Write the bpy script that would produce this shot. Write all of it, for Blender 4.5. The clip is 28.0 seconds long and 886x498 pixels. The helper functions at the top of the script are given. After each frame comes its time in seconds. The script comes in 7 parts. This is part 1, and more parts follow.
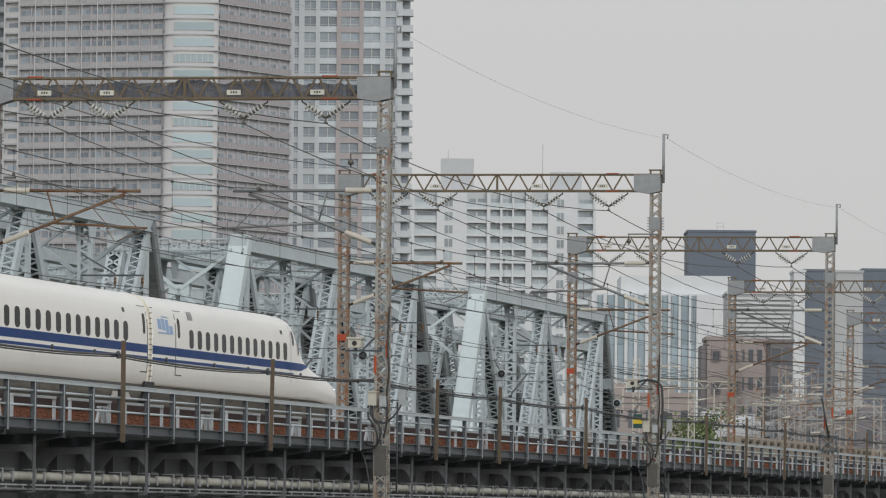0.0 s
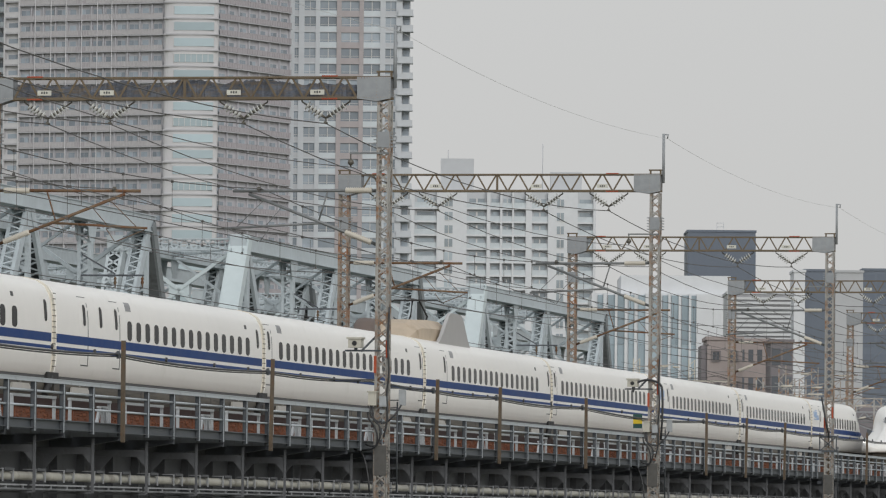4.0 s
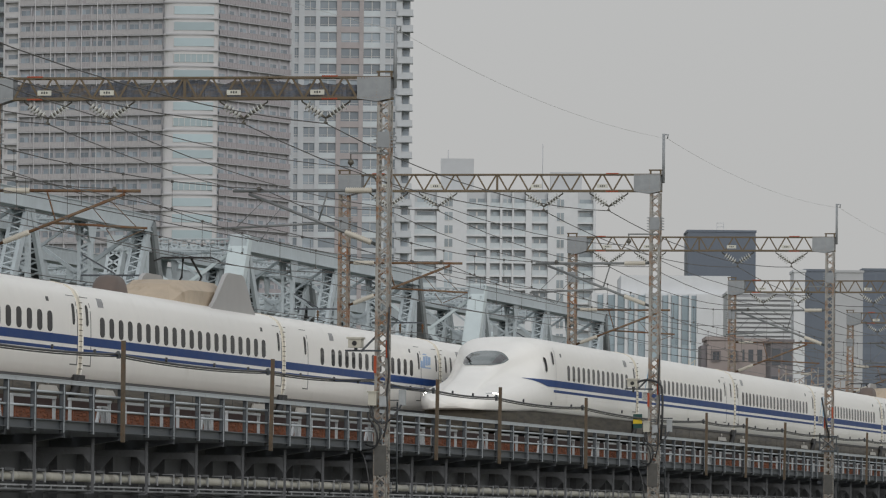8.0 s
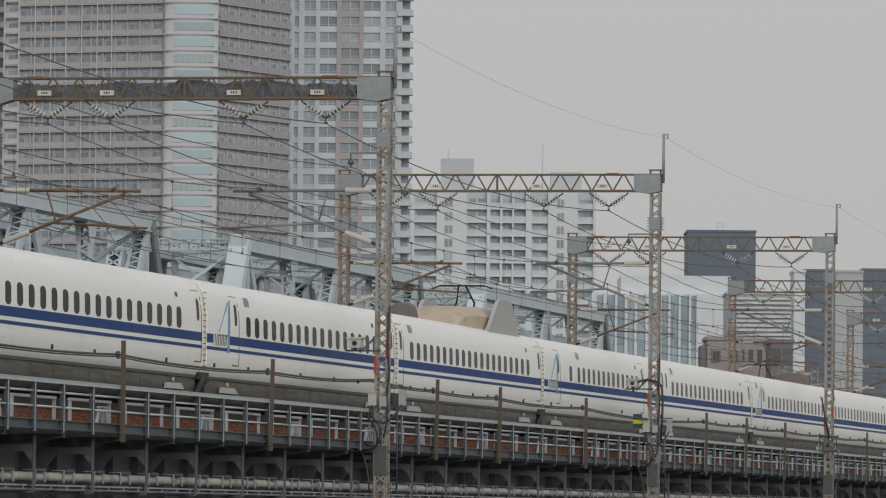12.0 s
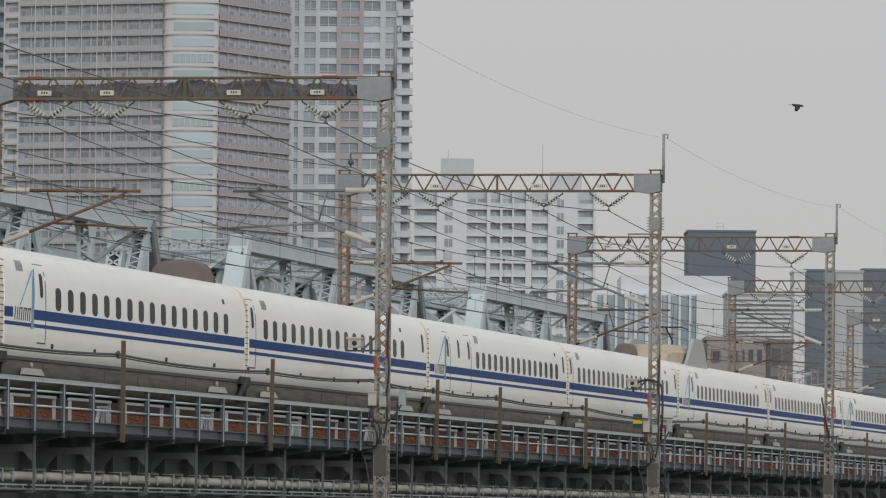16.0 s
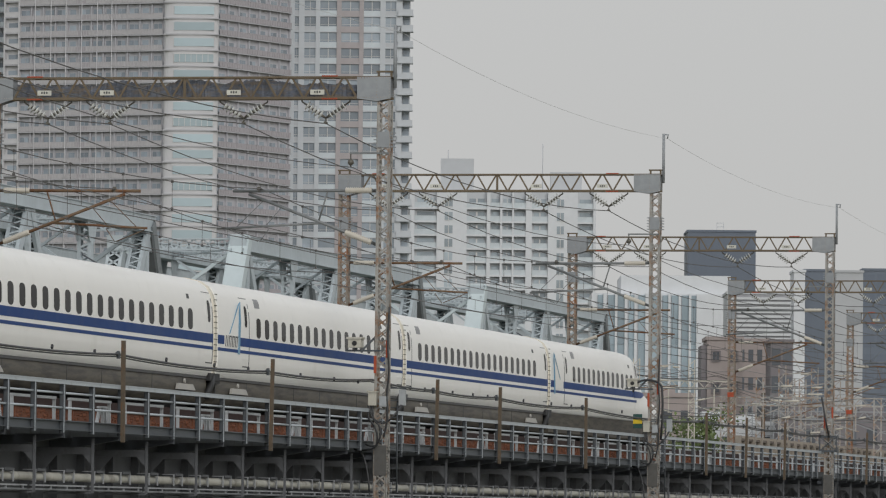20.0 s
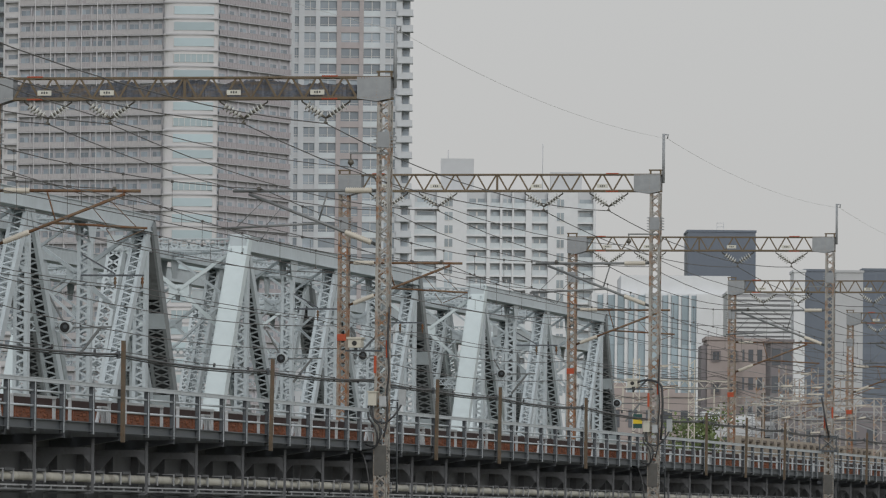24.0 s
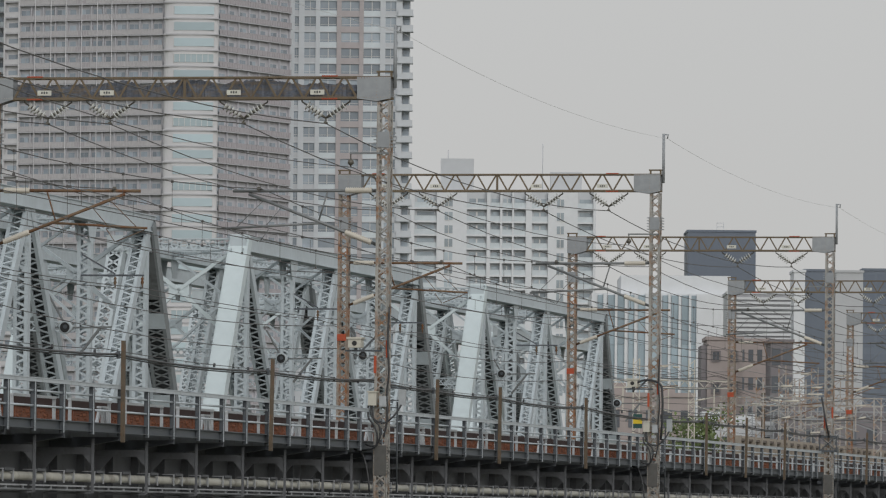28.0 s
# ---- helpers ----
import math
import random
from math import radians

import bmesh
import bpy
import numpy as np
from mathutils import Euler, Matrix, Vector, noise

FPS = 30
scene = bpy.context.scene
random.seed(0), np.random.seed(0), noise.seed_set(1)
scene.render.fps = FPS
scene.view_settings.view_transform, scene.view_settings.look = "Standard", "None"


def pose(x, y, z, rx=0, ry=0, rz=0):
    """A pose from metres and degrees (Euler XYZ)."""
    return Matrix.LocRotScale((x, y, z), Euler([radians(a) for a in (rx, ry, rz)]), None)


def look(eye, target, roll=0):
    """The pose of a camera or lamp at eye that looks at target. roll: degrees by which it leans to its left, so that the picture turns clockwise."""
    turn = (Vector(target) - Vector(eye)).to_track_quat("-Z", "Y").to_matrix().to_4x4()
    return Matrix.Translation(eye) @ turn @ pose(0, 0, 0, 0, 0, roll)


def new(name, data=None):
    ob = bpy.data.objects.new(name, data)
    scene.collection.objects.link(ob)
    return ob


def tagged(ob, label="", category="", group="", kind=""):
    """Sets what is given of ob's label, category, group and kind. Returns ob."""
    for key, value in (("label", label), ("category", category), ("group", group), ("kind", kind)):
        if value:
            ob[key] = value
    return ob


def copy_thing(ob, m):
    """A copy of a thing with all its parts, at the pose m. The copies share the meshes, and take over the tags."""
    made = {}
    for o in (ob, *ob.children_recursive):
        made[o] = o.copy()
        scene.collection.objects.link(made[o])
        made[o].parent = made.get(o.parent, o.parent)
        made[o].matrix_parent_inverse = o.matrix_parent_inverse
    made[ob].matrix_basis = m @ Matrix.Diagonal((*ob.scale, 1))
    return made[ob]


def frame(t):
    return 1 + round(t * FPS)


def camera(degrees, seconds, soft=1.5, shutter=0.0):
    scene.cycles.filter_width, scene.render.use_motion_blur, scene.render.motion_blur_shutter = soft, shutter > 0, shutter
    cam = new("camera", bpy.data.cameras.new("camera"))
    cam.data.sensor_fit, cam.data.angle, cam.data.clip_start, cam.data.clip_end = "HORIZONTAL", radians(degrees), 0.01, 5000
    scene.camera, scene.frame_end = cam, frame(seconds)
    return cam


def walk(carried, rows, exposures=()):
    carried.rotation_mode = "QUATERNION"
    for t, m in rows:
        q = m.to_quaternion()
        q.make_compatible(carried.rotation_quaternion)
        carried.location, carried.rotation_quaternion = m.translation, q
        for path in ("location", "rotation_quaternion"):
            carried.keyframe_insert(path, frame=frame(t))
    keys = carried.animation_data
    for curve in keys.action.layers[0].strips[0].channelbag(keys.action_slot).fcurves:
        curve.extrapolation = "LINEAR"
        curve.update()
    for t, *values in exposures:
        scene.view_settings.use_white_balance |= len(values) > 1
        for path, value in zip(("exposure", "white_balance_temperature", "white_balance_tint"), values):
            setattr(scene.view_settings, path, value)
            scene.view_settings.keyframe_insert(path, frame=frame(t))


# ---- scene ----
# ---------------------------------------------------------------- camera
YAW = 10.90
EYE = Vector((0.0, 0.0, -2.568))
AIM = EYE + Vector((-0.18892, 0.98105, 0.04298)) * 100.0
cam = camera(8.151, 28.0, soft=1.2, shutter=0.0)
VIEW = look(EYE, AIM, 0.56)
walk(cam, [(0.0, VIEW), (28.0, VIEW)],
     exposures=[(0.0, 0.13), (3.5, 0.13), (5.5, 0.08), (6.2, 0.06), (7.0, 0.02), (7.5, 0.01), (7.85, -0.135), (15.2, -0.135), (15.8, -0.02), (28.0, -0.005)])

# ---------------------------------------------------------------- light
world = bpy.data.worlds.new("overcast_sky")
scene.world = world
world.use_nodes = True
wn, wl = world.node_tree.nodes, world.node_tree.links
wn.clear()
sky = wn.new("ShaderNodeTexSky")
sky.sky_type, sky.sun_disc = "NISHITA", False
sky.sun_elevation, sky.sun_rotation = radians(24), radians(135)
sky.dust_density, sky.air_density = 6.0, 2.0
skyb = wn.new("ShaderNodeBackground")
skyb.inputs["Strength"].default_value = 0.05
wl.new(sky.outputs[0], skyb.inputs["Color"])
# the cloud layer, a little darker towards the zenith side
tc, sep, ramp = wn.new("ShaderNodeTexCoord"), wn.new("ShaderNodeSeparateXYZ"), wn.new("ShaderNodeValToRGB")
wl.new(tc.outputs["Generated"], sep.inputs[0])
wl.new(sep.outputs["Z"], ramp.inputs[0])
ramp.color_ramp.elements[0].position, ramp.color_ramp.elements[0].color = 0.0, (0.572, 0.572, 0.562, 1)
ramp.color_ramp.elements[1].position, ramp.color_ramp.elements[1].color = 0.35, (0.69, 0.715, 0.745, 1)
cloud = wn.new("ShaderNodeBackground")
wl.new(ramp.outputs[0], cloud.inputs["Color"])
cloud.inputs["Strength"].default_value = 0.95
add = wn.new("ShaderNodeMixShader")
add.inputs[0].default_value = 0.94
wo = wn.new("ShaderNodeOutputWorld")
wl.new(skyb.outputs[0], add.inputs[1]), wl.new(cloud.outputs[0], add.inputs[2]), wl.new(add.outputs[0], wo.inputs[0])

sun = new("sun", bpy.data.lights.new("sun", "SUN"))
sun.data.energy, sun.data.angle, sun.data.color = 1.2, radians(40), (1.0, 0.99, 0.985)
sun.matrix_world = look((120, -110, 150), (-40, 180, 0))


# ---------------------------------------------------------------- materials
def mat(name, col, rough=0.6, metal=0.0, vary=0.12, fine=6.0, coarse=0.6, bump=0.0, stain=None, amount=0.5, coat=0.0, isle=0.0, spec=0.5, streak=1.0):
    """A surface with grain at one scale and blotches at another; stain is a second colour in patches."""
    m = bpy.data.materials.new(name)
    m.use_nodes = True
    n, l = m.node_tree.nodes, m.node_tree.links
    b = n["Principled BSDF"]
    b.inputs["Roughness"].default_value, b.inputs["Metallic"].default_value = rough, metal
    b.inputs["Coat Weight"].default_value, b.inputs["Coat Roughness"].default_value = coat, 0.05
    b.inputs["Specular IOR Level"].default_value = spec
    co = n.new("ShaderNodeTexCoord")
    mp = n.new("ShaderNodeMapping")
    mp.inputs["Scale"].default_value = (1, 1, streak)
    l.new(co.outputs["Object"], mp.inputs["Vector"])
    f1, f2 = n.new("ShaderNodeTexNoise"), n.new("ShaderNodeTexNoise")
    f1.inputs["Scale"].default_value, f1.inputs["Detail"].default_value = fine, 4
    f2.inputs["Scale"].default_value, f2.inputs["Detail"].default_value = coarse, 5
    for f in (f1, f2):
        l.new(mp.outputs[0], f.inputs["Vector"])
    mul = n.new("ShaderNodeMath")
    mul.operation = "ADD"
    l.new(f1.outputs["Fac"], mul.inputs[0]), l.new(f2.outputs["Fac"], mul.inputs[1])
    rng = n.new("ShaderNodeMapRange")
    rng.inputs["From Min"].default_value, rng.inputs["From Max"].default_value = 0.6, 1.4
    rng.inputs["To Min"].default_value, rng.inputs["To Max"].default_value = 1 - vary, 1 + vary
    l.new(mul.outputs[0], rng.inputs["Value"])
    hsv = n.new("ShaderNodeHueSaturation")
    hsv.inputs["Color"].default_value = (*col, 1)
    val = rng.outputs[0]
    if isle:
        ob = n.new("ShaderNodeObjectInfo")
        r2 = n.new("ShaderNodeMapRange")
        r2.inputs["To Min"].default_value, r2.inputs["To Max"].default_value = 1 - isle, 1 + isle
        l.new(ob.outputs["Random"], r2.inputs["Value"])
        mm = n.new("ShaderNodeMath")
        mm.operation = "MULTIPLY"
        l.new(val, mm.inputs[0]), l.new(r2.outputs[0], mm.inputs[1])
        val = mm.outputs[0]
    l.new(val, hsv.inputs["Value"])
    out = hsv.outputs[0]
    if stain:
        f3 = n.new("ShaderNodeTexNoise")
        f3.inputs["Scale"].default_value, f3.inputs["Detail"].default_value, f3.inputs["Roughness"].default_value = fine * 0.35, 6, 0.65
        l.new(mp.outputs[0], f3.inputs["Vector"])
        r3 = n.new("ShaderNodeMapRange")
        r3.inputs["From Min"].default_value, r3.inputs["From Max"].default_value = 0.75 - 0.5 * amount, 0.92 - 0.5 * amount
        l.new(f3.outputs["Fac"], r3.inputs["Value"])
        mix = n.new("ShaderNodeMix")
        mix.data_type = "RGBA"
        l.new(r3.outputs[0], mix.inputs["Factor"])
        l.new(out, mix.inputs["A"])
        mix.inputs["B"].default_value = (*stain, 1)
        out = mix.outputs["Result"]
    l.new(out, b.inputs["Base Color"])
    rr = n.new("ShaderNodeMapRange")
    rr.inputs["To Min"].default_value, rr.inputs["To Max"].default_value = max(0, rough - 0.08), min(1, rough + 0.08)
    l.new(f1.outputs["Fac"], rr.inputs["Value"]), l.new(rr.outputs[0], b.inputs["Roughness"])
    if bump:
        bp = n.new("ShaderNodeBump")
        bp.inputs["Strength"].default_value, bp.inputs["Distance"].default_value = bump, 0.02
        l.new(f1.outputs["Fac"], bp.inputs["Height"]), l.new(bp.outputs[0], b.inputs["Normal"])
    return m


def glow(name, col, strength):
    m = bpy.data.materials.new(name)
    m.use_nodes = True
    b = m.node_tree.nodes["Principled BSDF"]
    b.inputs["Emission Color"].default_value, b.inputs["Emission Strength"].default_value = (*col, 1), strength
    return m


M_GALV = mat("galvanised_steel", (0.36, 0.35, 0.325), 0.6, 0.2, 0.25, 9, 0.9, 0.15, (0.27, 0.15, 0.08), 0.53)
M_MASTRUST = mat("rusty_lattice_steel", (0.32, 0.28, 0.235), 0.7, 0.15, 0.25, 7, 0.8, 0.2, (0.30, 0.13, 0.055), 0.56)
M_BEAM = mat("weathered_beam_steel", (0.155, 0.12, 0.078), 0.65, 0.15, 0.25, 8, 0.7, 0.15, (0.13, 0.095, 0.055), 0.5)
M_BEAMSHEET = mat("dark_blue_brown_sheet", (0.135, 0.15, 0.18), 0.9, 0, 0.5, 10, 1.5, 0.3, (0.20, 0.165, 0.13), 0.55, streak=3.0)
M_PLATE = mat("grey_gusset_plate", (0.285, 0.30, 0.31), 0.55, 0.15, 0.15, 6, 0.8, 0.1, (0.22, 0.20, 0.18), 0.3)
M_FOOT = mat("dull_grey_foot_plate", (0.115, 0.112, 0.105), 0.65, 0.15, 0.2, 8, 0.9, 0.1, (0.10, 0.085, 0.07), 0.4)
M_ORANGE = mat("orange_red_primer", (0.40, 0.07, 0.025), 0.6, 0, 0.2, 20, 3, 0.1)
M_PORCELAIN = mat("white_porcelain", (0.62, 0.63, 0.60), 0.25, 0, 0.08, 12, 2)
M_INSCORE = mat("insulator_cap_metal", (0.13, 0.12, 0.10), 0.5, 0.4, 0.2, 10, 2)
M_WIRE = mat("dark_copper_wire", (0.10, 0.095, 0.09), 0.6, 0.3, 0.1)
M_WIREPALE = mat("pale_aluminium_wire", (0.68, 0.68, 0.67), 0.5, 0.4, 0.1)
M_TUBE = mat("rusty_cantilever_tube", (0.17, 0.115, 0.07), 0.65, 0.2, 0.25, 8, 1, 0.1, (0.16, 0.07, 0.03), 0.6)
M_TUBEGREY = mat("grey_cantilever_tube", (0.20, 0.21, 0.21), 0.55, 0.3, 0.2, 8, 1)
M_RIBBED = mat("cream_ribbed_insulator", (0.58, 0.54, 0.46), 0.4, 0, 0.1, 10, 2)
M_RAILTOP = mat("pale_blue_grey_handrail", (0.47, 0.51, 0.54), 0.45, 0.1, 0.12, 7, 0.7, 0.05, (0.26, 0.27, 0.27), 0.3)
M_KERB = mat("dull_blue_grey_channel", (0.068, 0.078, 0.088), 0.55, 0.1, 0.16, 5, 0.6, 0.06, (0.10, 0.10, 0.10), 0.35)
M_POST = mat("dark_grey_post_paint", (0.072, 0.081, 0.09), 0.55, 0.1, 0.16, 7, 0.8, 0.06, (0.10, 0.085, 0.07), 0.35)
M_HOOP = mat("pale_grey_handrail", (0.54, 0.56, 0.57), 0.5, 0.1, 0.1, 7, 1)
M_DARK = mat("dark_girder_paint", (0.088, 0.096, 0.11), 0.6, 0.05, 0.25, 4, 0.5, 0.05, (0.035, 0.03, 0.027), 0.4)
M_GIRDER = mat("grey_girder_paint", (0.085, 0.089, 0.097), 0.6, 0.05, 0.2, 4, 0.5, 0.05, (0.04, 0.038, 0.036), 0.35)
M_FRAMEGREY = mat("mid_grey_frame_paint", (0.135, 0.14, 0.15), 0.6, 0.05, 0.2, 4, 0.5, 0.05, (0.09, 0.085, 0.08), 0.35)
M_PIPE = mat("dirty_cream_pipe", (0.38, 0.37, 0.325), 0.38, 0, 0.2, 3, 0.5, 0.05, (0.15, 0.135, 0.11), 0.42)
M_TRAY = mat("pale_cable_tray", (0.32, 0.33, 0.345), 0.5, 0.15, 0.15, 5, 0.8, 0, (0.16, 0.15, 0.14), 0.35)
M_REDBROWN = mat("red_brown_ballast_board", (0.20, 0.075, 0.038), 0.9, 0, 0.4, 20, 1.6, 0.6, (0.12, 0.052, 0.034), 0.5)
M_REDDARK = mat("dark_red_brown_strip", (0.036, 0.016, 0.012), 0.75, 0.2, 0.25, 9, 1, 0.2)
M_STAKE = mat("brown_rusty_angle_post", (0.115, 0.088, 0.06), 0.75, 0.1, 0.3, 8, 1.2, 0.2, (0.19, 0.085, 0.035), 0.45)
M_CABLE = mat("black_rubber_cable", (0.035, 0.036, 0.038), 0.5, 0, 0.15, 6, 1)
M_BOX = mat("cream_equipment_box", (0.50, 0.48, 0.41), 0.5, 0, 0.1, 6, 1.5, 0, (0.3, 0.27, 0.22), 0.25)
M_BOXGREY = mat("grey_equipment_box", (0.38, 0.40, 0.41), 0.5, 0.1, 0.1, 6, 1.5)
M_SHADEPLATE = mat("shaded_inner_plate", (0.12, 0.13, 0.13), 0.75, 0.05, 0.25, 3, 0.4, 0.1, (0.045, 0.045, 0.042), 0.45)
M_SIGNWHITE = mat("cream_sign_enamel", (0.58, 0.57, 0.50), 0.5, 0, 0.1, 10, 3)
M_SIGNINK = mat("grey_sign_ink", (0.09, 0.09, 0.085), 0.6, 0, 0.1)
M_SIGNGREEN = mat("dark_green_enamel", (0.02, 0.07, 0.06), 0.4, 0, 0.1)
M_SIGNYELLOW = mat("yellow_enamel", (0.72, 0.52, 0.03), 0.4, 0, 0.1)
M_TRUSS = mat("pale_blue_grey_truss_paint", (0.475, 0.53, 0.555), 0.55, 0.05, 0.12, 3, 0.3, 0.05, (0.30, 0.33, 0.33), 0.3)
M_TRUSSDK = mat("duller_blue_grey_truss_paint", (0.42, 0.465, 0.48), 0.6, 0.05, 0.15, 3, 0.4, 0.05, (0.24, 0.26, 0.26), 0.3)
M_TRUSSSHADE = mat("shaded_truss_paint", (0.21, 0.23, 0.235), 0.65, 0.05, 0.2, 3, 0.4, 0.06, (0.12, 0.12, 0.115), 0.4)
M_TRUSSWHITE = mat("pale_truss_paint", (0.55, 0.62, 0.63), 0.5, 0.0, 0.06, 3, 0.3, 0.03)
M_CONC = mat("weathered_concrete", (0.30, 0.29, 0.27), 0.85, 0, 0.2, 3, 0.3, 0.2, (0.17, 0.16, 0.15), 0.4)
M_GROUND = mat("dull_grass_ground", (0.10, 0.105, 0.06), 0.95, 0, 0.35, 0.8, 0.03, 0.3, (0.24, 0.22, 0.17), 0.5)
M_BALLAST = mat("brown_ballast", (0.20, 0.14, 0.10), 0.95, 0, 0.4, 18, 1.0, 0.6)
M_WHITE = mat("white_train_paint", (0.865, 0.845, 0.797), 0.32, 0, 0.035, 2.0, 0.15, 0.0, (0.79, 0.77, 0.715), 0.34, coat=0.15)
M_BLUE = mat("blue_stripe_paint", (0.010, 0.048, 0.185), 0.4, 0, 0.08, 2, 0.3, coat=0.0, spec=0.05)
M_SKIRT = mat("dusty_brown_underframe", (0.082, 0.071, 0.052), 0.65, 0, 0.3, 2.2, 0.3, 0.08, (0.038, 0.032, 0.024), 0.62, streak=9.0)
M_GEAR = mat("black_running_gear", (0.03, 0.027, 0.03), 0.8, 0.1, 0.3, 5, 0.8, 0.1)
M_SKIRTPALE = mat("pale_underframe_box", (0.40, 0.385, 0.35), 0.55, 0, 0.12, 4, 0.6)
M_TGLASS = mat("train_window_glass", (0.011, 0.010, 0.010), 0.12, 0, 0.15, 3, 0.5, isle=0.5, spec=0.03)
M_SEAM = mat("dark_rubber_seam", (0.07, 0.07, 0.07), 0.6, 0, 0.1)
M_HOOD = mat("cream_gangway_hood", (0.72, 0.67, 0.57), 0.6, 0, 0.12, 5, 1.0, 0.05, (0.42, 0.36, 0.27), 0.35)
M_BLACK = mat("black_rubber_coupler", (0.02, 0.02, 0.02), 0.6, 0, 0.2)
M_PANEL = mat("grey_display_panel", (0.19, 0.19, 0.195), 0.3, 0, 0.1, isle=0.2)
M_ROOFBEIGE = mat("dusty_beige_roof_cover", (0.49, 0.40, 0.30), 0.65, 0, 0.15, 2.5, 0.5, 0.08, (0.34, 0.26, 0.18), 0.35)
M_ROOFDARK = mat("brown_grey_roof_cover", (0.135, 0.105, 0.09), 0.6, 0, 0.15, 2.5, 0.5, 0.08, (0.15, 0.11, 0.09), 0.4)
M_BOOT = mat("rusty_brown_rubber_boot", (0.24, 0.125, 0.06), 0.6, 0, 0.2, 6, 1.0, 0.1, (0.12, 0.07, 0.04), 0.4)
M_SCREEN = mat("grey_noise_screen", (0.42, 0.41, 0.40), 0.5, 0, 0.07, 2, 0.5, 0.02)
M_WSHIELD = mat("cab_windscreen_glass", (0.095, 0.118, 0.115), 0.06, 0, 0.05, spec=0.8)
M_PILLARDK = mat("dim_cab_pillar", (0.06, 0.058, 0.06), 0.2, 0, 0.1, spec=0.3)
M_LAMP = glow("lit_headlamp", (1.0, 0.97, 0.9), 9.0)
M_LAMPLENS = mat("headlamp_lens", (0.6, 0.62, 0.6), 0.1, 0, 0.05)
M_RAIL = mat("rail_steel", (0.22, 0.17, 0.13), 0.4, 0.6, 0.2)
M_BIRD = mat("black_feathers", (0.02, 0.02, 0.022), 0.7, 0, 0.2)


# ---------------------------------------------------------------- mesh helpers
def quad_box(bm, x0, x1, y0, y1, z0, z1):
    v = [bm.verts.new((x, y, z)) for x in (x0, x1) for y in (y0, y1) for z in (z0, z1)]
    for f in ((0, 1, 3, 2), (4, 6, 7, 5), (0, 4, 5, 1), (2, 3, 7, 6), (0, 2, 6, 4), (1, 5, 7, 3)):
        bm.faces.new([v[i] for i in f])


def bar(bm, p, q, w, h, up=(0, 0, 1)):
    """A square-edged bar from p to q, w wide and h high."""
    p, q = Vector(p), Vector(q)
    d = (q - p).normalized()
    u = Vector(up)
    if abs(d.dot(u)) > 0.97:
        u = Vector((1, 0, 0))
    s = d.cross(u).normalized()
    u = s.cross(d)
    v = []
    for c in (p, q):
        for a, b in ((-1, -1), (1, -1), (1, 1), (-1, 1)):
            v.append(bm.verts.new(c + s * (a * w / 2) + u * (b * h / 2)))
    for f in ((3, 2, 1, 0), (4, 5, 6, 7), (0, 1, 5, 4), (1, 2, 6, 5), (2, 3, 7, 6), (3, 0, 4, 7)):
        bm.faces.new([v[i] for i in f])


def tube(bm, pts, r, n=6, cap=True):
    """A round tube through the points; r is one radius or one for each point."""
    pts = [Vector(p) for p in pts]
    rs = r if isinstance(r, (list, tuple)) else [r] * len(pts)
    rings = []
    for i, p in enumerate(pts):
        d = (pts[min(i + 1, len(pts) - 1)] - pts[max(i - 1, 0)]).normalized()
        u = Vector((0, 0, 1)) if abs(d.z) < 0.9 else Vector((1, 0, 0))
        s = d.cross(u).normalized()
        u = s.cross(d)
        rings.append([bm.verts.new(p + (s * math.cos(a) + u * math.sin(a)) * rs[i]) for a in (2 * math.pi * k / n for k in range(n))])
    for a, b in zip(rings, rings[1:]):
        for k in range(n):
            bm.faces.new((a[k], b[k], b[(k + 1) % n], a[(k + 1) % n])).smooth = n > 5
    if cap:
        bm.faces.new(rings[0])
        bm.faces.new(rings[-1][::-1])


def lacing(bm, p, q, side, step, w, t, cross=False):
    """Flat lattice bars zigzagging between two lines: p to q, and the same shifted by side."""
    p, q, side = Vector(p), Vector(q), Vector(side)
    n = max(1, round((q - p).length / step))
    nrm = (q - p).cross(side).normalized()
    for i in range(n):
        a, b = p.lerp(q, i / n), p.lerp(q, (i + 1) / n)
        if cross or i % 2 == 0:
            bar(bm, a, b + side, t, w, (b + side - a).cross(nrm))
        if cross or i % 2:
            bar(bm, a + side, b, t, w, (b - a - side).cross(nrm))


def sheet(bm, pts, thick):
    """A flat plate with the outline pts, thick along its normal."""
    a = [bm.verts.new(p) for p in pts]
    f = bm.faces.new(a)
    f.normal_update()
    off = f.normal * -thick
    b = [bm.verts.new(Vector(p) + off) for p in pts]
    bm.faces.new(b[::-1])
    for i in range(len(a)):
        j = (i + 1) % len(a)
        bm.faces.new((a[j], a[i], b[i], b[j]))


def to_mesh(name, bm, material):
    bmesh.ops.recalc_face_normals(bm, faces=bm.faces)
    me = bpy.data.meshes.new(name)
    bm.to_mesh(me)
    bm.free()
    me.materials.append(material)
    return me


def part(name, bm, material, parent, label="", m=None):
    me = bm if isinstance(bm, bpy.types.Mesh) else to_mesh(name, bm, material)
    ob = new(name, me)
    ob.parent = parent
    if m is not None:
        ob.matrix_basis = m
    if label:
        ob["label"] = label
    return ob


def thing(name, label, category, m=None, group="", kind=""):
    ob = new(name)
    ob.empty_display_size = 0.3
    if m is not None:
        ob.matrix_basis = m
    return tagged(ob, label, category, group, kind)


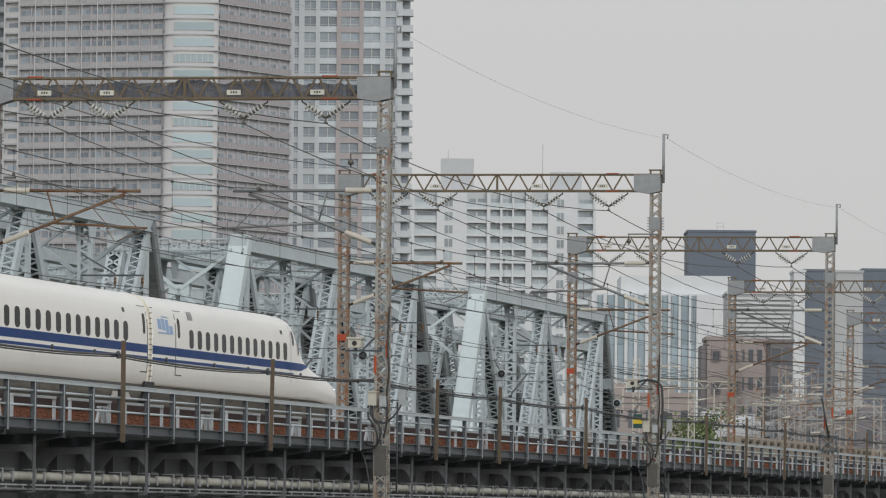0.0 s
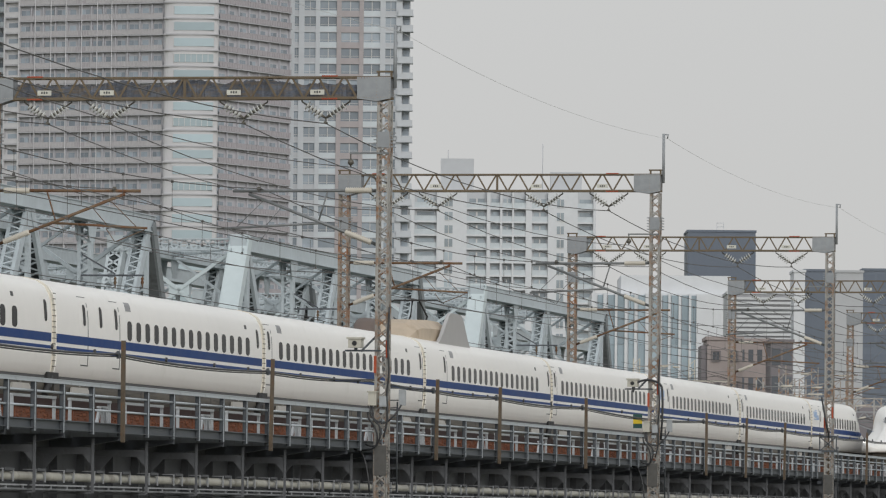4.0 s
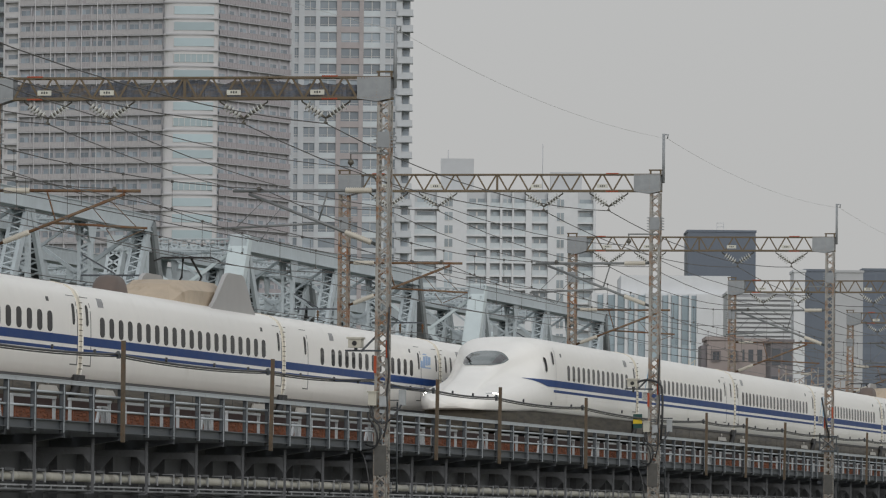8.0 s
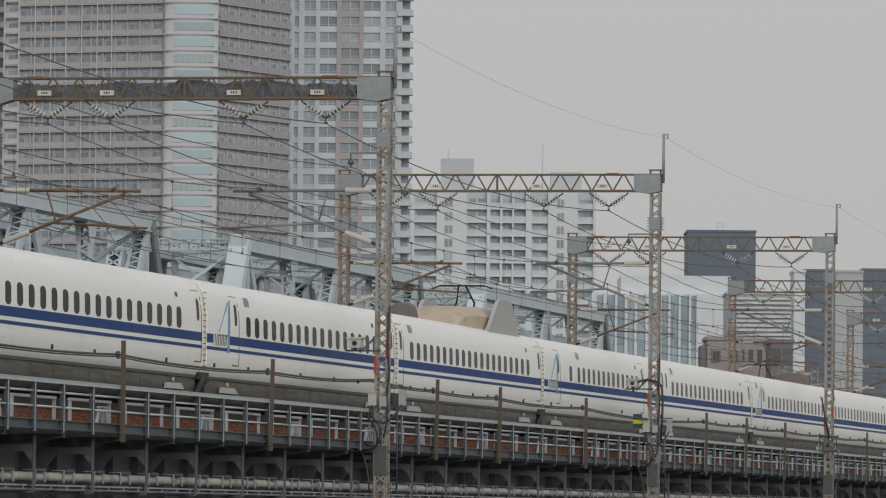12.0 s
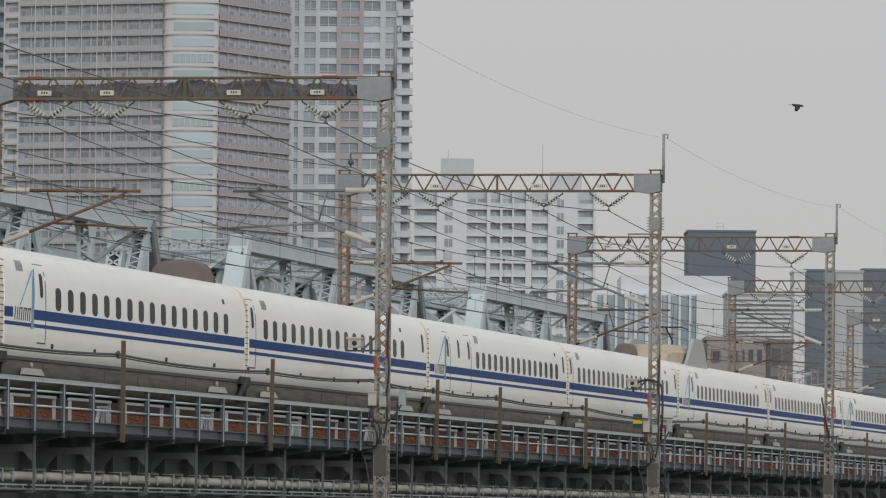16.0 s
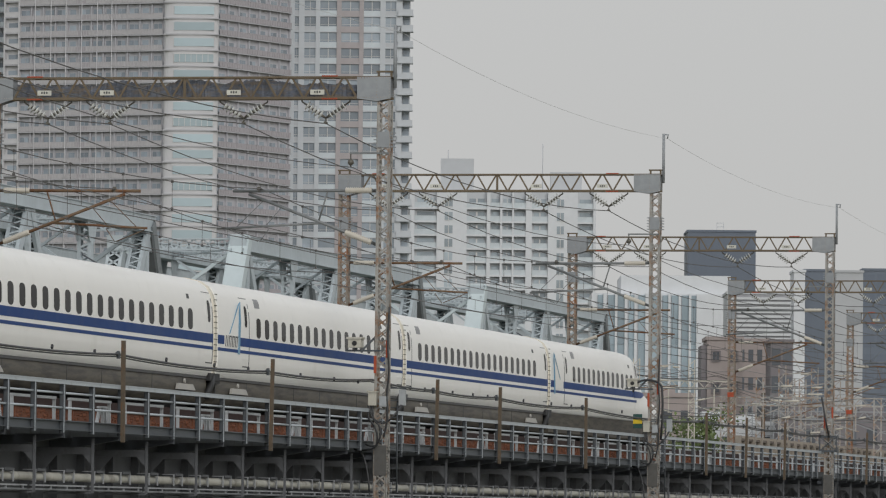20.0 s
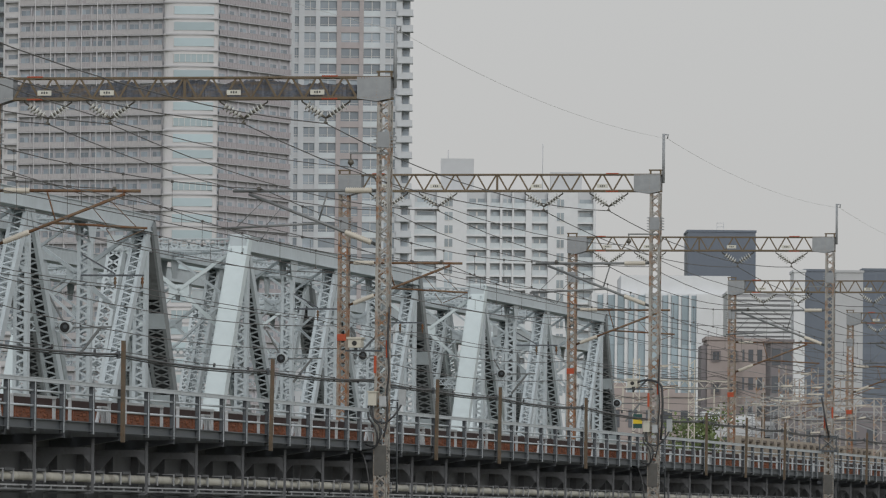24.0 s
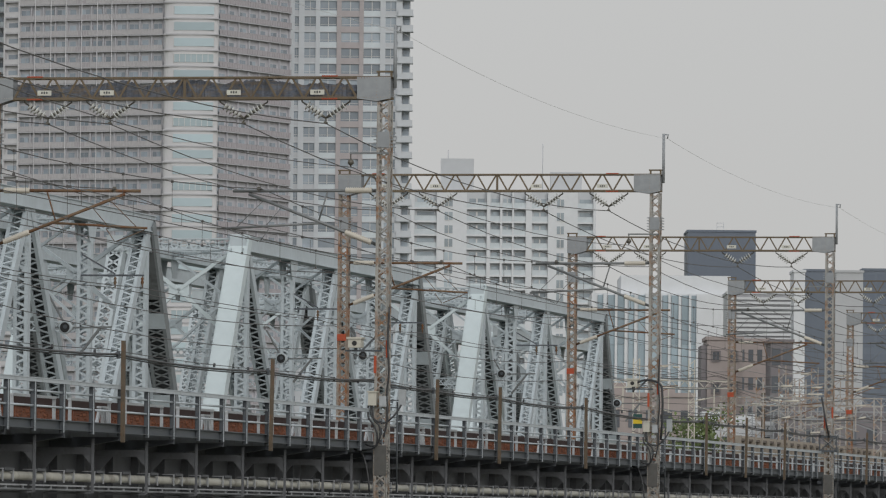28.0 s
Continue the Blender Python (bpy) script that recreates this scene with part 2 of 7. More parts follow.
def solid(name, bm, material, label, category="", kind="", group="", m=None):
    """A thing or a piece of the setting that is one mesh."""
    ob = new(name, to_mesh(name, bm, material))
    if m is not None:
        ob.matrix_basis = m
    return tagged(ob, label, category, group, kind)


BM = bmesh.new

# ---------------------------------------------------------------- plan
XB, XA = -37.68, -41.88                    # the two track centres; z = 0 at the rails' top
XMAST, XLEFT = -34.2, -45.45               # the portal's columns
Y1, DM = 168.906, 48.442                   # first portal, and their spacing
BAY = DM / 9                               # spacing of the pipe's sections
# along the deck from each portal: railing posts, brackets under the walkway, hangers of the pipe
POSTS = [-1.34, 1.6, 4.45, 6.95, 9.4, 11.7, 14.25, 16.95, 19.65, 22.26, 24.88, 27.55, 30.2, 32.82, 35.4, 37.95, 40.45, 42.9, 45.37]
BRACKETS = [-2.6, 1.3, 5.1, 9.6, 14.75, 20.0, 25.4, 30.75, 36.1, 40.95]
HANGERS = [-0.85, 3.4, 7.8, 13.05, 18.35, 23.6, 28.8, 34.0, 39.0, 43.8]
XRAIL = -34.55
GROUND = -7.0

# ---------------------------------------------------------------- ground
def ground():
    xs = [-5000, -1500, -500, -200, -100, -40, -25, -14, -6, 6, 14, 25, 60, 200, 800, 5000]
    ys = [-3000, -800, -300, -120, -60, -30, -14, -6, 6, 14, 30, 80, 200, 400, 800, 1600, 3000, 5000]
    bm = BM()
    g = []
    for y in ys:
        row = []
        for x in xs:
            r = math.hypot(x, y)
            z = GROUND + 2.8 * max(0.0, min(1.0, (28 - r) / 18))
            row.append(bm.verts.new((x, y, z)))
        g.append(row)
    for a, b in zip(g, g[1:]):
        for i in range(len(xs) - 1):
            bm.faces.new((a[i], a[i + 1], b[i + 1], b[i]))
    solid("ground", bm, M_GROUND, "dull green and brown grass of the river flat", kind="structure")


ground()


# ---------------------------------------------------------------- railway viaduct
Y0D, Y1D = 95.0, 420.0                     # the stretch of the deck with all its steelwork


def viaduct():
    via = thing("viaduct", "grey steel railway viaduct with dark girders and two tracks", "viaduct", kind="structure")
    bm = BM()
    quad_box(bm, -44.9, -36.2, -620, 1120, -0.83, -0.50)
    part("deck_slab", bm, M_CONC, via)
    # outer slab edge as an added box, coloured dark beneath the kerb
    bm = BM()
    quad_box(bm, -36.196, -35.78, -620, 1120, -0.83, -0.504)
    part("dark_slab_edge", bm, M_DARK, via)
    bm = BM()
    for xc in (XB, XA):
        s = [(-1.9, -0.50), (-1.5, -0.2), (0.70, -0.2), (0.76, -0.50)]
        v = [[bm.verts.new((xc + x, y, z)) for x, z in s] for y in (-620, 1120)]
        for i in range(3):
            bm.faces.new((v[0][i], v[0][i + 1], v[1][i + 1], v[1][i]))
    tagged(part("ballast", bm, M_BALLAST, via), "brown broken-stone ballast", kind="stuff")
    bm = BM()
    for xc in (XB, XA):
        for k in range(int((Y1D - Y0D) / 0.62)):
            y = Y0D + k * 0.62
            quad_box(bm, xc - 1.3, xc + 0.80, y - 0.12, y + 0.12, -0.3, -0.165)
    tagged(part("sleepers", bm, M_CONC, via), "grey concrete sleepers", kind="stuff")
    for xc in (XB, XA):
        for s in (-0.755, 0.755):
            bm = BM()
            quad_box(bm, xc + s - 0.035, xc + s + 0.035, -620, 1120, -0.05, 0.0)
            quad_box(bm, xc + s - 0.008, xc + s + 0.008, -620, 1120, -0.15, -0.05)
            quad_box(bm, xc + s - 0.07, xc + s + 0.07, -620, 1120, -0.165, -0.15)
            part("rail", bm, M_RAIL, via)
    # main girders
    for x in (-36.35, -40.0, -44.0):
        bm = BM()
        quad_box(bm, x - 0.012, x + 0.012, -620, 1120, -3.1, -0.78)
        quad_box(bm, x - 0.25, x + 0.25, -620, 1120, -3.15, -3.1)
        quad_box(bm, x - 0.25, x + 0.25, -620, 1120, -0.82, -0.76)
        part("girder", bm, M_GIRDER if x > -37 else M_DARK, via)
    # red-brown board along the near track, with the dark strip above it
    BW = 5.28
    bm = BM()
    quad_box(bm, -35.97, -35.91, 0, BW - 0.02, -0.50, -0.16)
    random.seed(31)
    for k in range(90):                    # broken stone in the face
        yy, zz, q = random.uniform(0.1, BW - 0.15), random.uniform(-0.47, -0.20), random.uniform(0.025, 0.055)
        tube(bm, [(-35.915, yy, zz), (-35.895 + q * 0.3, yy + q * 0.2, zz)], [q, q * 0.45], 5)
    for k in range(3):
        quad_box(bm, -35.91, -35.88, 0.1 + k * BW / 3, 0.18 + k * BW / 3, -0.5, -0.17)
    board = to_mesh("ballast_board", bm, M_REDBROWN)
    bm = BM()
    quad_box(bm, -35.97, -35.87, 0, BW - 0.02, -0.158, 0.075)
    strip = to_mesh("guard_strip", bm, M_REDDARK)
    for k in range(int((Y1D - Y0D) / BW)):
        for name, me in (("ballast_board", board), ("guard_strip", strip)):
            part(name, me, None, via, m=Matrix.Translation((0, Y0D + k * BW, 0)))
    bm = BM()                              # bracket: tapering plate with a flange on its lower edge, and its tip
    sheet(bm, [(-36.33, 0, -0.80), (-34.68, 0, -0.80), (-34.68, 0, -0.86), (-36.33, 0, -1.14)], 0.02)
    bar(bm, (-36.33, 0, -1.15), (-34.66, 0, -0.865), 0.22, 0.02)
    quad_box(bm, -34.68, -34.64, -0.03, 0.05, -0.89, -0.78)
    bracket = to_mesh("bracket", bm, M_DARK)
    bm = BM()
    quad_box(bm, -36.33, -36.14, -0.012, 0.012, -3.1, -0.82)
    stiff = to_mesh("stiffener", bm, M_GIRDER)
    bm = BM()                              # hanger: the outer leg of the pipe frame, a T of plates
    quad_box(bm, -34.89, -34.85, -0.03, 0.03, -2.115, -0.86)
    quad_box(bm, -34.90, -34.835, -0.05, -0.032, -2.115, -0.88)
    hanger = to_mesh("hanger", bm, M_FRAMEGREY)
    bm = BM()                              # frame round the pipe: cross beam, inner leg and chamfered corners, each a plate
    quad_box(bm, -36.30, -34.91, -0.02, 0.02, -1.22, -1.06)
    quad_box(bm, -36.30, -36.04, -0.02, 0.02, -2.3, -1.222)
    sheet(bm, [(-36.038, -0.02, -1.224), (-35.72, -0.02, -1.224), (-36.038, -0.02, -1.58)], -0.04)
    sheet(bm, [(-34.912, -0.02, -1.224), (-35.12, -0.02, -1.224), (-34.912, -0.02, -1.46)], 0.04)
    quad_box(bm, -36.02, -34.9, -0.06, 0.06, -2.13, -2.09)
    ring = to_mesh("pipe_frame", bm, M_FRAMEGREY)
    for yp in [Y1 + DM * k for k in range(-2, 6)]:
        for k, dy in enumerate(BRACKETS):
            for name, me, d in (("bracket", bracket, 0), ("stiffener", stiff, 0), ("stiffener", stiff, 2.6)):
                part(name, me, None, via, m=Matrix.Translation((0, yp + dy + d, 0)))
            nxt = (BRACKETS + [BRACKETS[0] + DM])[k + 1]
            bm = BM()
            w = nxt - dy
            quad_box(bm, -34.66, -34.60, 0.012, w - 0.012, -0.72, -0.50)
            quad_box(bm, -34.60, -34.53, 0.012, w - 0.012, -0.525, -0.50)
            quad_box(bm, -34.60, -34.53, 0.012, w - 0.012, -0.72, -0.70)
            part("edge_channel", bm, M_KERB, via, m=Matrix.Translation((0, yp + dy, 0)))
            bm = BM()
            quad_box(bm, -35.66, -34.67, 0.0, w - 0.02, -0.60, -0.56)
            part("walkway_grating", bm, M_GIRDER, via, m=Matrix.Translation((0, yp + dy, 0)))
        for dy in HANGERS:
            for name, me in (("hanger", hanger), ("pipe_frame", ring)):
                part(name, me, None, via, m=Matrix.Translation((0, yp + dy, 0)))
    # pipe with its collars, and the trays below
    n = int((Y1D - Y0D) / BAY)
    bm = BM()
    tube(bm, [(-35.2, 80, -1.76), (-35.2, 440, -1.76)], 0.100, 14)
    part("water_pipe", bm, M_PIPE, via, "dirty cream pipe slung under the deck")
    bm = BM()
    tube(bm, [(-35.2, -0.02, -1.76), (-35.2, 0.02, -1.76)], 0.108, 14)
    quad_box(bm, -35.075, -35.05, -0.03, 0.03, -1.89, -1.62)
    quad_box(bm, -35.35, -35.05, -0.03, 0.03, -1.62, -1.60)
    collar = to_mesh("pipe_collar", bm, M_TRAY)
    bm = BM()
    quad_box(bm, -35.36, -35.06, -0.35, 0.35, -1.645, -1.622)
    quad_box(bm, -35.048, -35.03, -0.38, 0.38, -1.64, -1.585)
    clamp = to_mesh("pipe_saddle", bm, M_GIRDER)
    bm = BM()
    quad_box(bm, -35.05, -35.0, 0.2, BAY - 0.2, -1.975, -1.94)
    quad_box(bm, -35.05, -35.0, 0.2, BAY - 0.2, -2.065, -2.03)
    for q in range(4):
        quad_box(bm, -35.04, -35.01, 0.5 + q * (BAY - 1) / 3 - 0.03, 0.5 + q * (BAY - 1) / 3 + 0.03, -2.03, -1.975)
    quad_box(bm, -35.35, -35.0, 0.2, BAY - 0.2, -2.066, -2.04)
    tray = to_mesh("cable_tray", bm, M_TRAY)
    for k in range(n):
        y = 133.6 - 7 * BAY + k * BAY
        for dy in (0.75, 1.6, 3.3, 4.2):
            part("pipe_collar", collar, None, via, m=Matrix.Translation((0, y + dy, 0)))
        part("pipe_saddle", clamp, None, via, m=Matrix.Translation((0, y + 1.2, 0)))
        part("pipe_saddle", clamp, None, via, m=Matrix.Translation((0, y + 3.75, 0)))
        part("cable_tray", tray, None, via, m=Matrix.Translation((0, y, 0)))
    # piers
    for k in range(-16, 28, 4):
        bm = BM()
        quad_box(bm, -44.9, -35.9, -0.9, 0.9, GROUND, -3.15)
        quad_box(bm, -45.2, -35.6, -1.2, 1.2, -3.75, -3.15 - 0.004)
        part("pier", bm, M_CONC, via, m=Matrix.Translation((0, Y1 + 8 + k * DM / 1.5, 0)))


viaduct()


def railing():
    rl = thing("railing", "blue-grey painted steel railing along the deck edge", "railing", kind="structure")
    bm = BM()
    quad_box(bm, -0.045, 0.045, -0.075, 0.075, -0.78, 0.30)
    quad_box(bm, -0.075, -0.045, -0.02, 0.02, -0.78, 0.30)
    post = to_mesh("post", bm, M_POST)
    post.materials.append(M_RAILTOP)
    bm = BM()
    bm.from_mesh(post)
    k = len(bm.faces)
    quad_box(bm, 0.045, 0.055, -0.085, -0.06, -0.78, 0.30)   # pale outer edge
    bm.faces.ensure_lookup_table()
    for f in bm.faces[k:]:
        f.material_index = 1
    bm.to_mesh(post)
    bm.free()
    places = [Y1 + DM * q + p for q in range(-2, 6) for p in POSTS]
    places = [y for y in places if Y0D < y < Y1D]
    made = {}
    for y, y2 in zip(places, places[1:]):
        w = round(y2 - y, 2)
        if w not in made:
            bm = BM()
            quad_box(bm, -0.06, 0.06, 0.004, w - 0.004, 0.30, 0.385)
            quad_box(bm, -0.075, 0.075, 0.004, w - 0.004, 0.375, 0.395)
            top = to_mesh("top_rail", bm, M_RAILTOP)
            bm = BM()
            tube(bm, [(0, 0.08, 0), (0, w - 0.08, 0)], 0.026, 8)
            made[w] = top, to_mesh("mid_rail", bm, M_RAILTOP)
        part("post", post, None, rl, m=Matrix.Translation((XRAIL, y, 0)))
        part("top_rail", made[w][0], None, rl, m=Matrix.Translation((XRAIL, y, 0)))
        for z in (0.105, -0.225):
            part("mid_rail", made[w][1], None, rl, m=Matrix.Translation((XRAIL, y, z)))


railing()


def hoops():
    """Pale handrail frames on the walkway, and the trestles that stand beside every second one."""
    first, trestle = {}, None
    spots = [(Y1 + DM * q + p + 2.05, w) for q in range(-2, 6) for p, w in zip(BRACKETS, [3.0, 2.9, 3.2] + [3.8] * 5 + [3.5, 3.4])]
    for k, (y, w) in enumerate(spots):
        if not Y0D < y < 400:
            continue
        if w in first:
            copy_thing(first[w], pose(-35.05, y, -0.56))
        else:
            t = first[w] = thing("handrail_frame", "pale grey square-tube handrail frame on the walkway", "handrail", pose(-35.05, y, -0.56), "walkway frames")
            bm = BM()
            bar(bm, (0, 0, 0.58), (0, w, 0.58), 0.09, 0.06)
            part("crossbar", bm, M_HOOP, t)
            for yy in (0.05, w - 0.05):
                bm = BM()
                bar(bm, (0, yy, 0), (0, yy, 0.55), 0.07, 0.06, (0, 1, 0))
                part("leg", bm, M_HOOP, t)
        if k % 2:
            continue
        m = pose(-35.25, y + 3.75, -0.56)
        if trestle:
            copy_thing(trestle, m)
            continue
        trestle = thing("trestle", "pale grey steel trestle with splayed legs", "trestle", m, "walkway trestles")
        for y0 in (-0.45, 0.15, 0.6):
            bm = BM()
            bar(bm, (0, y0, 0), (0, 0.1 + y0 * 0.45, 0.44), 0.06, 0.11, (0, 1, 0))
            part("leg", bm, M_HOOP, trestle)
        bm = BM()
        bar(bm, (0, -0.2, 0.46), (0, 0.5, 0.46), 0.1, 0.05)
        part("top", bm, M_HOOP, trestle)


hoops()

STAKES = [107.0, 123.5, 139.6, 155.5, 177.8, 188.0, 203.95, 231.2, 241.8, 253.0, 267.0, 280.6, 291.0, 305.0, 321.0]


def stakes():
    random.seed(4)
    for y in STAKES:
        t = thing("cable_post", "rusty brown angle-steel post that carries a cable", "post", pose(-34.38, y, 0, 0, random.uniform(-0.3, 0.9), random.uniform(-3, 3)), "cable posts")
        bm = BM()
        quad_box(bm, -0.045, 0.045, -0.01, 0.01, -0.93, 1.42)
        quad_box(bm, 0.025, 0.045, 0.01, 0.09, -0.93, 1.42)
        part("angle", bm, M_STAKE, t)
        bm = BM()
        quad_box(bm, -0.14, -0.08, -0.06, 0.04, 1.0, 1.18)
        tube(bm, [(-0.12, -0.10, 1.11), (-0.12, 0.08, 1.11)], 0.05, 8)
        part("clamp", bm, M_POST, t)
    for z0, r, off in ((1.10, 0.030, 0.0), (1.05, 0.018, -0.04)):
        bm = BM()
        pts = []
        nodes = sorted(STAKES + [90.0, 168.9, 335.0])
        for a, b in zip(nodes, nodes[1:]):
            for k in range(8):
                f = k / 8
                lift = 0.10 * ((1 - f) if a == 168.9 else f if b == 168.9 else 0)
                pts.append((-34.50 + off, a + (b - a) * f, z0 + lift - 0.0055 * (b - a) * 4 * f * (1 - f)))
        tube(bm, pts, r, 6)
        solid("cable", bm, M_CABLE, "black cable sagging from post to post", "cable", group="deck cables")
    random.seed(5)
    bm = BM()
    for a, b in zip(nodes, nodes[1:]):
        for f in (0.3, 0.62, 0.86):
            bar(bm, (-34.50, a + (b - a) * f, z0 + 0.02), (-34.50, a + (b - a) * f + 0.05, z0 + 0.09), 0.05, 0.06)
    solid("cable_ties", bm, M_CABLE, "small black ties along the deck cable", "cable tie", kind="stuff")


stakes()


# ---------------------------------------------------------------- catenary portals
def lattice_column(parent, x, z0, z1, material, w=0.36, plate=True):
    """A four-legged laced column at x of its portal."""
    for sx in (-1, 1):
        for sy in (-1, 1):
            bm = BM()
            bar(bm, (x + sx * w / 2, sy * w / 2, z0), (x + sx * w / 2, sy * w / 2 - sy * 0.0, z1), 0.012, 0.075, (0, 1, 0))
            bar(bm, (x + sx * w / 2 - sx * 0.03, sy * w / 2, z0), (x + sx * w / 2 - sx * 0.03, sy * w / 2, z1), 0.075, 0.012, (0, 1, 0))
            part("column_leg", bm, material, parent)
    for s in (-1, 1):
        bm = BM()
        lacing(bm, (x - w / 2, s * w / 2, z0), (x - w / 2, s * w / 2, z1), (w, 0, 0), 0.29, 0.04, 0.012, s < 0)
        tagged(part("lacing", bm, material, parent), kind="stuff")
        bm = BM()
        lacing(bm, (x + s * w / 2, -w / 2, z0), (x + s * w / 2, -w / 2, z1), (0, w, 0), 0.29, 0.04, 0.012, False)
        tagged(part("lacing", bm, material, parent), kind="stuff")
    if plate:
        for z in (7.86,):
            for s in (-1, 1):
                bm = BM()
                quad_box(bm, x - w / 2 - 0.02, x + w / 2 + 0.02, s * (w / 2 + 0.02) - 0.008, s * (w / 2 + 0.02) + 0.008, z - 0.22, z + 0.22)
                for k in range(5):
                    zz = z - 0.2 + k * 0.1
                    for q in (-1, 1):
                        bar(bm, (x + q * (w / 2 + 0.03), s * w / 2, zz), (x + q * (w / 2 + 0.10), s * w / 2, zz), 0.05, 0.03)
                part("splice_plate", bm, M_PLATE, parent)


def v_string(parent, xc, disc):
    """A V of porcelain discs under the beam at xc, with the wire clamp at its foot."""
    for s in (-1, 1):
        top, foot = Vector((xc + s * 0.68, 0, 8.93)), Vector((xc, 0, 8.47))
        bm = BM()
        tube(bm, [top + Vector((0, 0, 0.1)), top, top.lerp(foot, 0.2), top.lerp(foot, 0.23), top.lerp(foot, 0.84), foot], [0.025, 0.025, 0.025, 0.05, 0.05, 0.025], 6)
        arm = part("insulator_string", bm, M_INSCORE, parent)
        d = (foot - top).normalized()
        q = d.to_track_quat("Z", "Y").to_matrix().to_4x4()
        for k in range(5):
            p = top + (foot - top) * (0.24 + 0.135 * k)
            part("insulator_disc", disc, None, arm, m=Matrix.Translation(p) @ q)
    bm = BM()
    tube(bm, [(xc, 0, 8.50), (xc, 0, 8.34)], 0.02, 6)
    tube(bm, [(xc, -0.12, 8.34), (xc, 0.12, 8.34)], 0.04, 8)
    part("wire_clamp", bm, M_INSCORE, parent)


def number_plate(parent, xc):
    bm = BM()
    quad_box(bm, xc - 0.20, xc + 0.20, -0.245, -0.235, 9.11, 9.25)
    pl = part("plate", bm, M_SIGNWHITE, parent, "small cream plate with dark marks")
    bm = BM()
    for k, h in ((-0.07, 0.055), (0, 0.07), (0.07, 0.055)):
        quad_box(bm, xc + k - 0.022, xc + k + 0.022, -0.251, -0.248, 9.185 - h / 2, 9.185 + h / 2)
    tagged(part("lettering", bm, M_SIGNINK, pl), kind="stuff")


def cantilever(parent, x0, s, tubemat):
    """The arm that reaches over a track from the column at x0; s is the side it reaches to."""
    bm = BM()
    tube(bm, [(x0 + s * 0.2, 0, 6.46), (x0 + s * 4.3, 0, 6.44)], 0.045, 8)
    tube(bm, [(x0 + s * 0.2, 0, 4.95), (x0 + s * 3.85, 0, 6.36)], 0.045, 8)
    tube(bm, [(x0 + s * 1.6, 0, 6.44), (x0 + s * 1.85, 0, 5.62)], 0.025, 6)
    tube(bm, [(x0 + s * 2.9, 0, 6.0), (x0 + s * 3.4, 0, 5.42)], 0.012, 6)
    tube(bm, [(x0 + s * 3.4, 0, 6.2), (x0 + s * 4.2, 0, 5.43)], 0.012, 6)
    a = part("cantilever_arm", bm, tubemat, parent)
    bm = BM()
    tube(bm, [(x0 + s * 1.75, 0, 5.55), (x0 + s * 4.5, 0, 5.40)], 0.035, 8)
    tube(bm, [(x0 + s * 3.3, 0.1, 5.38), (x0 + s * 3.55, 0.1, 5.02)], 0.012, 6)
    tube(bm, [(x0 + s * 4.4, 0.1, 5.36), (x0 + s * 3.6, 0.1, 5.04)], 0.015, 6)
    part("steady_arm", bm, tubemat, a)
    for p, q in (((x0 + s * 0.35, 0, 6.46), (x0 + s * 1.1, 0, 6.455)), ((x0 + s * 0.35, 0, 5.01), (x0 + s * 1.1, 0, 5.295))):
        bm = BM()
        n = 13
        pts, rs = [], []
        for k in range(n * 2 + 1):
            pts.append(Vector(p).lerp(Vector(q), k / (n * 2)))
            rs.append(0.095 if k % 2 else 0.06)
        tube(bm, pts, rs, 10)
        part("ribbed_insulator", bm, M_RIBBED, a, "cream ribbed insulator")
    bm = BM()
    tube(bm, [(x0 + s * 3.55, -0.12, 6.5), (x0 + s * 3.55, 0.12, 6.5)], 0.05, 8)
    quad_box(bm, x0 + s * 3.55 - 0.04, x0 + s * 3.55 + 0.04, -0.04, 0.04, 6.4, 6.56)
    part("wire_clamp", bm, M_INSCORE, a)


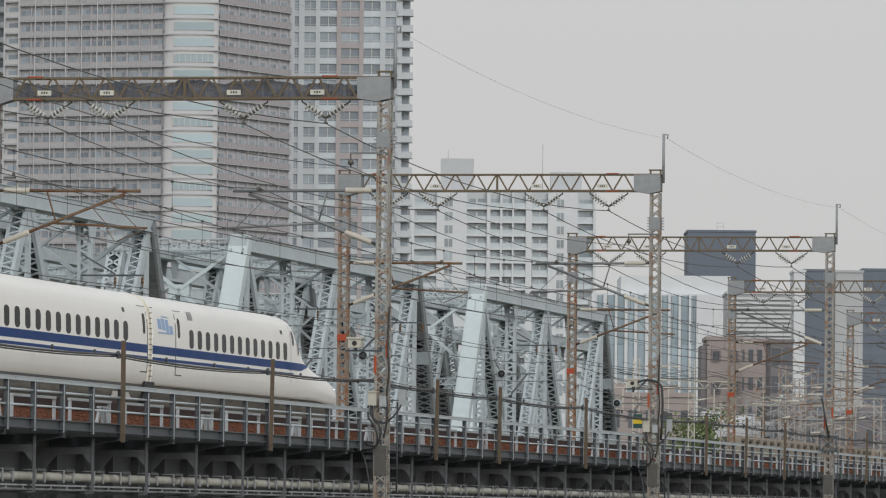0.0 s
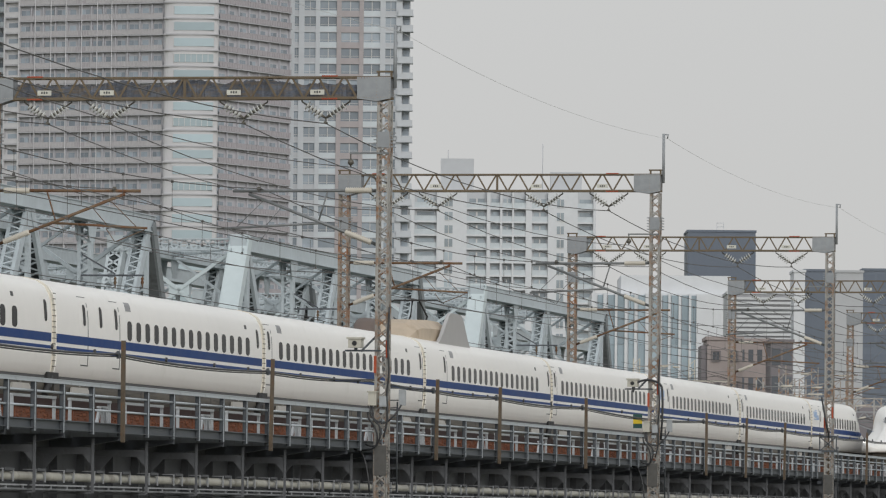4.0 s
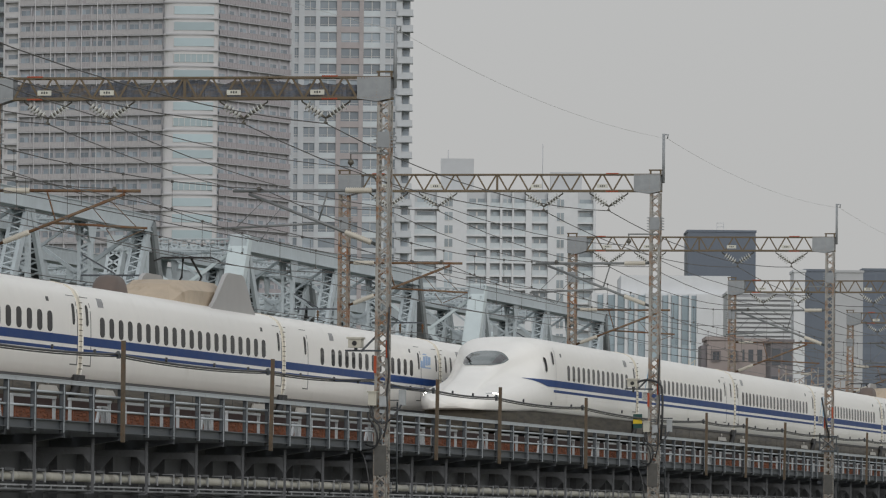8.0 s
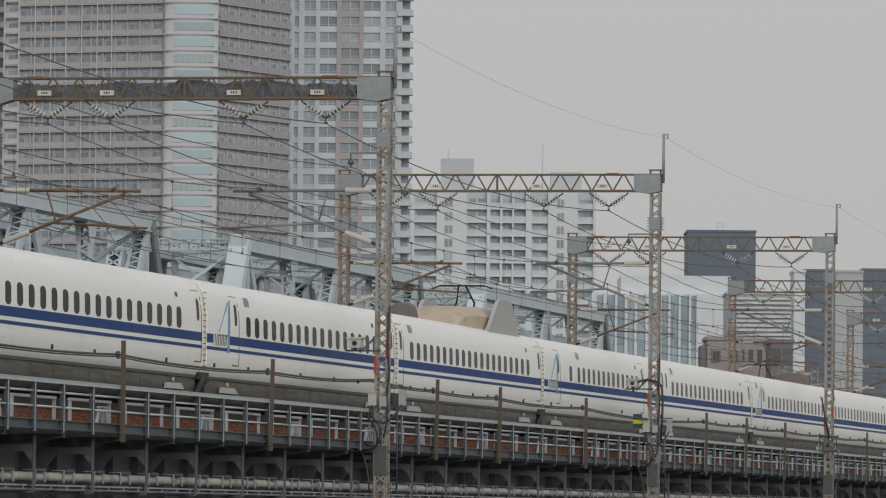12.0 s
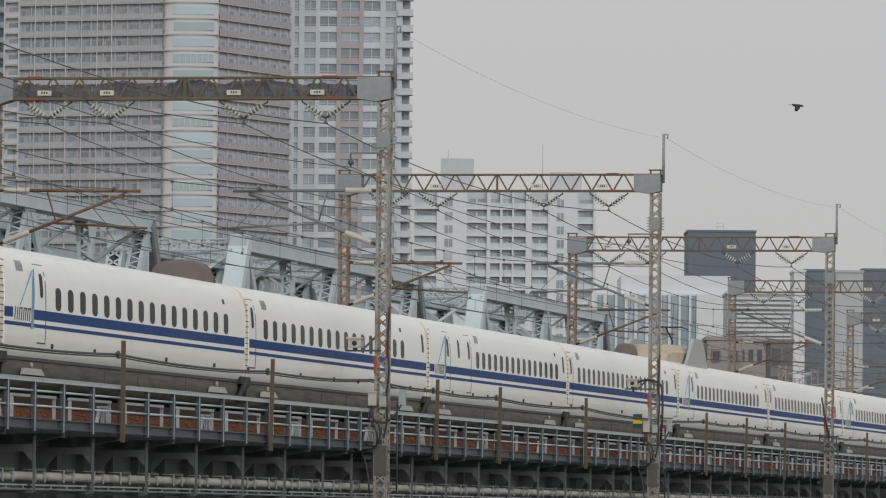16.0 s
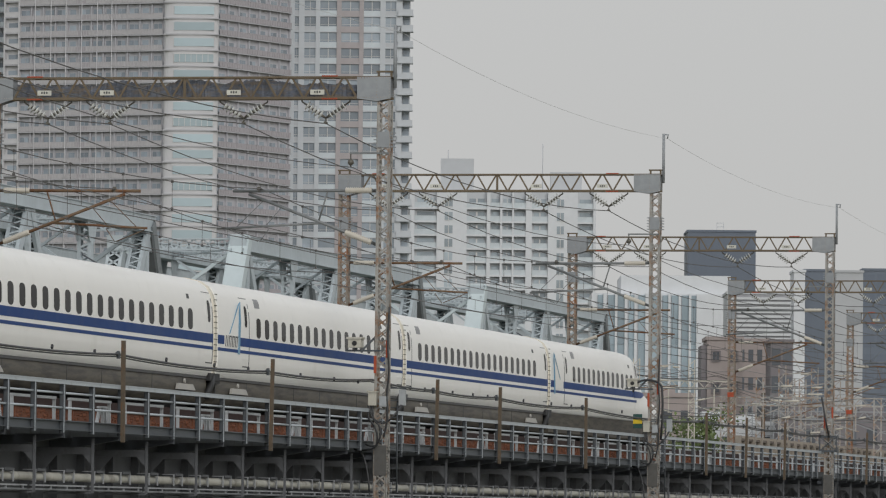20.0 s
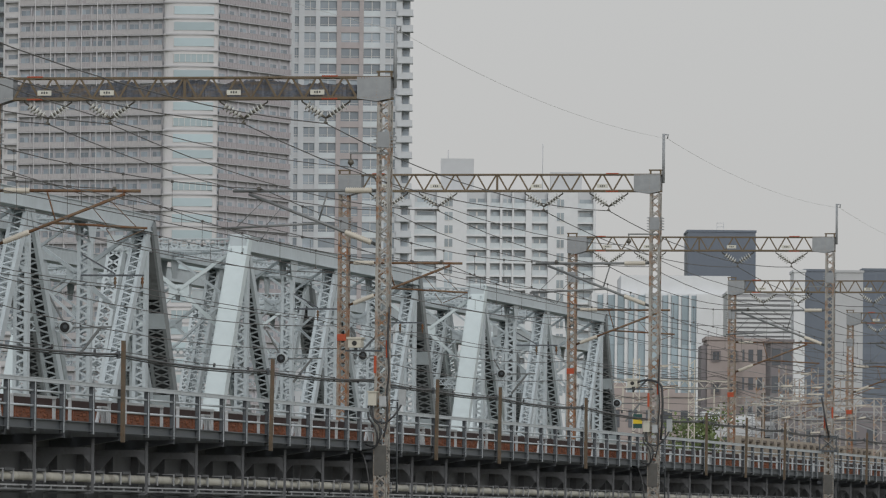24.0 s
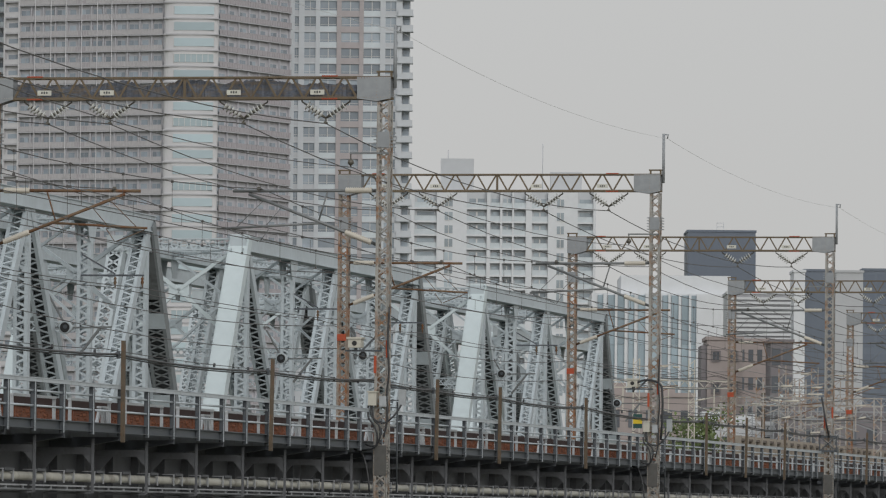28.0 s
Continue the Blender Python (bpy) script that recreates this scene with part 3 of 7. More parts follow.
def portal(base):
    bm = BM()
    tube(bm, [(0, 0, -0.012), (0, 0, 0.0), (0, 0, 0.022), (0, 0, 0.05)], [0.05, 0.145, 0.065, 0.045], 12)
    disc = to_mesh("insulator_disc", bm, M_PORCELAIN)
    p = thing("catenary_portal", "weathered steel lattice portal carrying overhead wires across both tracks", "catenary portal", base, "catenary portals")
    lattice_column(p, XMAST, -3.4, 8.95, M_GALV)
    lattice_column(p, XLEFT, -0.7, 8.95, M_MASTRUST)
    for z, h in ((9.60, 0.05), (9.02, 0.07)):
        for y in (-0.2, 0.2):
            bm = BM()
            bar(bm, (XLEFT - 0.2, y, z), (XMAST + 0.2, y, z), 0.09, h)
            part("beam_chord", bm, M_BEAM, p)
    x0, x1, z0, z1 = XLEFT + 0.65, XMAST - 0.75, 9.05, 9.58
    n = 13
    for k in range(n):                     # one V of angle bars after another, and the middle post
        a, b = x0 + (x1 - x0) * k / n, x0 + (x1 - x0) * (k + 1) / n
        c = (a + b) / 2
        bm = BM()
        bar(bm, (a + 0.03, -0.2, z0), (c - 0.04, -0.2, z1), 0.03, 0.055, (1, 0, 0))
        bar(bm, (c + 0.04, -0.2, z1), (b - 0.03, -0.2, z0), 0.03, 0.055, (1, 0, 0))
        if k == n // 2:
            bar(bm, (c, -0.2, z0), (c, -0.2, z1), 0.08, 0.012, (0, 1, 0))
        part("lattice_bar", bm, M_BEAM, p)
    bm = BM()
    lacing(bm, (XLEFT + 0.6, -0.2, 9.60), (XMAST - 0.7, -0.2, 9.60), (0, 0.4, 0), 0.8, 0.06, 0.012)
    lacing(bm, (XLEFT + 0.6, -0.2, 9.02), (XMAST - 0.7, -0.2, 9.02), (0, 0.4, 0), 0.8, 0.06, 0.012)
    tagged(part("wind_lacing", bm, M_BEAM, p), kind="stuff")
    for x0, x1, xc in ((XMAST - 0.75, XMAST + 0.2, XMAST), (XLEFT - 0.2, XLEFT + 0.65, XLEFT)):
        for y in (-0.25, 0.25):
            bm = BM()
            s = -1 if xc == XMAST else 1
            sheet(bm, [(x0, y, 9.60), (x1, y, 9.60), (x1, y, 9.0)] + ([(XMAST - 0.2, y, 8.92), (x0, y, 9.0)] if s < 0 else [(x1, y, 9.0), (XLEFT + 0.2, y, 8.86), (x0, y, 8.9)][1:]), 0.012)
            gp = part("gusset_plate", bm, M_PLATE, p)
            bm = BM()
            for k in range(12):
                xr = x0 + 0.05 + (x1 - x0 - 0.1) * k / 11
                for z in (9.57, 9.03):
                    quad_box(bm, xr - 0.012, xr + 0.012, y * 1.0 - 0.018 - (0.0), y + 0.018, z - 0.012, z + 0.012)
            for z in (9.1, 9.18, 9.26, 9.34, 9.42, 9.5):
                for xr in (xc - 0.19, xc + 0.17):
                    quad_box(bm, xr - 0.012, xr + 0.012, y - 0.018, y + 0.018, z - 0.012, z + 0.012)
            tagged(part("rivets", bm, M_GALV, gp), kind="stuff")
        bm = BM()
        for sx in (-0.22, 0.14):
            bar(bm, (xc + sx + 0.03, 0, 9.62), (xc + sx + 0.03, 0, 9.78), 0.06, 0.06)
        bar(bm, (xc - 0.25, 0, 9.76), (xc + 0.22, 0, 9.76), 0.08, 0.05)
        part("top_bracket", bm, M_BEAM, p)
    for xa in (XLEFT + 1.05, XMAST - 1.75):
        for z in (9.628, 8.998):
            bm = BM()
            for k in range(9):
                quad_box(bm, xa + k * 0.05, xa + k * 0.05 + 0.035, -0.26, -0.14, z - 0.02, z + 0.02)
            part("primer_patch", bm, M_ORANGE, p, "orange-red primer on the beam")
    bm = BM()
    tube(bm, [(XMAST + 0.27, 0, 9.3), (XMAST + 0.27, 0, 11.05)], 0.05, 10)
    tube(bm, [(XMAST + 0.25, 0, 11.02), (XMAST + 0.43, 0, 11.02), (XMAST + 0.40, 0, 10.88)], 0.03, 6)
    part("ground_wire_rod", bm, M_PLATE, p)
    for xc in (-43.85, -42.05, -38.22, -35.88):
        v_string(p, xc, disc)
    for xc in (-43.9, -42.1, -38.46, -36.08):
        number_plate(p, xc)
    # side arm with a hanging insulator
    bm = BM()
    bar(bm, (XMAST + 0.15, -0.2, 7.48), (XMAST - 0.95, -0.2, 7.48), 0.05, 0.05)
    arm = part("side_arm", bm, M_TUBEGREY, p)
    bm = BM()
    tube(bm, [(XMAST - 0.92, -0.2, 7.46), (XMAST - 0.92, -0.2, 7.1)], 0.02, 6)
    tube(bm, [(XMAST - 0.92, -0.2, 7.32), (XMAST - 0.92, -0.2, 7.28), (XMAST - 0.92, -0.2, 7.2), (XMAST - 0.92, -0.2, 7.14)], [0.03, 0.08, 0.09, 0.03], 8)
    part("hanger_rod", bm, M_INSCORE, arm)
    cantilever(p, XMAST, -1, M_TUBEGREY)
    cantilever(p, XLEFT, 1, M_TUBE)
    # orange patches on the columns
    for x, z in ((XMAST - 0.17, 1.62), (XMAST + 0.17, 2.05)):
        bm = BM()
        quad_box(bm, x - 0.036, x + 0.036, -0.225, -0.185, z - 0.24, z + 0.24)
        part("primer_patch", bm, M_ORANGE, p, "orange-red primer on the column")
    bm = BM()
    quad_box(bm, XLEFT - 0.18, XLEFT + 0.14, -0.24, -0.225, 3.66, 3.90)
    part("column_plate", bm, M_ORANGE, p, "red plate on the column")
    # lower end of the deck-side column: plate box below the railing
    bm = BM()
    for s in (-1, 1):
        quad_box(bm, XMAST - 0.19, XMAST + 0.19, s * 0.205 - 0.008, s * 0.205 + 0.008, -1.45, -0.62)
    for z in range(10):
        for s in (-1, 1):
            quad_box(bm, XMAST + s * 0.20 - 0.015, XMAST + s * 0.20 + 0.015, -0.225, -0.205, -1.42 + z * 0.08, -1.39 + z * 0.08)
    part("foot_plate", bm, M_FOOT, p)
    bm = BM()
    bar(bm, (XMAST - 0.19, 0.1, -0.95), (XMAST - 0.5, 0.1, -0.95), 0.2, 0.12)
    part("foot_bracket", bm, M_DARK, p)
    # ladder
    bm = BM()
    for x in (XMAST + 0.03, XMAST + 0.33):
        tube(bm, [(x, 0.5, -1.9), (x, 0.5, 0.6)], 0.025, 6)
    for k in range(9):
        tube(bm, [(XMAST + 0.03, 0.5, -1.8 + k * 0.28), (XMAST + 0.33, 0.5, -1.8 + k * 0.28)], 0.014, 6)
    part("ladder", bm, M_POST, p)
    return p


PORTALS = [Y1 + DM * k for k in range(-1, 6)]
first_portal = portal(pose(0, PORTALS[0], 0))
for yp in PORTALS[1:]:
    copy_thing(first_portal, pose(0, yp, 0))


def netting():
    """An added ragged sheet that darkens the inside of one beam."""
    rng = random.Random(41)
    bm = BM()
    rows, h, y = [], 0.4, 0.05
    x0, x1 = XLEFT + 0.7, XMAST - 0.8
    for k in range(221):
        h = min(0.50, max(0.34, h + rng.uniform(-0.04, 0.04)))
        y = min(0.12, max(-0.08, y + rng.uniform(-0.03, 0.03)))
        x = x0 + (x1 - x0) * k / 220
        rows.append([bm.verts.new(v) for v in ((x, y, 9.057), (x, y - 0.03, 9.057 + h * 0.5), (x, y, 9.057 + h), (x, y + 0.03, 9.057 + h), (x, y + 0.03, 9.057))])
    for a, b in zip(rows, rows[1:]):
        for n in range(5):
            bm.faces.new((a[n], a[(n + 1) % 5], b[(n + 1) % 5], b[n]))
    bm.faces.new(rows[0]), bm.faces.new(rows[-1][::-1])
    solid("netting", bm, M_BEAMSHEET, "added dark blue-brown sheet lying in the lattice beam", "netting", m=pose(0, Y1, 0))


netting()


def span_wire(bm, x, z, sag, r, ys, n=10, x2=None, zig=0.0):
    pts = []
    for i, (a, b) in enumerate(zip(ys, ys[1:])):
        for k in range(n):
            f = k / n
            xx = x + (zig * (1 if i % 2 else -1)) * (1 - 2 * f)
            pts.append((xx, a + (b - a) * f, z - sag * 4 * f * (1 - f)))
    pts.append((x, ys[-1], z))
    tube(bm, pts, r, 5)


def wires():
    for x in (-43.85, -42.05, -38.22, -35.88):
        bm = BM()
        span_wire(bm, x, 8.32, 0.55, 0.016, PORTALS)
        solid("feeder_wire", bm, M_WIRE, "dark feeder wire sagging between the portals", "wire", group="overhead wires")
    bm = BM()
    span_wire(bm, XMAST + 0.40, 10.88, 0.42, 0.006, PORTALS, 24)
    solid("ground_wire", bm, M_WIREPALE, "thin pale ground wire along the mast tops", "wire", group="overhead wires")
    bm = BM()
    span_wire(bm, XMAST - 0.92, 7.1, 0.5, 0.012, PORTALS)
    solid("feeder_wire", bm, M_WIRE, "dark feeder wire hung beside the columns", "wire", group="overhead wires")
    for xc, s in ((XB, 1), (XA, -1)):
        bm = BM()
        span_wire(bm, xc, 6.5, 0.55, 0.014, PORTALS)
        solid("messenger_wire", bm, M_WIRE, "dark messenger wire above the track", "wire", group="overhead wires")
        bm = BM()
        span_wire(bm, xc, 5.42, 0.05, 0.012, PORTALS, zig=0.15)
        solid("auxiliary_wire", bm, M_WIRE, "dark auxiliary wire above the track", "wire", group="overhead wires")
        bm = BM()
        span_wire(bm, xc, 5.0, 0.02, 0.013, PORTALS, zig=0.2)
        solid("contact_wire", bm, M_WIRE, "dark contact wire above the track", "wire", group="overhead wires")
        bm = BM()
        for a, b in zip(PORTALS, PORTALS[1:]):
            for k in range(1, 9):
                f = k / 9
                y = a + (b - a) * f
                zm = 6.5 - 0.55 * 4 * f * (1 - f)
                bar(bm, (xc, y, zm), (xc, y, 5.40), 0.012, 0.012)
                bar(bm, (xc - 0.02, y + 1.2, 5.38), (xc - 0.02, y + 1.2, 5.0), 0.012, 0.012)
                bar(bm, (xc, y - 0.05, zm), (xc, y + 0.05, zm), 0.05, 0.07)
                bar(bm, (xc, y - 0.05, 5.40), (xc, y + 0.05, 5.40), 0.05, 0.07)
        solid("droppers", bm, M_WIRE, "thin dark droppers between the wires", "dropper", kind="stuff")
    # plain wires on the far side columns
    for x, z in ((XLEFT - 0.35, 7.3), (XLEFT - 0.35, 4.2), (XLEFT - 0.3, 3.4), (XLEFT - 0.45, 6.1)):
        bm = BM()
        span_wire(bm, x, z, 0.45, 0.014, PORTALS)
        solid("feeder_wire", bm, M_WIRE, "dark feeder wire on the far columns", "wire", group="overhead wires")


wires()

# ---------------------------------------------------------------- truss bridge beside the viaduct
XT, TW = -52.0, 4.8                        # near truss plane, and the bridge's width
ZTOP, ZBOT = 7.68, -1.9                    # centre lines of the chords
SPAN = 49.15
BACK = 1                                   # the side of a member that is closed by a plate


def laced_member(parent, p, q, width, depth, material, name, step=0.42, lace=0.07, cross=False, back=0):
    """Two channels held together by lattice bars, as the riveted members are."""
    p, q = Vector(p), Vector(q)
    d = (q - p).normalized()
    s = Vector((1, 0, 0))
    u = d.cross(s).normalized()
    bm = BM()
    for a in (-1, 1):
        o = s * (a * width / 2)
        bar(bm, p + o, q + o, 0.03, depth, u)
        for e in (-1, 1):
            bar(bm, p + o - s * (a * 0.05) + u * (e * depth / 2), q + o - s * (a * 0.05) + u * (e * depth / 2), 0.12, 0.02, u)
    for x in (-1, 1):
        o = u * (x * depth / 2)
        if x != back:
            lacing(bm, p + o - s * width / 2, q + o - s * width / 2, s * width, step, lace, 0.015, cross)
    ob = part(name, bm, material, parent)
    # closing plate, dark because the shade inside the box is in its colour
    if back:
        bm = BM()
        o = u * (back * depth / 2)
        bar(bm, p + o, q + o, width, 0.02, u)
        part("cover_plate", bm, M_SHADEPLATE, ob)
    return ob


def box_member(parent, p, q, w, h, material, name):
    """A riveted box with projecting flanges, one closed section drawn from p to q."""
    bm = BM()
    f, e = w / 2 + 0.045, h / 2
    sec = [(-f, e + 0.015), (f, e + 0.015), (f, e - 0.015), (w / 2, e - 0.015), (w / 2, 0.015 - e), (f, 0.015 - e), (f, -0.015 - e), (-f, -0.015 - e), (-f, 0.015 - e), (-w / 2, 0.015 - e), (-w / 2, e - 0.015), (-f, e - 0.015)]
    a, b = ([bm.verts.new(Vector(c) + Vector((x, 0, z))) for x, z in sec] for c in (p, q))
    for i in range(len(sec)):
        j = (i + 1) % len(sec)
        bm.faces.new((a[i], a[j], b[j], b[i]))
    bm.faces.new(a), bm.faces.new(b[::-1])
    return part(name, bm, material, parent)


def truss_span(base, duller=False):
    t = thing("truss_span", ("duller blue-grey riveted steel truss span of the farther railway bridge" if duller else "pale blue-grey riveted steel truss span of the neighbouring railway bridge"), "truss bridge", base, "truss spans")
    L = 33.5
    tops = [0.0, L / 4, L / 2, 3 * L / 4, L]
    lows = [-6.5, 2.0 + L / 8 - 0.0, L / 4 + 0.0, L / 2, 3 * L / 4, L + 5.9]
    for i, x in enumerate((0.0, -TW)):
        near = i == 0
        m = M_TRUSSDK if duller or not near else M_TRUSS
        box_member(t, (x, -0.5, ZTOP), (x, L + 0.5, ZTOP), 0.62, 0.56, m, "top_chord")
        box_member(t, (x, lows[0], ZBOT), (x, lows[-1], ZBOT), 0.42, 0.6, m, "bottom_chord")
        if not near:
            laced_member(t, (x, -5.9, ZBOT), (x, 0, ZTOP), 0.6, 0.45, m, "end_post", 0.4, 0.08, True)
        else:
            # end post in a paler truss paint: its brighter light is in the colour
            bm = BM()
            bar(bm, (x, -6.5, ZBOT), (x, 0, ZTOP + 0.2), 0.6 if duller else 0.76, 0.5, (0, 1, 0.3))
            post = part("end_post", bm, M_TRUSSWHITE, t, "broad pale end post with rows of rivets")
        if near and not duller:
            bm = BM()
            a, b = Vector((x, -6.5, ZBOT)), Vector((x, 0, ZTOP + 0.2))
            n = Vector((0, -(b - a).z, (b - a).y)).normalized()
            for k in range(1, 70):
                c = a.lerp(b, k / 70) + n * 0.262
                for sx in (-0.33, 0.33):
                    bar(bm, c + Vector((sx, 0, 0)), c + Vector((sx, 0, 0)) + n * 0.012, 0.03, 0.03)
            tagged(part("rivets", bm, M_TRUSSWHITE, post), kind="stuff")
        # far-end post: open lattice on its inner face, shade put into the paint colour
        laced_member(t, (x, L + 5.9, ZBOT), (x, L, ZTOP), 0.74, 0.5, M_TRUSSSHADE, "end_post", 0.3, 0.055, True, BACK)
        if near and not duller:              # batten plates across the lattice
            a, b = Vector((x, L + 5.9, ZBOT)), Vector((x, L, ZTOP))
            for f in (0.36, 0.66):
                bm = BM()
                c = a.lerp(b, f)
                n = Vector((0, -(b - a).z, (b - a).y)).normalized()
                for s in (-1, 1):
                    bar(bm, c + n * (s * 0.26) - (b - a) * 0.028, c + n * (s * 0.26) + (b - a) * 0.028, 0.76, 0.02, n)
                part("batten_plate", bm, m, t)
            bm = BM()                      # the closed upper part of the post, with its shade put into the colour
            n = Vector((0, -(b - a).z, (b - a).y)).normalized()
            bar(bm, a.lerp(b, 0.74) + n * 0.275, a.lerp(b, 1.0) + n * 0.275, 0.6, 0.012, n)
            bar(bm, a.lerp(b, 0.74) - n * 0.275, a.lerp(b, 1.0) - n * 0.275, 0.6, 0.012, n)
            part("cover_plate", bm, M_SHADEPLATE, t, "closing plate with its shade put into the dark colour")
        # diagonals and verticals
        for a, b in (((0.0, ZTOP), (L / 4 - 0.6, ZBOT)), ((L / 2, ZTOP), (L / 4 + 1.2, ZBOT)), ((L / 2, ZTOP), (3 * L / 4 - 1.2, ZBOT)), ((L, ZTOP), (3 * L / 4 + 0.6, ZBOT))):
            if duller and not near:
                continue
            laced_member(t, (x, a[0], a[1]), (x, b[0], b[1]), 0.52, 0.42, m, "diagonal", 0.21, 0.06, False, -BACK if near and a[0] < b[0] else 0)
        for y in ((L / 4, L / 2, 3 * L / 4, 0.3, L - 0.3) if near and not duller else (L / 2,) if near else ()):
            laced_member(t, (x, y, ZTOP), (x, y, ZBOT), 0.46, 0.34, m, "vertical", 0.21, 0.075)
        for y in tops:
            bm = BM()
            for s in (-1, 1):
                sheet(bm, [(x + s * 0.23, y - 0.75, ZTOP - 0.2), (x + s * 0.23, y + 0.75, ZTOP - 0.2), (x + s * 0.23, y + 0.35, ZTOP - 1.0), (x + s * 0.23, y - 0.35, ZTOP - 1.0)], 0.014)
            part("gusset", bm, m, t)
    # transverse frames: struts, sway bracing, top laterals
    for k, y in enumerate(tops):
        bm = BM()
        for z in (ZTOP + 0.18, ZTOP - 0.22):
            bar(bm, (0, y, z), (-TW, y, z), 0.2, 0.06)
        lacing(bm, (0, y, ZTOP - 0.22), (-TW, y, ZTOP - 0.22), (0, 0, 0.4), 0.36, 0.06, 0.02, True)
        part("top_strut", bm, M_TRUSS, t)
        bm = BM()
        zc = ZTOP - 1.75
        for x in (0, -TW):
            w = 0.13 if k in (0, 4) else 0.09
            bar(bm, (x, y, ZTOP - 0.05), (-TW / 2, y, zc), 0.12, w)
            bar(bm, (x, y, ZTOP - 3.9), (-TW / 2, y, zc), 0.12, w)
        sheet(bm, [(-TW / 2 - 0.4, y - 0.02, zc - 0.2), (-TW / 2 + 0.4, y - 0.02, zc - 0.2), (-TW / 2 + 0.4, y - 0.02, zc + 0.2), (-TW / 2 - 0.4, y - 0.02, zc + 0.2)], 0.02)
        if k in (1, 2, 3):
            for z in (ZTOP - 3.75, ZTOP - 4.05):
                bar(bm, (0, y, z), (-TW, y, z), 0.12, 0.05)
            lacing(bm, (0, y, ZTOP - 4.05), (-TW, y, ZTOP - 4.05), (0, 0, 0.3), 0.27, 0.045, 0.02, True)
        part("sway_brace", bm, M_TRUSSWHITE if k == 0 else M_TRUSS, t)
    for a, b in zip(tops, tops[1:]):
        bm = BM()
        for x0, x1 in ((0, -TW), (-TW, 0)):
            for z in (ZTOP + 0.1, ZTOP - 0.15):
                bar(bm, (x0, a, z), (x1, b, z), 0.1, 0.05)
            lacing(bm, (x0, a, ZTOP - 0.15), (x1, b, ZTOP - 0.15), (0, 0, 0.25), 0.3, 0.04, 0.015)
        part("top_lateral", bm, M_TRUSS, t)
    ys = [-5.9 + (L + 11.8) * k / 8 for k in range(9)]
    for y in ys:
        bm = BM()
        bar(bm, (0, y, ZBOT), (-TW, y, ZBOT), 0.25, 0.7)
        part("floor_beam", bm, M_TRUSSDK, t)
    for x in (-TW / 2 - 0.9, -TW / 2 + 0.9):
        bm = BM()
        bar(bm, (x, -5.9, ZBOT + 0.35), (x, L + 5.9, ZBOT + 0.35), 0.3, 0.5)
        bar(bm, (x * 1.0, -5.9, ZBOT + 0.68), (x, L + 5.9, ZBOT + 0.68), 0.07, 0.15)
        part("stringer", bm, M_TRUSSDK, t)
    return t


span0 = truss_span(pose(XT, 229.6 - SPAN, 0))
for k in (0, 1):
    copy_thing(span0, pose(XT, 229.6 + SPAN * k, 0))
span1 = truss_span(pose(-62.0, 237.3, 0), True)
for k in (1, 2):
    copy_thing(span1, pose(-62.0, 237.3 + SPAN * k, 0))


def truss_piers():
    for x in (XT, -62.0):
        for k in range(-2, 4):
            yc = (229.6 if x > -60 else 237.3) + SPAN * k - 0.5 * (SPAN - 33.5)
            bm = BM()
            quad_box(bm, x - TW - 0.8, x + 0.8, yc - 1.6, yc + 1.6, GROUND, ZBOT - 0.35)
            solid("bridge_pier", bm, M_CONC, "weathered concrete pier of the truss bridge", "pier", "structure")


truss_piers()


# ---------------------------------------------------------------- trains
HALF = [(1.575, 0.97), (1.625, 1.06), (1.66, 1.25), (1.678, 1.5), (1.68, 2.1), (1.672, 2.5), (1.645, 2.8), (1.58, 3.08), (1.46, 3.28), (1.25, 3.42), (0.9, 3.505), (0.45, 3.54), (0.0, 3.55)]


def hull(half, y0, y1):
    """The closed shell of a car from its half outline."""
    ring = half + [(-x, z) for x, z in half[-2::-1]]
    bm = BM()
    a, b = ([bm.verts.new((x, y, z)) for x, z in ring] for y in (y0, y1))
    for i in range(len(ring) - 1):
        bm.faces.new((a[i], a[i + 1], b[i + 1], b[i])).smooth = True
    for y in (y0, y1):
        bm.faces.new([bm.verts.new((x, y, z)) for x, z in ring])
    return bm


def side_x(z):
    """Half width of the car at a height."""
    for (x0, z0), (x1, z1) in zip(HALF, HALF[1:]):
        if z <= z1:
            return x0 + (x1 - x0) * (z - z0) / (z1 - z0)
    return 0.0


def skin(bm, y0, y1, z0, z1, lift, n=6):
    """A thin plate that follows the car's side."""
    g = []
    for k in range(n + 1):
        z = z0 + (z1 - z0) * k / n
        x = side_x(z) + lift
        g.append([bm.verts.new(p) for p in ((x, y0, z), (x, y1, z), (x - 0.03, y1, z), (x - 0.03, y0, z))])
    for a, b in zip(g, g[1:]):
        for i in range(4):
            bm.faces.new((a[i], a[(i + 1) % 4], b[(i + 1) % 4], b[i]))
    bm.faces.new(g[0]), bm.faces.new(g[-1][::-1])


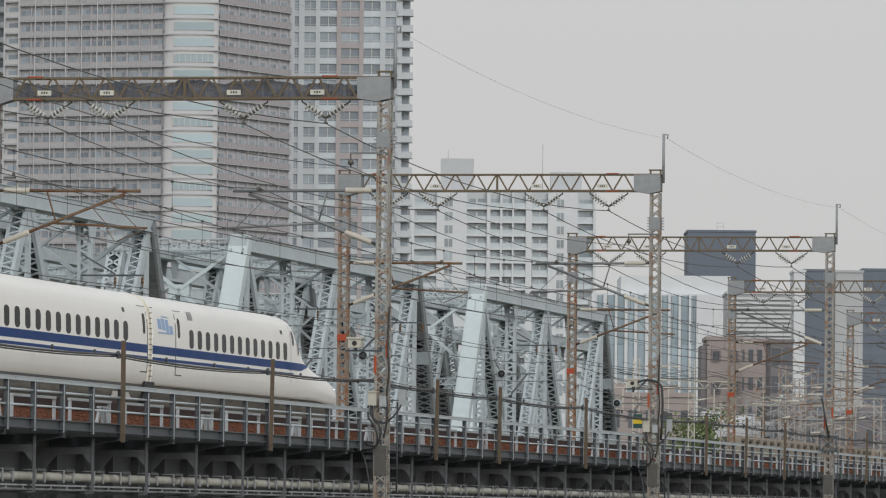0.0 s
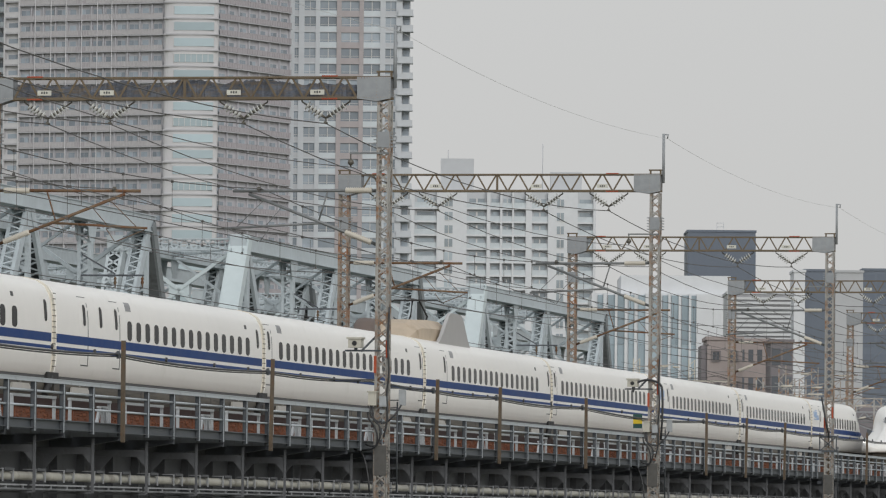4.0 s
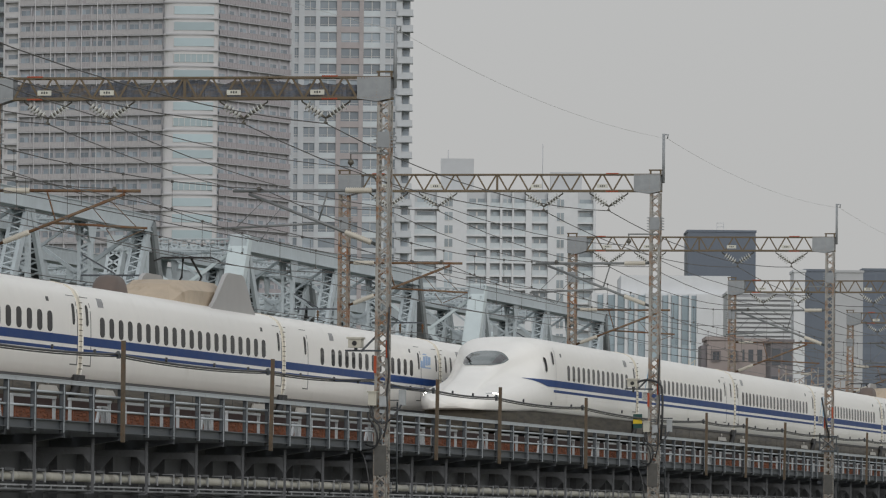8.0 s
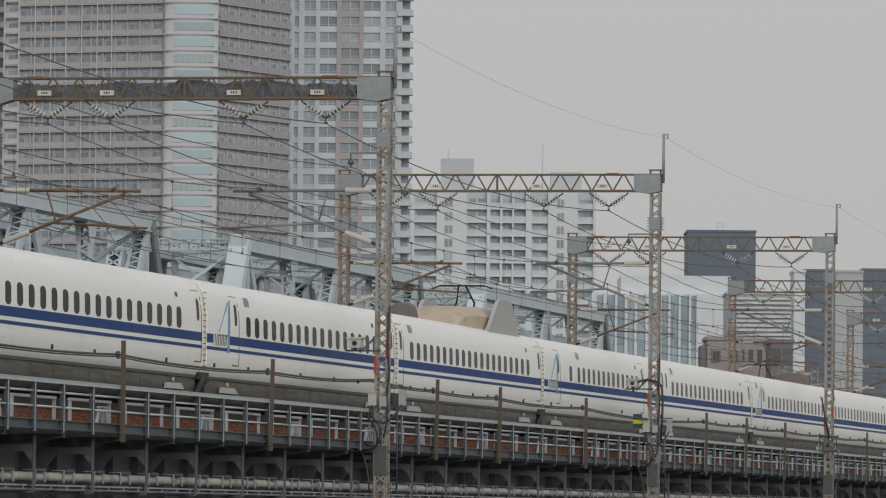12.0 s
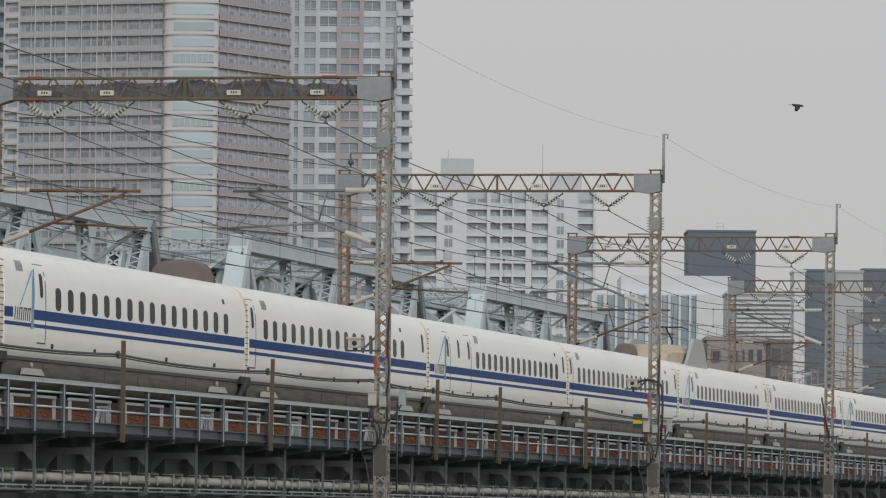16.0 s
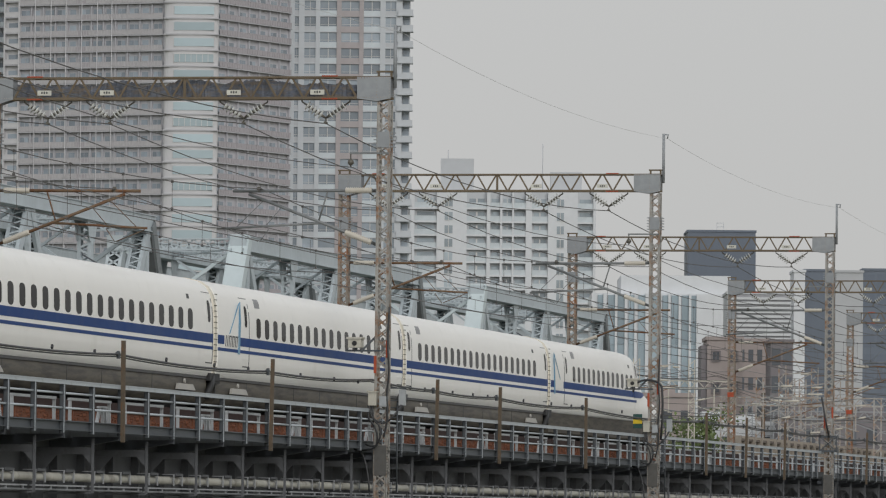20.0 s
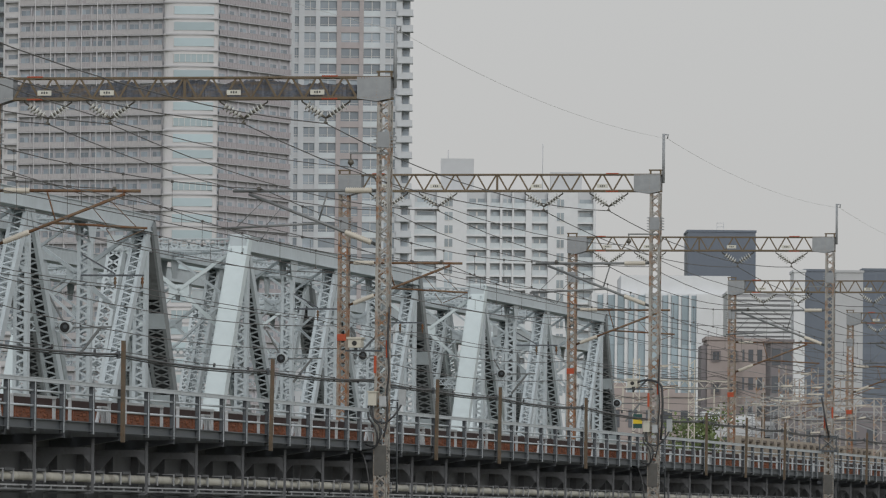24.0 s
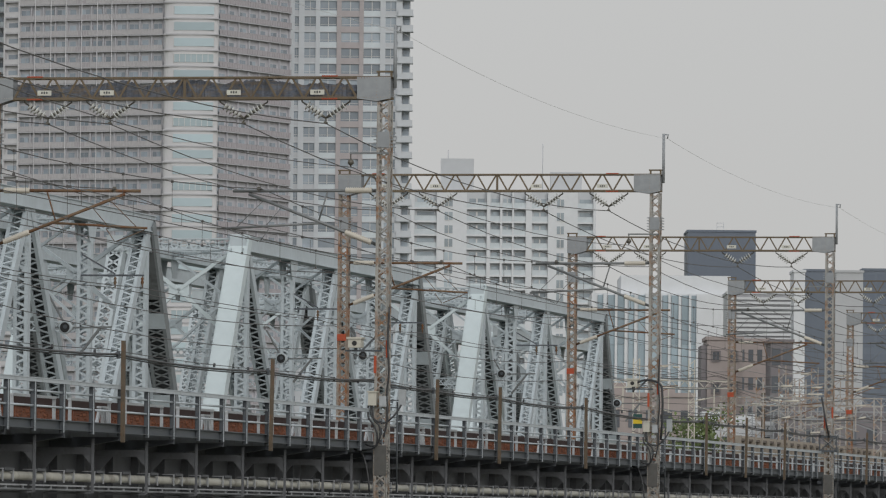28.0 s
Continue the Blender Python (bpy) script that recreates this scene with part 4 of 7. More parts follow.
def oval(bm, y, z, w, h, n=16, depth=0.006, lift=0.0):
    """A tall rounded pane on a car's side at x, seen from outside."""
    r = min(0.1, h / 2)
    zs = [-h / 2 + r * (1 - math.cos(a)) for a in (0.25, 0.6, 1.0, 1.57)]
    zs = zs + [-h / 2 + r + (h - 2 * r) * k / 5 for k in range(1, 5)] + [-q for q in zs[::-1]]
    rows = []
    for q in zs:
        e = max(0.0, (abs(q) - (h / 2 - r)) / r)
        hw = w / 2 * math.sqrt(max(0.02, 1 - e * e))
        x = side_x(z + q + lift) + depth
        rows.append([bm.verts.new(p) for p in ((x, y - hw, z + q), (x, y + hw, z + q), (x - 0.03, y + hw, z + q), (x - 0.03, y - hw, z + q))])
    for a, b in zip(rows, rows[1:]):
        for i in (0, 1, 3):
            bm.faces.new((a[i], a[(i + 1) % 4], b[(i + 1) % 4], b[i]))
    bm.faces.new(rows[0]), bm.faces.new(rows[-1][::-1])


def side_plate(bm, y0, y1, z0, z1, x=1.68, t=0.004, both=True):
    for s in ((1, -1) if both else (1,)):
        quad_box(bm, s * (x - 0.02), s * (x + t), y0, y1, z0, z1)


def make_meshes():
    k = {}
    k["car"] = to_mesh("car", hull(HALF, 0.30, 24.70), M_WHITE)
    bm = BM()
    oval(bm, 0, 0, 0.51, 0.54, lift=2.37)
    k["window"] = to_mesh("window", bm, M_TGLASS)
    bm = BM()
    side_plate(bm, 0.30, 24.70, 1.835, 2.065)
    k["stripe"] = to_mesh("wide_stripe", bm, M_BLUE)
    bm = BM()
    side_plate(bm, 0.30, 24.70, 1.655, 1.74)
    k["thin"] = to_mesh("thin_stripe", bm, M_BLUE)
    bm = BM()
    skin(bm, -0.40, 0.40, 1.33, 3.10, 0.003, 9)
    k["door"] = to_mesh("door", bm, M_WHITE)
    bm = BM()
    skin(bm, 0.40, 0.47, 1.31, 3.12, 0.004, 9)
    skin(bm, -0.45, 0.40, 3.10, 3.12, 0.004, 1)
    skin(bm, -0.30, 0.47, 1.295, 1.325, 0.006, 1)
    k["seam"] = to_mesh("door_seam", bm, M_SEAM)
    bm = BM()
    oval(bm, 0.05, 2.63, 0.27, 0.57, depth=0.009)
    k["door_window"] = to_mesh("door_window", bm, M_TGLASS)
    bm = BM()
    skin(bm, -0.30, 0.30, 2.90, 3.14, 0.006, 3)
    k["display"] = to_mesh("display", bm, M_PANEL)
    bm = BM()
    skin(bm, -0.13, 0.13, 2.88, 3.0, 0.006, 2)
    k["lamp_panel"] = to_mesh("side_lamp", bm, M_SEAM)
    bm = hull([(1.46, 0.28), (1.55, 0.40), (1.56, 0.97), (0.0, 0.972)], 0.5, 24.5)
    k["under"] = to_mesh("underframe", bm, M_SKIRT)
    bm = BM()
    sheet(bm, [(1.575, -0.8, 0.71), (1.575, 0.8, 0.71), (1.60, 1.0, 0.56), (1.60, -1.0, 0.56)], 0.06)
    tube(bm, [(1.53, 0.1, 0.80), (1.60, 0.1, 0.80)], 0.06, 10)
    quad_box(bm, 1.53, 1.615, -0.5, 0.5, 0.58, 0.66)
    k["axlebox"] = to_mesh("bogie_cover", bm, M_SKIRTPALE)
    bm = BM()
    tube(bm, [(-0.82, 0, 0.44), (-0.68, 0, 0.44), (-0.67, 0, 0.44), (0.67, 0, 0.44), (0.68, 0, 0.44), (0.82, 0, 0.44)], [0.43, 0.44, 0.09, 0.09, 0.44, 0.43], 20)
    k["wheels"] = to_mesh("wheelset", bm, M_SKIRT)
    # one dark block, added for the bogies and motors under the floor
    bm = BM()
    ring = []
    for y, z in ((1.2, 0.16), (1.5, 0.05), (5.8, 0.05), (6.1, 0.16), (6.6, 0.2), (18.4, 0.2), (18.9, 0.16), (19.2, 0.05), (23.5, 0.05), (23.8, 0.16)):
        ring.append([bm.verts.new((x, y, zz)) for x, zz in ((1.2, 0.9), (1.2, z + 0.1), (1.05, z), (-1.05, z), (-1.2, z + 0.1), (-1.2, 0.9))])
    for a, b in zip(ring, ring[1:]):
        for i in range(6):
            bm.faces.new((a[i], a[(i + 1) % 6], b[(i + 1) % 6], b[i]))
    bm.faces.new(ring[0]), bm.faces.new(ring[-1][::-1])
    k["gear"] = to_mesh("running_gear", bm, M_GEAR)
    bm = BM()
    random.seed(8)
    y = 0.5
    while y < 24.3:                       # seams and hatches along the lower edge
        L = random.uniform(3.0, 6.0)
        quad_box(bm, 1.5, 1.566, y, y + 0.03, 0.42, 0.96)
        y += L
    quad_box(bm, 1.5, 1.578, 0.5, 24.5, 0.90, 0.966)
    quad_box(bm, 1.5, 1.572, 0.5, 24.5, 0.50, 0.53)
    k["seams"] = to_mesh("panel_seams", bm, M_SEAM)
    ring = [(x * 0.985, z - 0.02) for x, z in HALF]
    k["hood"] = to_mesh("gangway_hood", hull([(x * 1.005, z + 0.012) for x, z in HALF], -0.12, 0.12), M_HOOD)
    bm = hull(ring, -0.30, 0.30)
    k["bellows"] = to_mesh("gangway_bellows", bm, M_WHITE)
    bm = BM()
    for i in range(14):
        z = 1.2 + i * 0.145
        quad_box(bm, 1.66, 1.697 if z < 2.6 else 1.68, -0.125, 0.125, z, z + 0.02)
    k["hoodribs"] = to_mesh("hood_ribs", bm, M_SKIRT)
    bm = BM()
    quad_box(bm, 0.9, 1.66, -0.55, 0.60, 0.86, 1.055)
    quad_box(bm, 1.2, 1.64, -0.25, 0.70, 0.80, 0.95)
    tube(bm, [(1.6, -0.1, 0.95), (1.64, -0.35, 0.72), (1.62, -0.7, 0.45)], 0.10, 8)
    k["coupler"] = to_mesh("coupler", bm, M_BLACK)
    # fin-shaped emblem with dark marks in place of lettering
    bm = BM()
    sheet(bm, [(1.696, 2.58, 1.62), (1.696, 2.80, 1.62), (1.696, 2.86, 2.45), (1.674, 2.84, 3.0), (1.694, 2.70, 2.45)], 0.02)
    sheet(bm, [(1.692, 1.57, 2.12), (1.692, 1.63, 2.12), (1.672, 2.76, 2.96), (1.672, 2.72, 2.96)], 0.02)
    k["fin"] = to_mesh("fin_emblem", bm, mat("emblem_blue", (0.10, 0.27, 0.42), 0.3, 0, 0.1))
    bm = BM()
    sheet(bm, [(1.690, 1.0, 1.785), (1.690, 2.6, 1.785), (1.690, 2.6, 2.08), (1.690, 1.0, 2.08)], 0.02)
    k["finpanel"] = to_mesh("emblem_panel", bm, M_WHITE)
    bm = BM()
    for y in (1.08, 1.28, 1.46, 1.66, 1.84, 2.02, 2.2, 2.38):
        sheet(bm, [(1.695, y, 1.79), (1.695, y + 0.075, 1.79), (1.695, y + 0.14, 2.08), (1.695, y + 0.065, 2.08)], 0.01)
    for y in (1.5, 1.9, 2.25):
        sheet(bm, [(1.695, y + 0.05, 2.04), (1.695, y + 0.3, 2.04), (1.695, y + 0.31, 2.08), (1.695, y + 0.06, 2.08)], 0.01)
    k["finmarks"] = to_mesh("emblem_marks", bm, M_SEAM)
    # rounded logo patch of the other set
    bm = BM()
    for y0, y1, z0, z1, sl in ((-0.98, -0.62, 2.44, 2.66, 0.10), (-0.52, -0.16, 2.44, 2.82, 0.14), (-0.06, 0.30, 2.52, 2.84, 0.14), (0.40, 0.78, 2.54, 2.82, 0.12), (-0.7, 0.85, 2.42, 2.46, 0.0), (-0.55, 0.1, 2.87, 2.91, 0.3)):
        sheet(bm, [(side_x(z0) + 0.008, y0, z0), (side_x(z0) + 0.008, y1, z0), (side_x(z1) + 0.008, y1 + sl, z1), (side_x(z1) + 0.008, y0 + sl, z1)], 0.02)
    k["script"] = to_mesh("logo_patch", bm, mat("logo_blue", (0.20, 0.36, 0.62), 0.3, 0, 0.1))
    # roof covers
    bm = BM()
    n = 26
    def dome(bm, y0, y1, w, h, front, back, flat=0.72):
        rows = []
        for i in range(n + 1):
            f = i / n
            e = min(1.0, f / front) if f < 0.5 else min(1.0, (1 - f) / back)
            e = math.sin(e * math.pi / 2) ** 0.8
            row = []
            for j in range(11):
                a = math.pi * j / 10
                c, q = math.cos(a), math.sin(a)
                row.append(bm.verts.new((w * (0.75 + 0.25 * e) * math.copysign(abs(c) ** 0.55, c), y0 + (y1 - y0) * f, 3.36 + (0.12 + h * e) * abs(q) ** 0.55)))
            rows.append(row)
        for a, b in zip(rows, rows[1:]):
            for j in range(10):
                bm.faces.new((a[j], a[j + 1], b[j + 1], b[j])).smooth = True
        bm.faces.new(rows[0]), bm.faces.new(rows[-1][::-1])
    dome(bm, -1.5, 0.4, 0.7, 0.52, 0.4, 0.25)
    k["dome-1"] = to_mesh("cable_cover", bm, M_ROOFBEIGE)
    bm = BM()
    dome(bm, -1.5, 0.5, 0.75, 0.62, 0.4, 0.25)
    k["dome1"] = to_mesh("cable_cover", bm, M_ROOFDARK)
    bm = BM()
    dome(bm, 0.3, 1.3, 0.5, 0.5, 0.4, 0.35)
    k["dome_end"] = to_mesh("cable_boot", bm, M_BOOT)
    # faceted insulator cover: along it, height of the top, half width of top and foot
    bm = BM()
    rows = []
    for y, zt, wt, wb in ((0.0, 3.5, 0.5, 0.85), (0.9, 4.02, 0.55, 1.0), (1.5, 4.16, 0.62, 1.05), (4.2, 4.24, 0.68, 1.08), (6.3, 4.24, 0.66, 1.08), (7.0, 4.12, 0.58, 1.02), (7.5, 3.95, 0.5, 0.95), (7.55, 3.8, 0.45, 0.8), (8.9, 3.72, 0.35, 0.7), (9.3, 3.45, 0.3, 0.6)):
        zc = 3.34 + (zt - 3.34) * 0.62
        rows.append([bm.verts.new(p) for p in ((wb, y, 3.30), (wb * 0.97, y, zc), (wt, y, zt - 0.02), (0, y, zt), (-wt, y, zt - 0.02), (-wb * 0.97, y, zc), (-wb, y, 3.30))])
    for a, b in zip(rows, rows[1:]):
        for j in range(6):
            bm.faces.new((a[j], a[j + 1], b[j + 1], b[j]))
    bm.faces.new(rows[0]), bm.faces.new(rows[-1][::-1])
    k["cover"] = to_mesh("insulator_cover", bm, M_ROOFBEIGE)
    bm = BM()
    dome(bm, 0.0, 2.0, 0.40, 0.66, 0.42, 0.3)
    k["cap"] = to_mesh("cable_cover", bm, M_ROOFDARK)
    bm = BM()
    sheet(bm, [(0, 0.0, 3.36), (0, 6.0, 3.36), (0, 5.45, 3.66), (0, 4.75, 4.22), (0, 4.42, 4.42), (0, 4.1, 4.50), (0, 2.35, 4.50), (0, 1.95, 4.40), (0, 1.6, 4.18), (0, 0.62, 3.62)], 0.12)
    k["screen"] = to_mesh("noise_screen", bm, M_SCREEN)
    bm = BM()
    for s in (-1, 1):
        tube(bm, [(0.35 * s, 0, 3.9), (0.3 * s, 1.0, 4.4), (0.12 * s, 0.4, 4.93)], 0.035, 6)
    bar(bm, (-0.75, 0.4, 4.95), (0.75, 0.4, 4.95), 0.3, 0.05)
    bar(bm, (-1.0, 0.4, 4.85), (-0.75, 0.4, 4.95), 0.08, 0.04)
    bar(bm, (0.75, 0.4, 4.95), (1.0, 0.4, 4.85), 0.08, 0.04)
    bar(bm, (-0.4, -0.2, 3.8), (0.4, 0.5, 3.9), 0.4, 0.3)
    k["pantograph"] = to_mesh("pantograph", bm, M_BLACK)
    return k


def lerp_table(tab, u):
    for (a, *va), (b, *vb) in zip(tab, tab[1:]):
        if u <= b:
            f = (u - a) / (b - a)
            f = f * f * (3 - 2 * f) * 0.35 + f * 0.65
            return [p + (q - p) * f for p, q in zip(va, vb)]
    return tab[-1][1:]


# along the nose: u, half width low, shoulder height, half width high, roof height, lower edge
NOSE = [(0.0, 0.16, 1.05, 0.08, 1.08, 1.00), (0.03, 0.42, 1.09, 0.22, 1.15, 0.94), (0.12, 0.76, 1.17, 0.42, 1.25, 0.90), (0.4, 0.99, 1.26, 0.52, 1.37, 0.885), (1.0, 1.17, 1.36, 0.56, 1.53, 0.885), (2.0, 1.38, 1.50, 0.58, 1.76, 0.89),
        (3.2, 1.51, 1.62, 0.60, 2.01, 0.90), (4.2, 1.57, 1.70, 0.64, 2.27, 0.92), (5.0, 1.60, 1.76, 0.68, 2.53, 0.94), (5.8, 1.63, 1.83, 0.76, 2.78, 0.96), (6.6, 1.645, 1.94, 0.87, 2.98, 0.97),
        (7.4, 1.655, 2.05, 1.00, 3.06, 0.97), (8.4, 1.668, 2.28, 1.15, 3.23, 0.97), (9.6, 1.68, 2.50, 1.25, 3.42, 0.97), (11.0, 1.68, 2.5, 1.25, 3.55, 0.97)]


def nose_point(u, v):
    """A point of the nose: u metres from the tip, v from 0 (lower edge) over the roof to 2."""
    s = 1 if v <= 1 else -1
    w = v if v <= 1 else 2 - v
    wl, zs, wh, zt, zb = lerp_table(NOSE, u)
    blend = max(0.0, min(1.0, (u - 6.6) / 3.8))
    blend = blend * blend * (3 - 2 * blend)
    # duck-bill outline: low bulge, hollow shoulder, narrow crown
    key = [(wl * 0.97, zb), (wl, zb + (zs - zb) * 0.35), (wl * 0.985, zb + (zs - zb) * 0.7), (wl * 0.90, zs), ((wl * 0.54 + wh * 0.46), zs + (zt - zs) * 0.20), (wh * 1.08, zs + (zt - zs) * 0.45),
           (wh * 0.96, zs + (zt - zs) * 0.72), (wh * 0.70, zs + (zt - zs) * 0.93), (wh * 0.35, zs + (zt - zs) * 0.99), (0.0, zt)]
    n = len(key) - 1
    f = w * n
    i = min(int(f), n - 1)
    f -= i
    p = [key[max(i - 1, 0)], key[i], key[i + 1], key[min(i + 2, n)]]
    if i + 2 > n:
        p[3] = (-key[n - 1][0], key[n - 1][1])
    a = []
    for c in (0, 1):
        p0, p1, p2, p3 = (q[c] for q in p)
        a.append(0.5 * (2 * p1 + (p2 - p0) * f + (2 * p0 - 5 * p1 + 4 * p2 - p3) * f * f + (3 * p1 - p0 - 3 * p2 + p3) * f ** 3))
    # the full car outline at the same share of its length
    m = len(HALF) - 1
    g = w * m
    j = min(int(g), m - 1)
    g -= j
    b = [HALF[j][c] + (HALF[j + 1][c] - HALF[j][c]) * g for c in (0, 1)]
    return Vector((s * (a[0] + (b[0] - a[0]) * blend), u, a[1] + (b[1] - a[1]) * blend))


def nose_patch(bm, uv, lift):
    """A skin patch lying lift metres above the nose, from a grid of (u, v)."""
    g = []
    for row in uv:
        r = []
        for u, v in row:
            p = nose_point(u, v)
            du = nose_point(u + 0.03, v) - p
            dv = nose_point(u, v + 0.01) - p
            nr = du.cross(dv).normalized()
            if nr.dot(p - Vector((0, u + 1.0, 1.2))) < 0:
                nr = -nr
            r.append(bm.verts.new(p + nr * lift))
        g.append(r)
    for a, b in zip(g, g[1:]):
        for i in range(len(a) - 1):
            bm.faces.new((a[i], a[i + 1], b[i + 1], b[i])).smooth = True


def end_car_meshes(k, tail, L):
    """The meshes of an end car whose body ends L metres behind its tip; their names end in tail."""
    bm = BM()
    us = [0, 0.012, 0.03, 0.07, 0.12, 0.18, 0.25, 0.4, 0.65, 1.0, 1.5, 2.0, 2.6, 3.2, 3.7, 4.2, 4.6, 5.0, 5.4, 5.8, 6.2, 6.6, 7.0, 7.4, 7.9, 8.4, 9.0, 9.6, 10.5]
    n = 44
    rings = [[bm.verts.new(nose_point(u, 2 * i / n)) for i in range(n + 1)] for u in us]
    ring = [bm.verts.new(v.co + Vector((0, L - 10.5, 0))) for v in rings[-1]]
    rings.append(ring)
    for a, b in zip(rings, rings[1:]):
        for i in range(n):
            bm.faces.new((a[i], a[i + 1], b[i + 1], b[i])).smooth = True
        bm.faces.new((a[0], b[0], b[-1], a[-1]))
    bm.faces.new(rings[0]), bm.faces.new([bm.verts.new(v.co) for v in ring])
    k["endcar" + tail] = to_mesh("end_car", bm, M_WHITE)
    bm = BM()                              # windscreen that wraps round the crown
    rows = []
    for i in range(9):
        f = i / 8
        row = []
        for j in range(25):
            g = j / 24 * 2 - 1
            low, high = 2.44 + 0.11 * abs(g) ** 8, 2.96 - 0.31 * abs(g) ** 3
            z = low + (high - low) * f
            lo, hi = 3.5, 9.0
            for _ in range(26):
                md = (lo + hi) / 2
                if nose_point(md, 1 + g * 0.31).z < z:
                    lo = md
                else:
                    hi = md
            row.append((lo, 1 + g * 0.31))
        rows.append(row)
    nose_patch(bm, rows, 0.015)
    k["windscreen"] = to_mesh("windscreen", bm, M_WSHIELD)
    for s, cut in ((0, slice(1, 6)), (1, slice(19, 24))):
        bm = BM()                          # dark pillar behind each end of the glass
        nose_patch(bm, [row[cut] for row in rows[1:8]], 0.022)
        k["pillar" + str(s)] = to_mesh("windscreen_pillar", bm, M_PILLARDK)
    bm = BM()
    for s in (1,):
        pts = [nose_point(4.95, 1 + s * 0.13), nose_point(5.4, 1 + s * 0.19), nose_point(5.9, 1 + s * 0.26)]
        tube(bm, [p + Vector((0, -0.05, 0.06)) for p in pts], 0.025, 6)
    k["wiper"] = to_mesh("wiper", bm, M_BLACK)
    # slanting lens on each side, with a large and a small lamp behind it
    spots = (("lens", 0.012, M_LAMPLENS, 1.44, 0.37, 0.17, 0.15, 0.36), ("lamp", 0.026, M_LAMP, 1.50, 0.345, 0.036, 0.05, 0.08), ("small", 0.026, M_LAMP, 1.63, 0.297, 0.022, 0.03, 0.04))
    for name, lift, material, uc, vc, dv, du, slant in spots:
        for s in (0, 1):
            bm = BM()
            rows = []
            for i in range(7):
                f = i / 6 - 0.5
                half = du * math.sqrt(max(0.03, 1 - 4 * f * f * 0.97))
                v = vc - dv * f
                rows.append([(uc + slant * f + half * (j / 2 - 1), v if s == 0 else 2 - v) for j in range(5)])
            nose_patch(bm, rows, lift)
            k[name + str(s)] = to_mesh("headlamp_" + name, bm, material)

    def at_height(u, z):
        """Where on the outline at u the height z lies."""
        lo, hi = 0.02, 0.9
        for _ in range(24):
            md = (lo + hi) / 2
            if nose_point(u, md).z < z:
                lo = md
            else:
                hi = md
        return lo

    for key, u0, zc, h in (("cabdoor", 8.70, 2.56, 0.52), ("cabside", 9.70, 2.80, 0.46)):
        bm = BM()
        rows = []
        for i in range(9):
            f = i / 8 * 2 - 1
            half = 0.13 * math.sqrt(max(0.03, 1 - abs(f) ** 8))
            rows.append([(u0 + e * half, at_height(u0 + e * half, zc + f * h / 2)) for e in (-1, 0, 1)])
        nose_patch(bm, rows, 0.012)
        k[key] = to_mesh("cab_door_window", bm, M_TGLASS)
    bm = BM()                              # seams of the cab door
    for u0, z0, z1 in ((10.1, 1.4, 3.15),):
        nose_patch(bm, [[(u0, at_height(u0, z0 + (z1 - z0) * i / 12)), (u0 + 0.035, at_height(u0 + 0.035, z0 + (z1 - z0) * i / 12))] for i in range(13)], 0.008)
    k["cabseam"] = to_mesh("cab_door_seam", bm, M_PANEL)
    bm = BM()                              # stripe tapering into the nose
    for s in (0, 1):
        rows = []
        for i in range(40):
            u = 6.0 + (10.5 - 6.0) * i / 39
            grow = min(1.0, (u - 5.95) / 2.7) ** 1.2
            row = []
            for q in range(6):
                z = 2.065 - 0.01 * (1 - grow) - (0.22 * grow + 0.01) * q / 5
                # find the place on the outline at this height
                lo, hi = 0.02, 0.75
                for _ in range(24):
                    md = (lo + hi) / 2
                    if nose_point(u, md).z < z:
                        lo = md
                    else:
                        hi = md
                row.append((u, lo if s == 0 else 2 - lo))
            rows.append(row)
        nose_patch(bm, rows, 0.014)
    side_plate(bm, 10.5, L, 1.835, 2.065, 1.680, 0.006)
    k["endstripe" + tail] = to_mesh("wide_stripe", bm, M_BLUE)
    bm = BM()
    side_plate(bm, 9.75, L, 1.655, 1.74, 1.680, 0.005)
    k["endthin" + tail] = to_mesh("thin_stripe", bm, M_BLUE)
    bm = BM()
    us2 = [0.35, 0.9, 1.6, 2.6, 3.8, 5.0, 6.2, 8.0]
    ws = [0.6, 0.98, 1.18, 1.36, 1.50, 1.54, 1.56, 1.56]
    zt = [0.90, 0.90, 0.90, 0.91, 0.92, 0.95, 0.97, 0.97]
    rings = []
    for u, w, z in zip(us2, ws, zt):
        rings.append([bm.verts.new((x, u, zz)) for x, zz in ((w * 0.93, 0.22), (w, 0.32), (w, z), (-w, z), (-w, 0.32), (-w * 0.93, 0.22))])
    rings.append([bm.verts.new(v.co + Vector((0, L - 8.25, 0))) for v in rings[-1]])
    for a, b in zip(rings, rings[1:]):
        for i in range(6):
            bm.faces.new((a[i], a[(i + 1) % 6], b[(i + 1) % 6], b[i])).smooth = i in (0, 4)
    bm.faces.new(rings[0]), bm.faces.new(rings[-1][::-1])
    k["endunder" + tail] = to_mesh("underframe", bm, M_SKIRT)


# each kind of car: first window, pitch and count of the windows, doors, narrow panes beside the doors
CARS = {2: (2.35, 1.042, 20, (0.65, 24.2), ()), 3: (5.08, 1.042, 17, (3.5, 24.2), ()), 5: (5.10, 1.042, 17, (3.55, 24.2), ()),
        7: (8.2, 1.042, 15, (3.15, 6.65), (4.95, 24.1)), 8: (2.3, 1.17, 17, (0.65,), (24.1,)), 9: (5.1, 1.163, 16, (3.5,), ()), 10: (3.5, 1.155, 17, (24.05,), (0.95, 1.9)),
        11: (7.2, 1.055, 13, (3.0, 21.1, 24.2), ()), 15: (5.43, 1.042, 16, (3.83, 22.15), (23.83,))}
CARS[4] = CARS[6] = CARS[12] = CARS[14] = CARS[2]
CARS[13] = CARS[5]


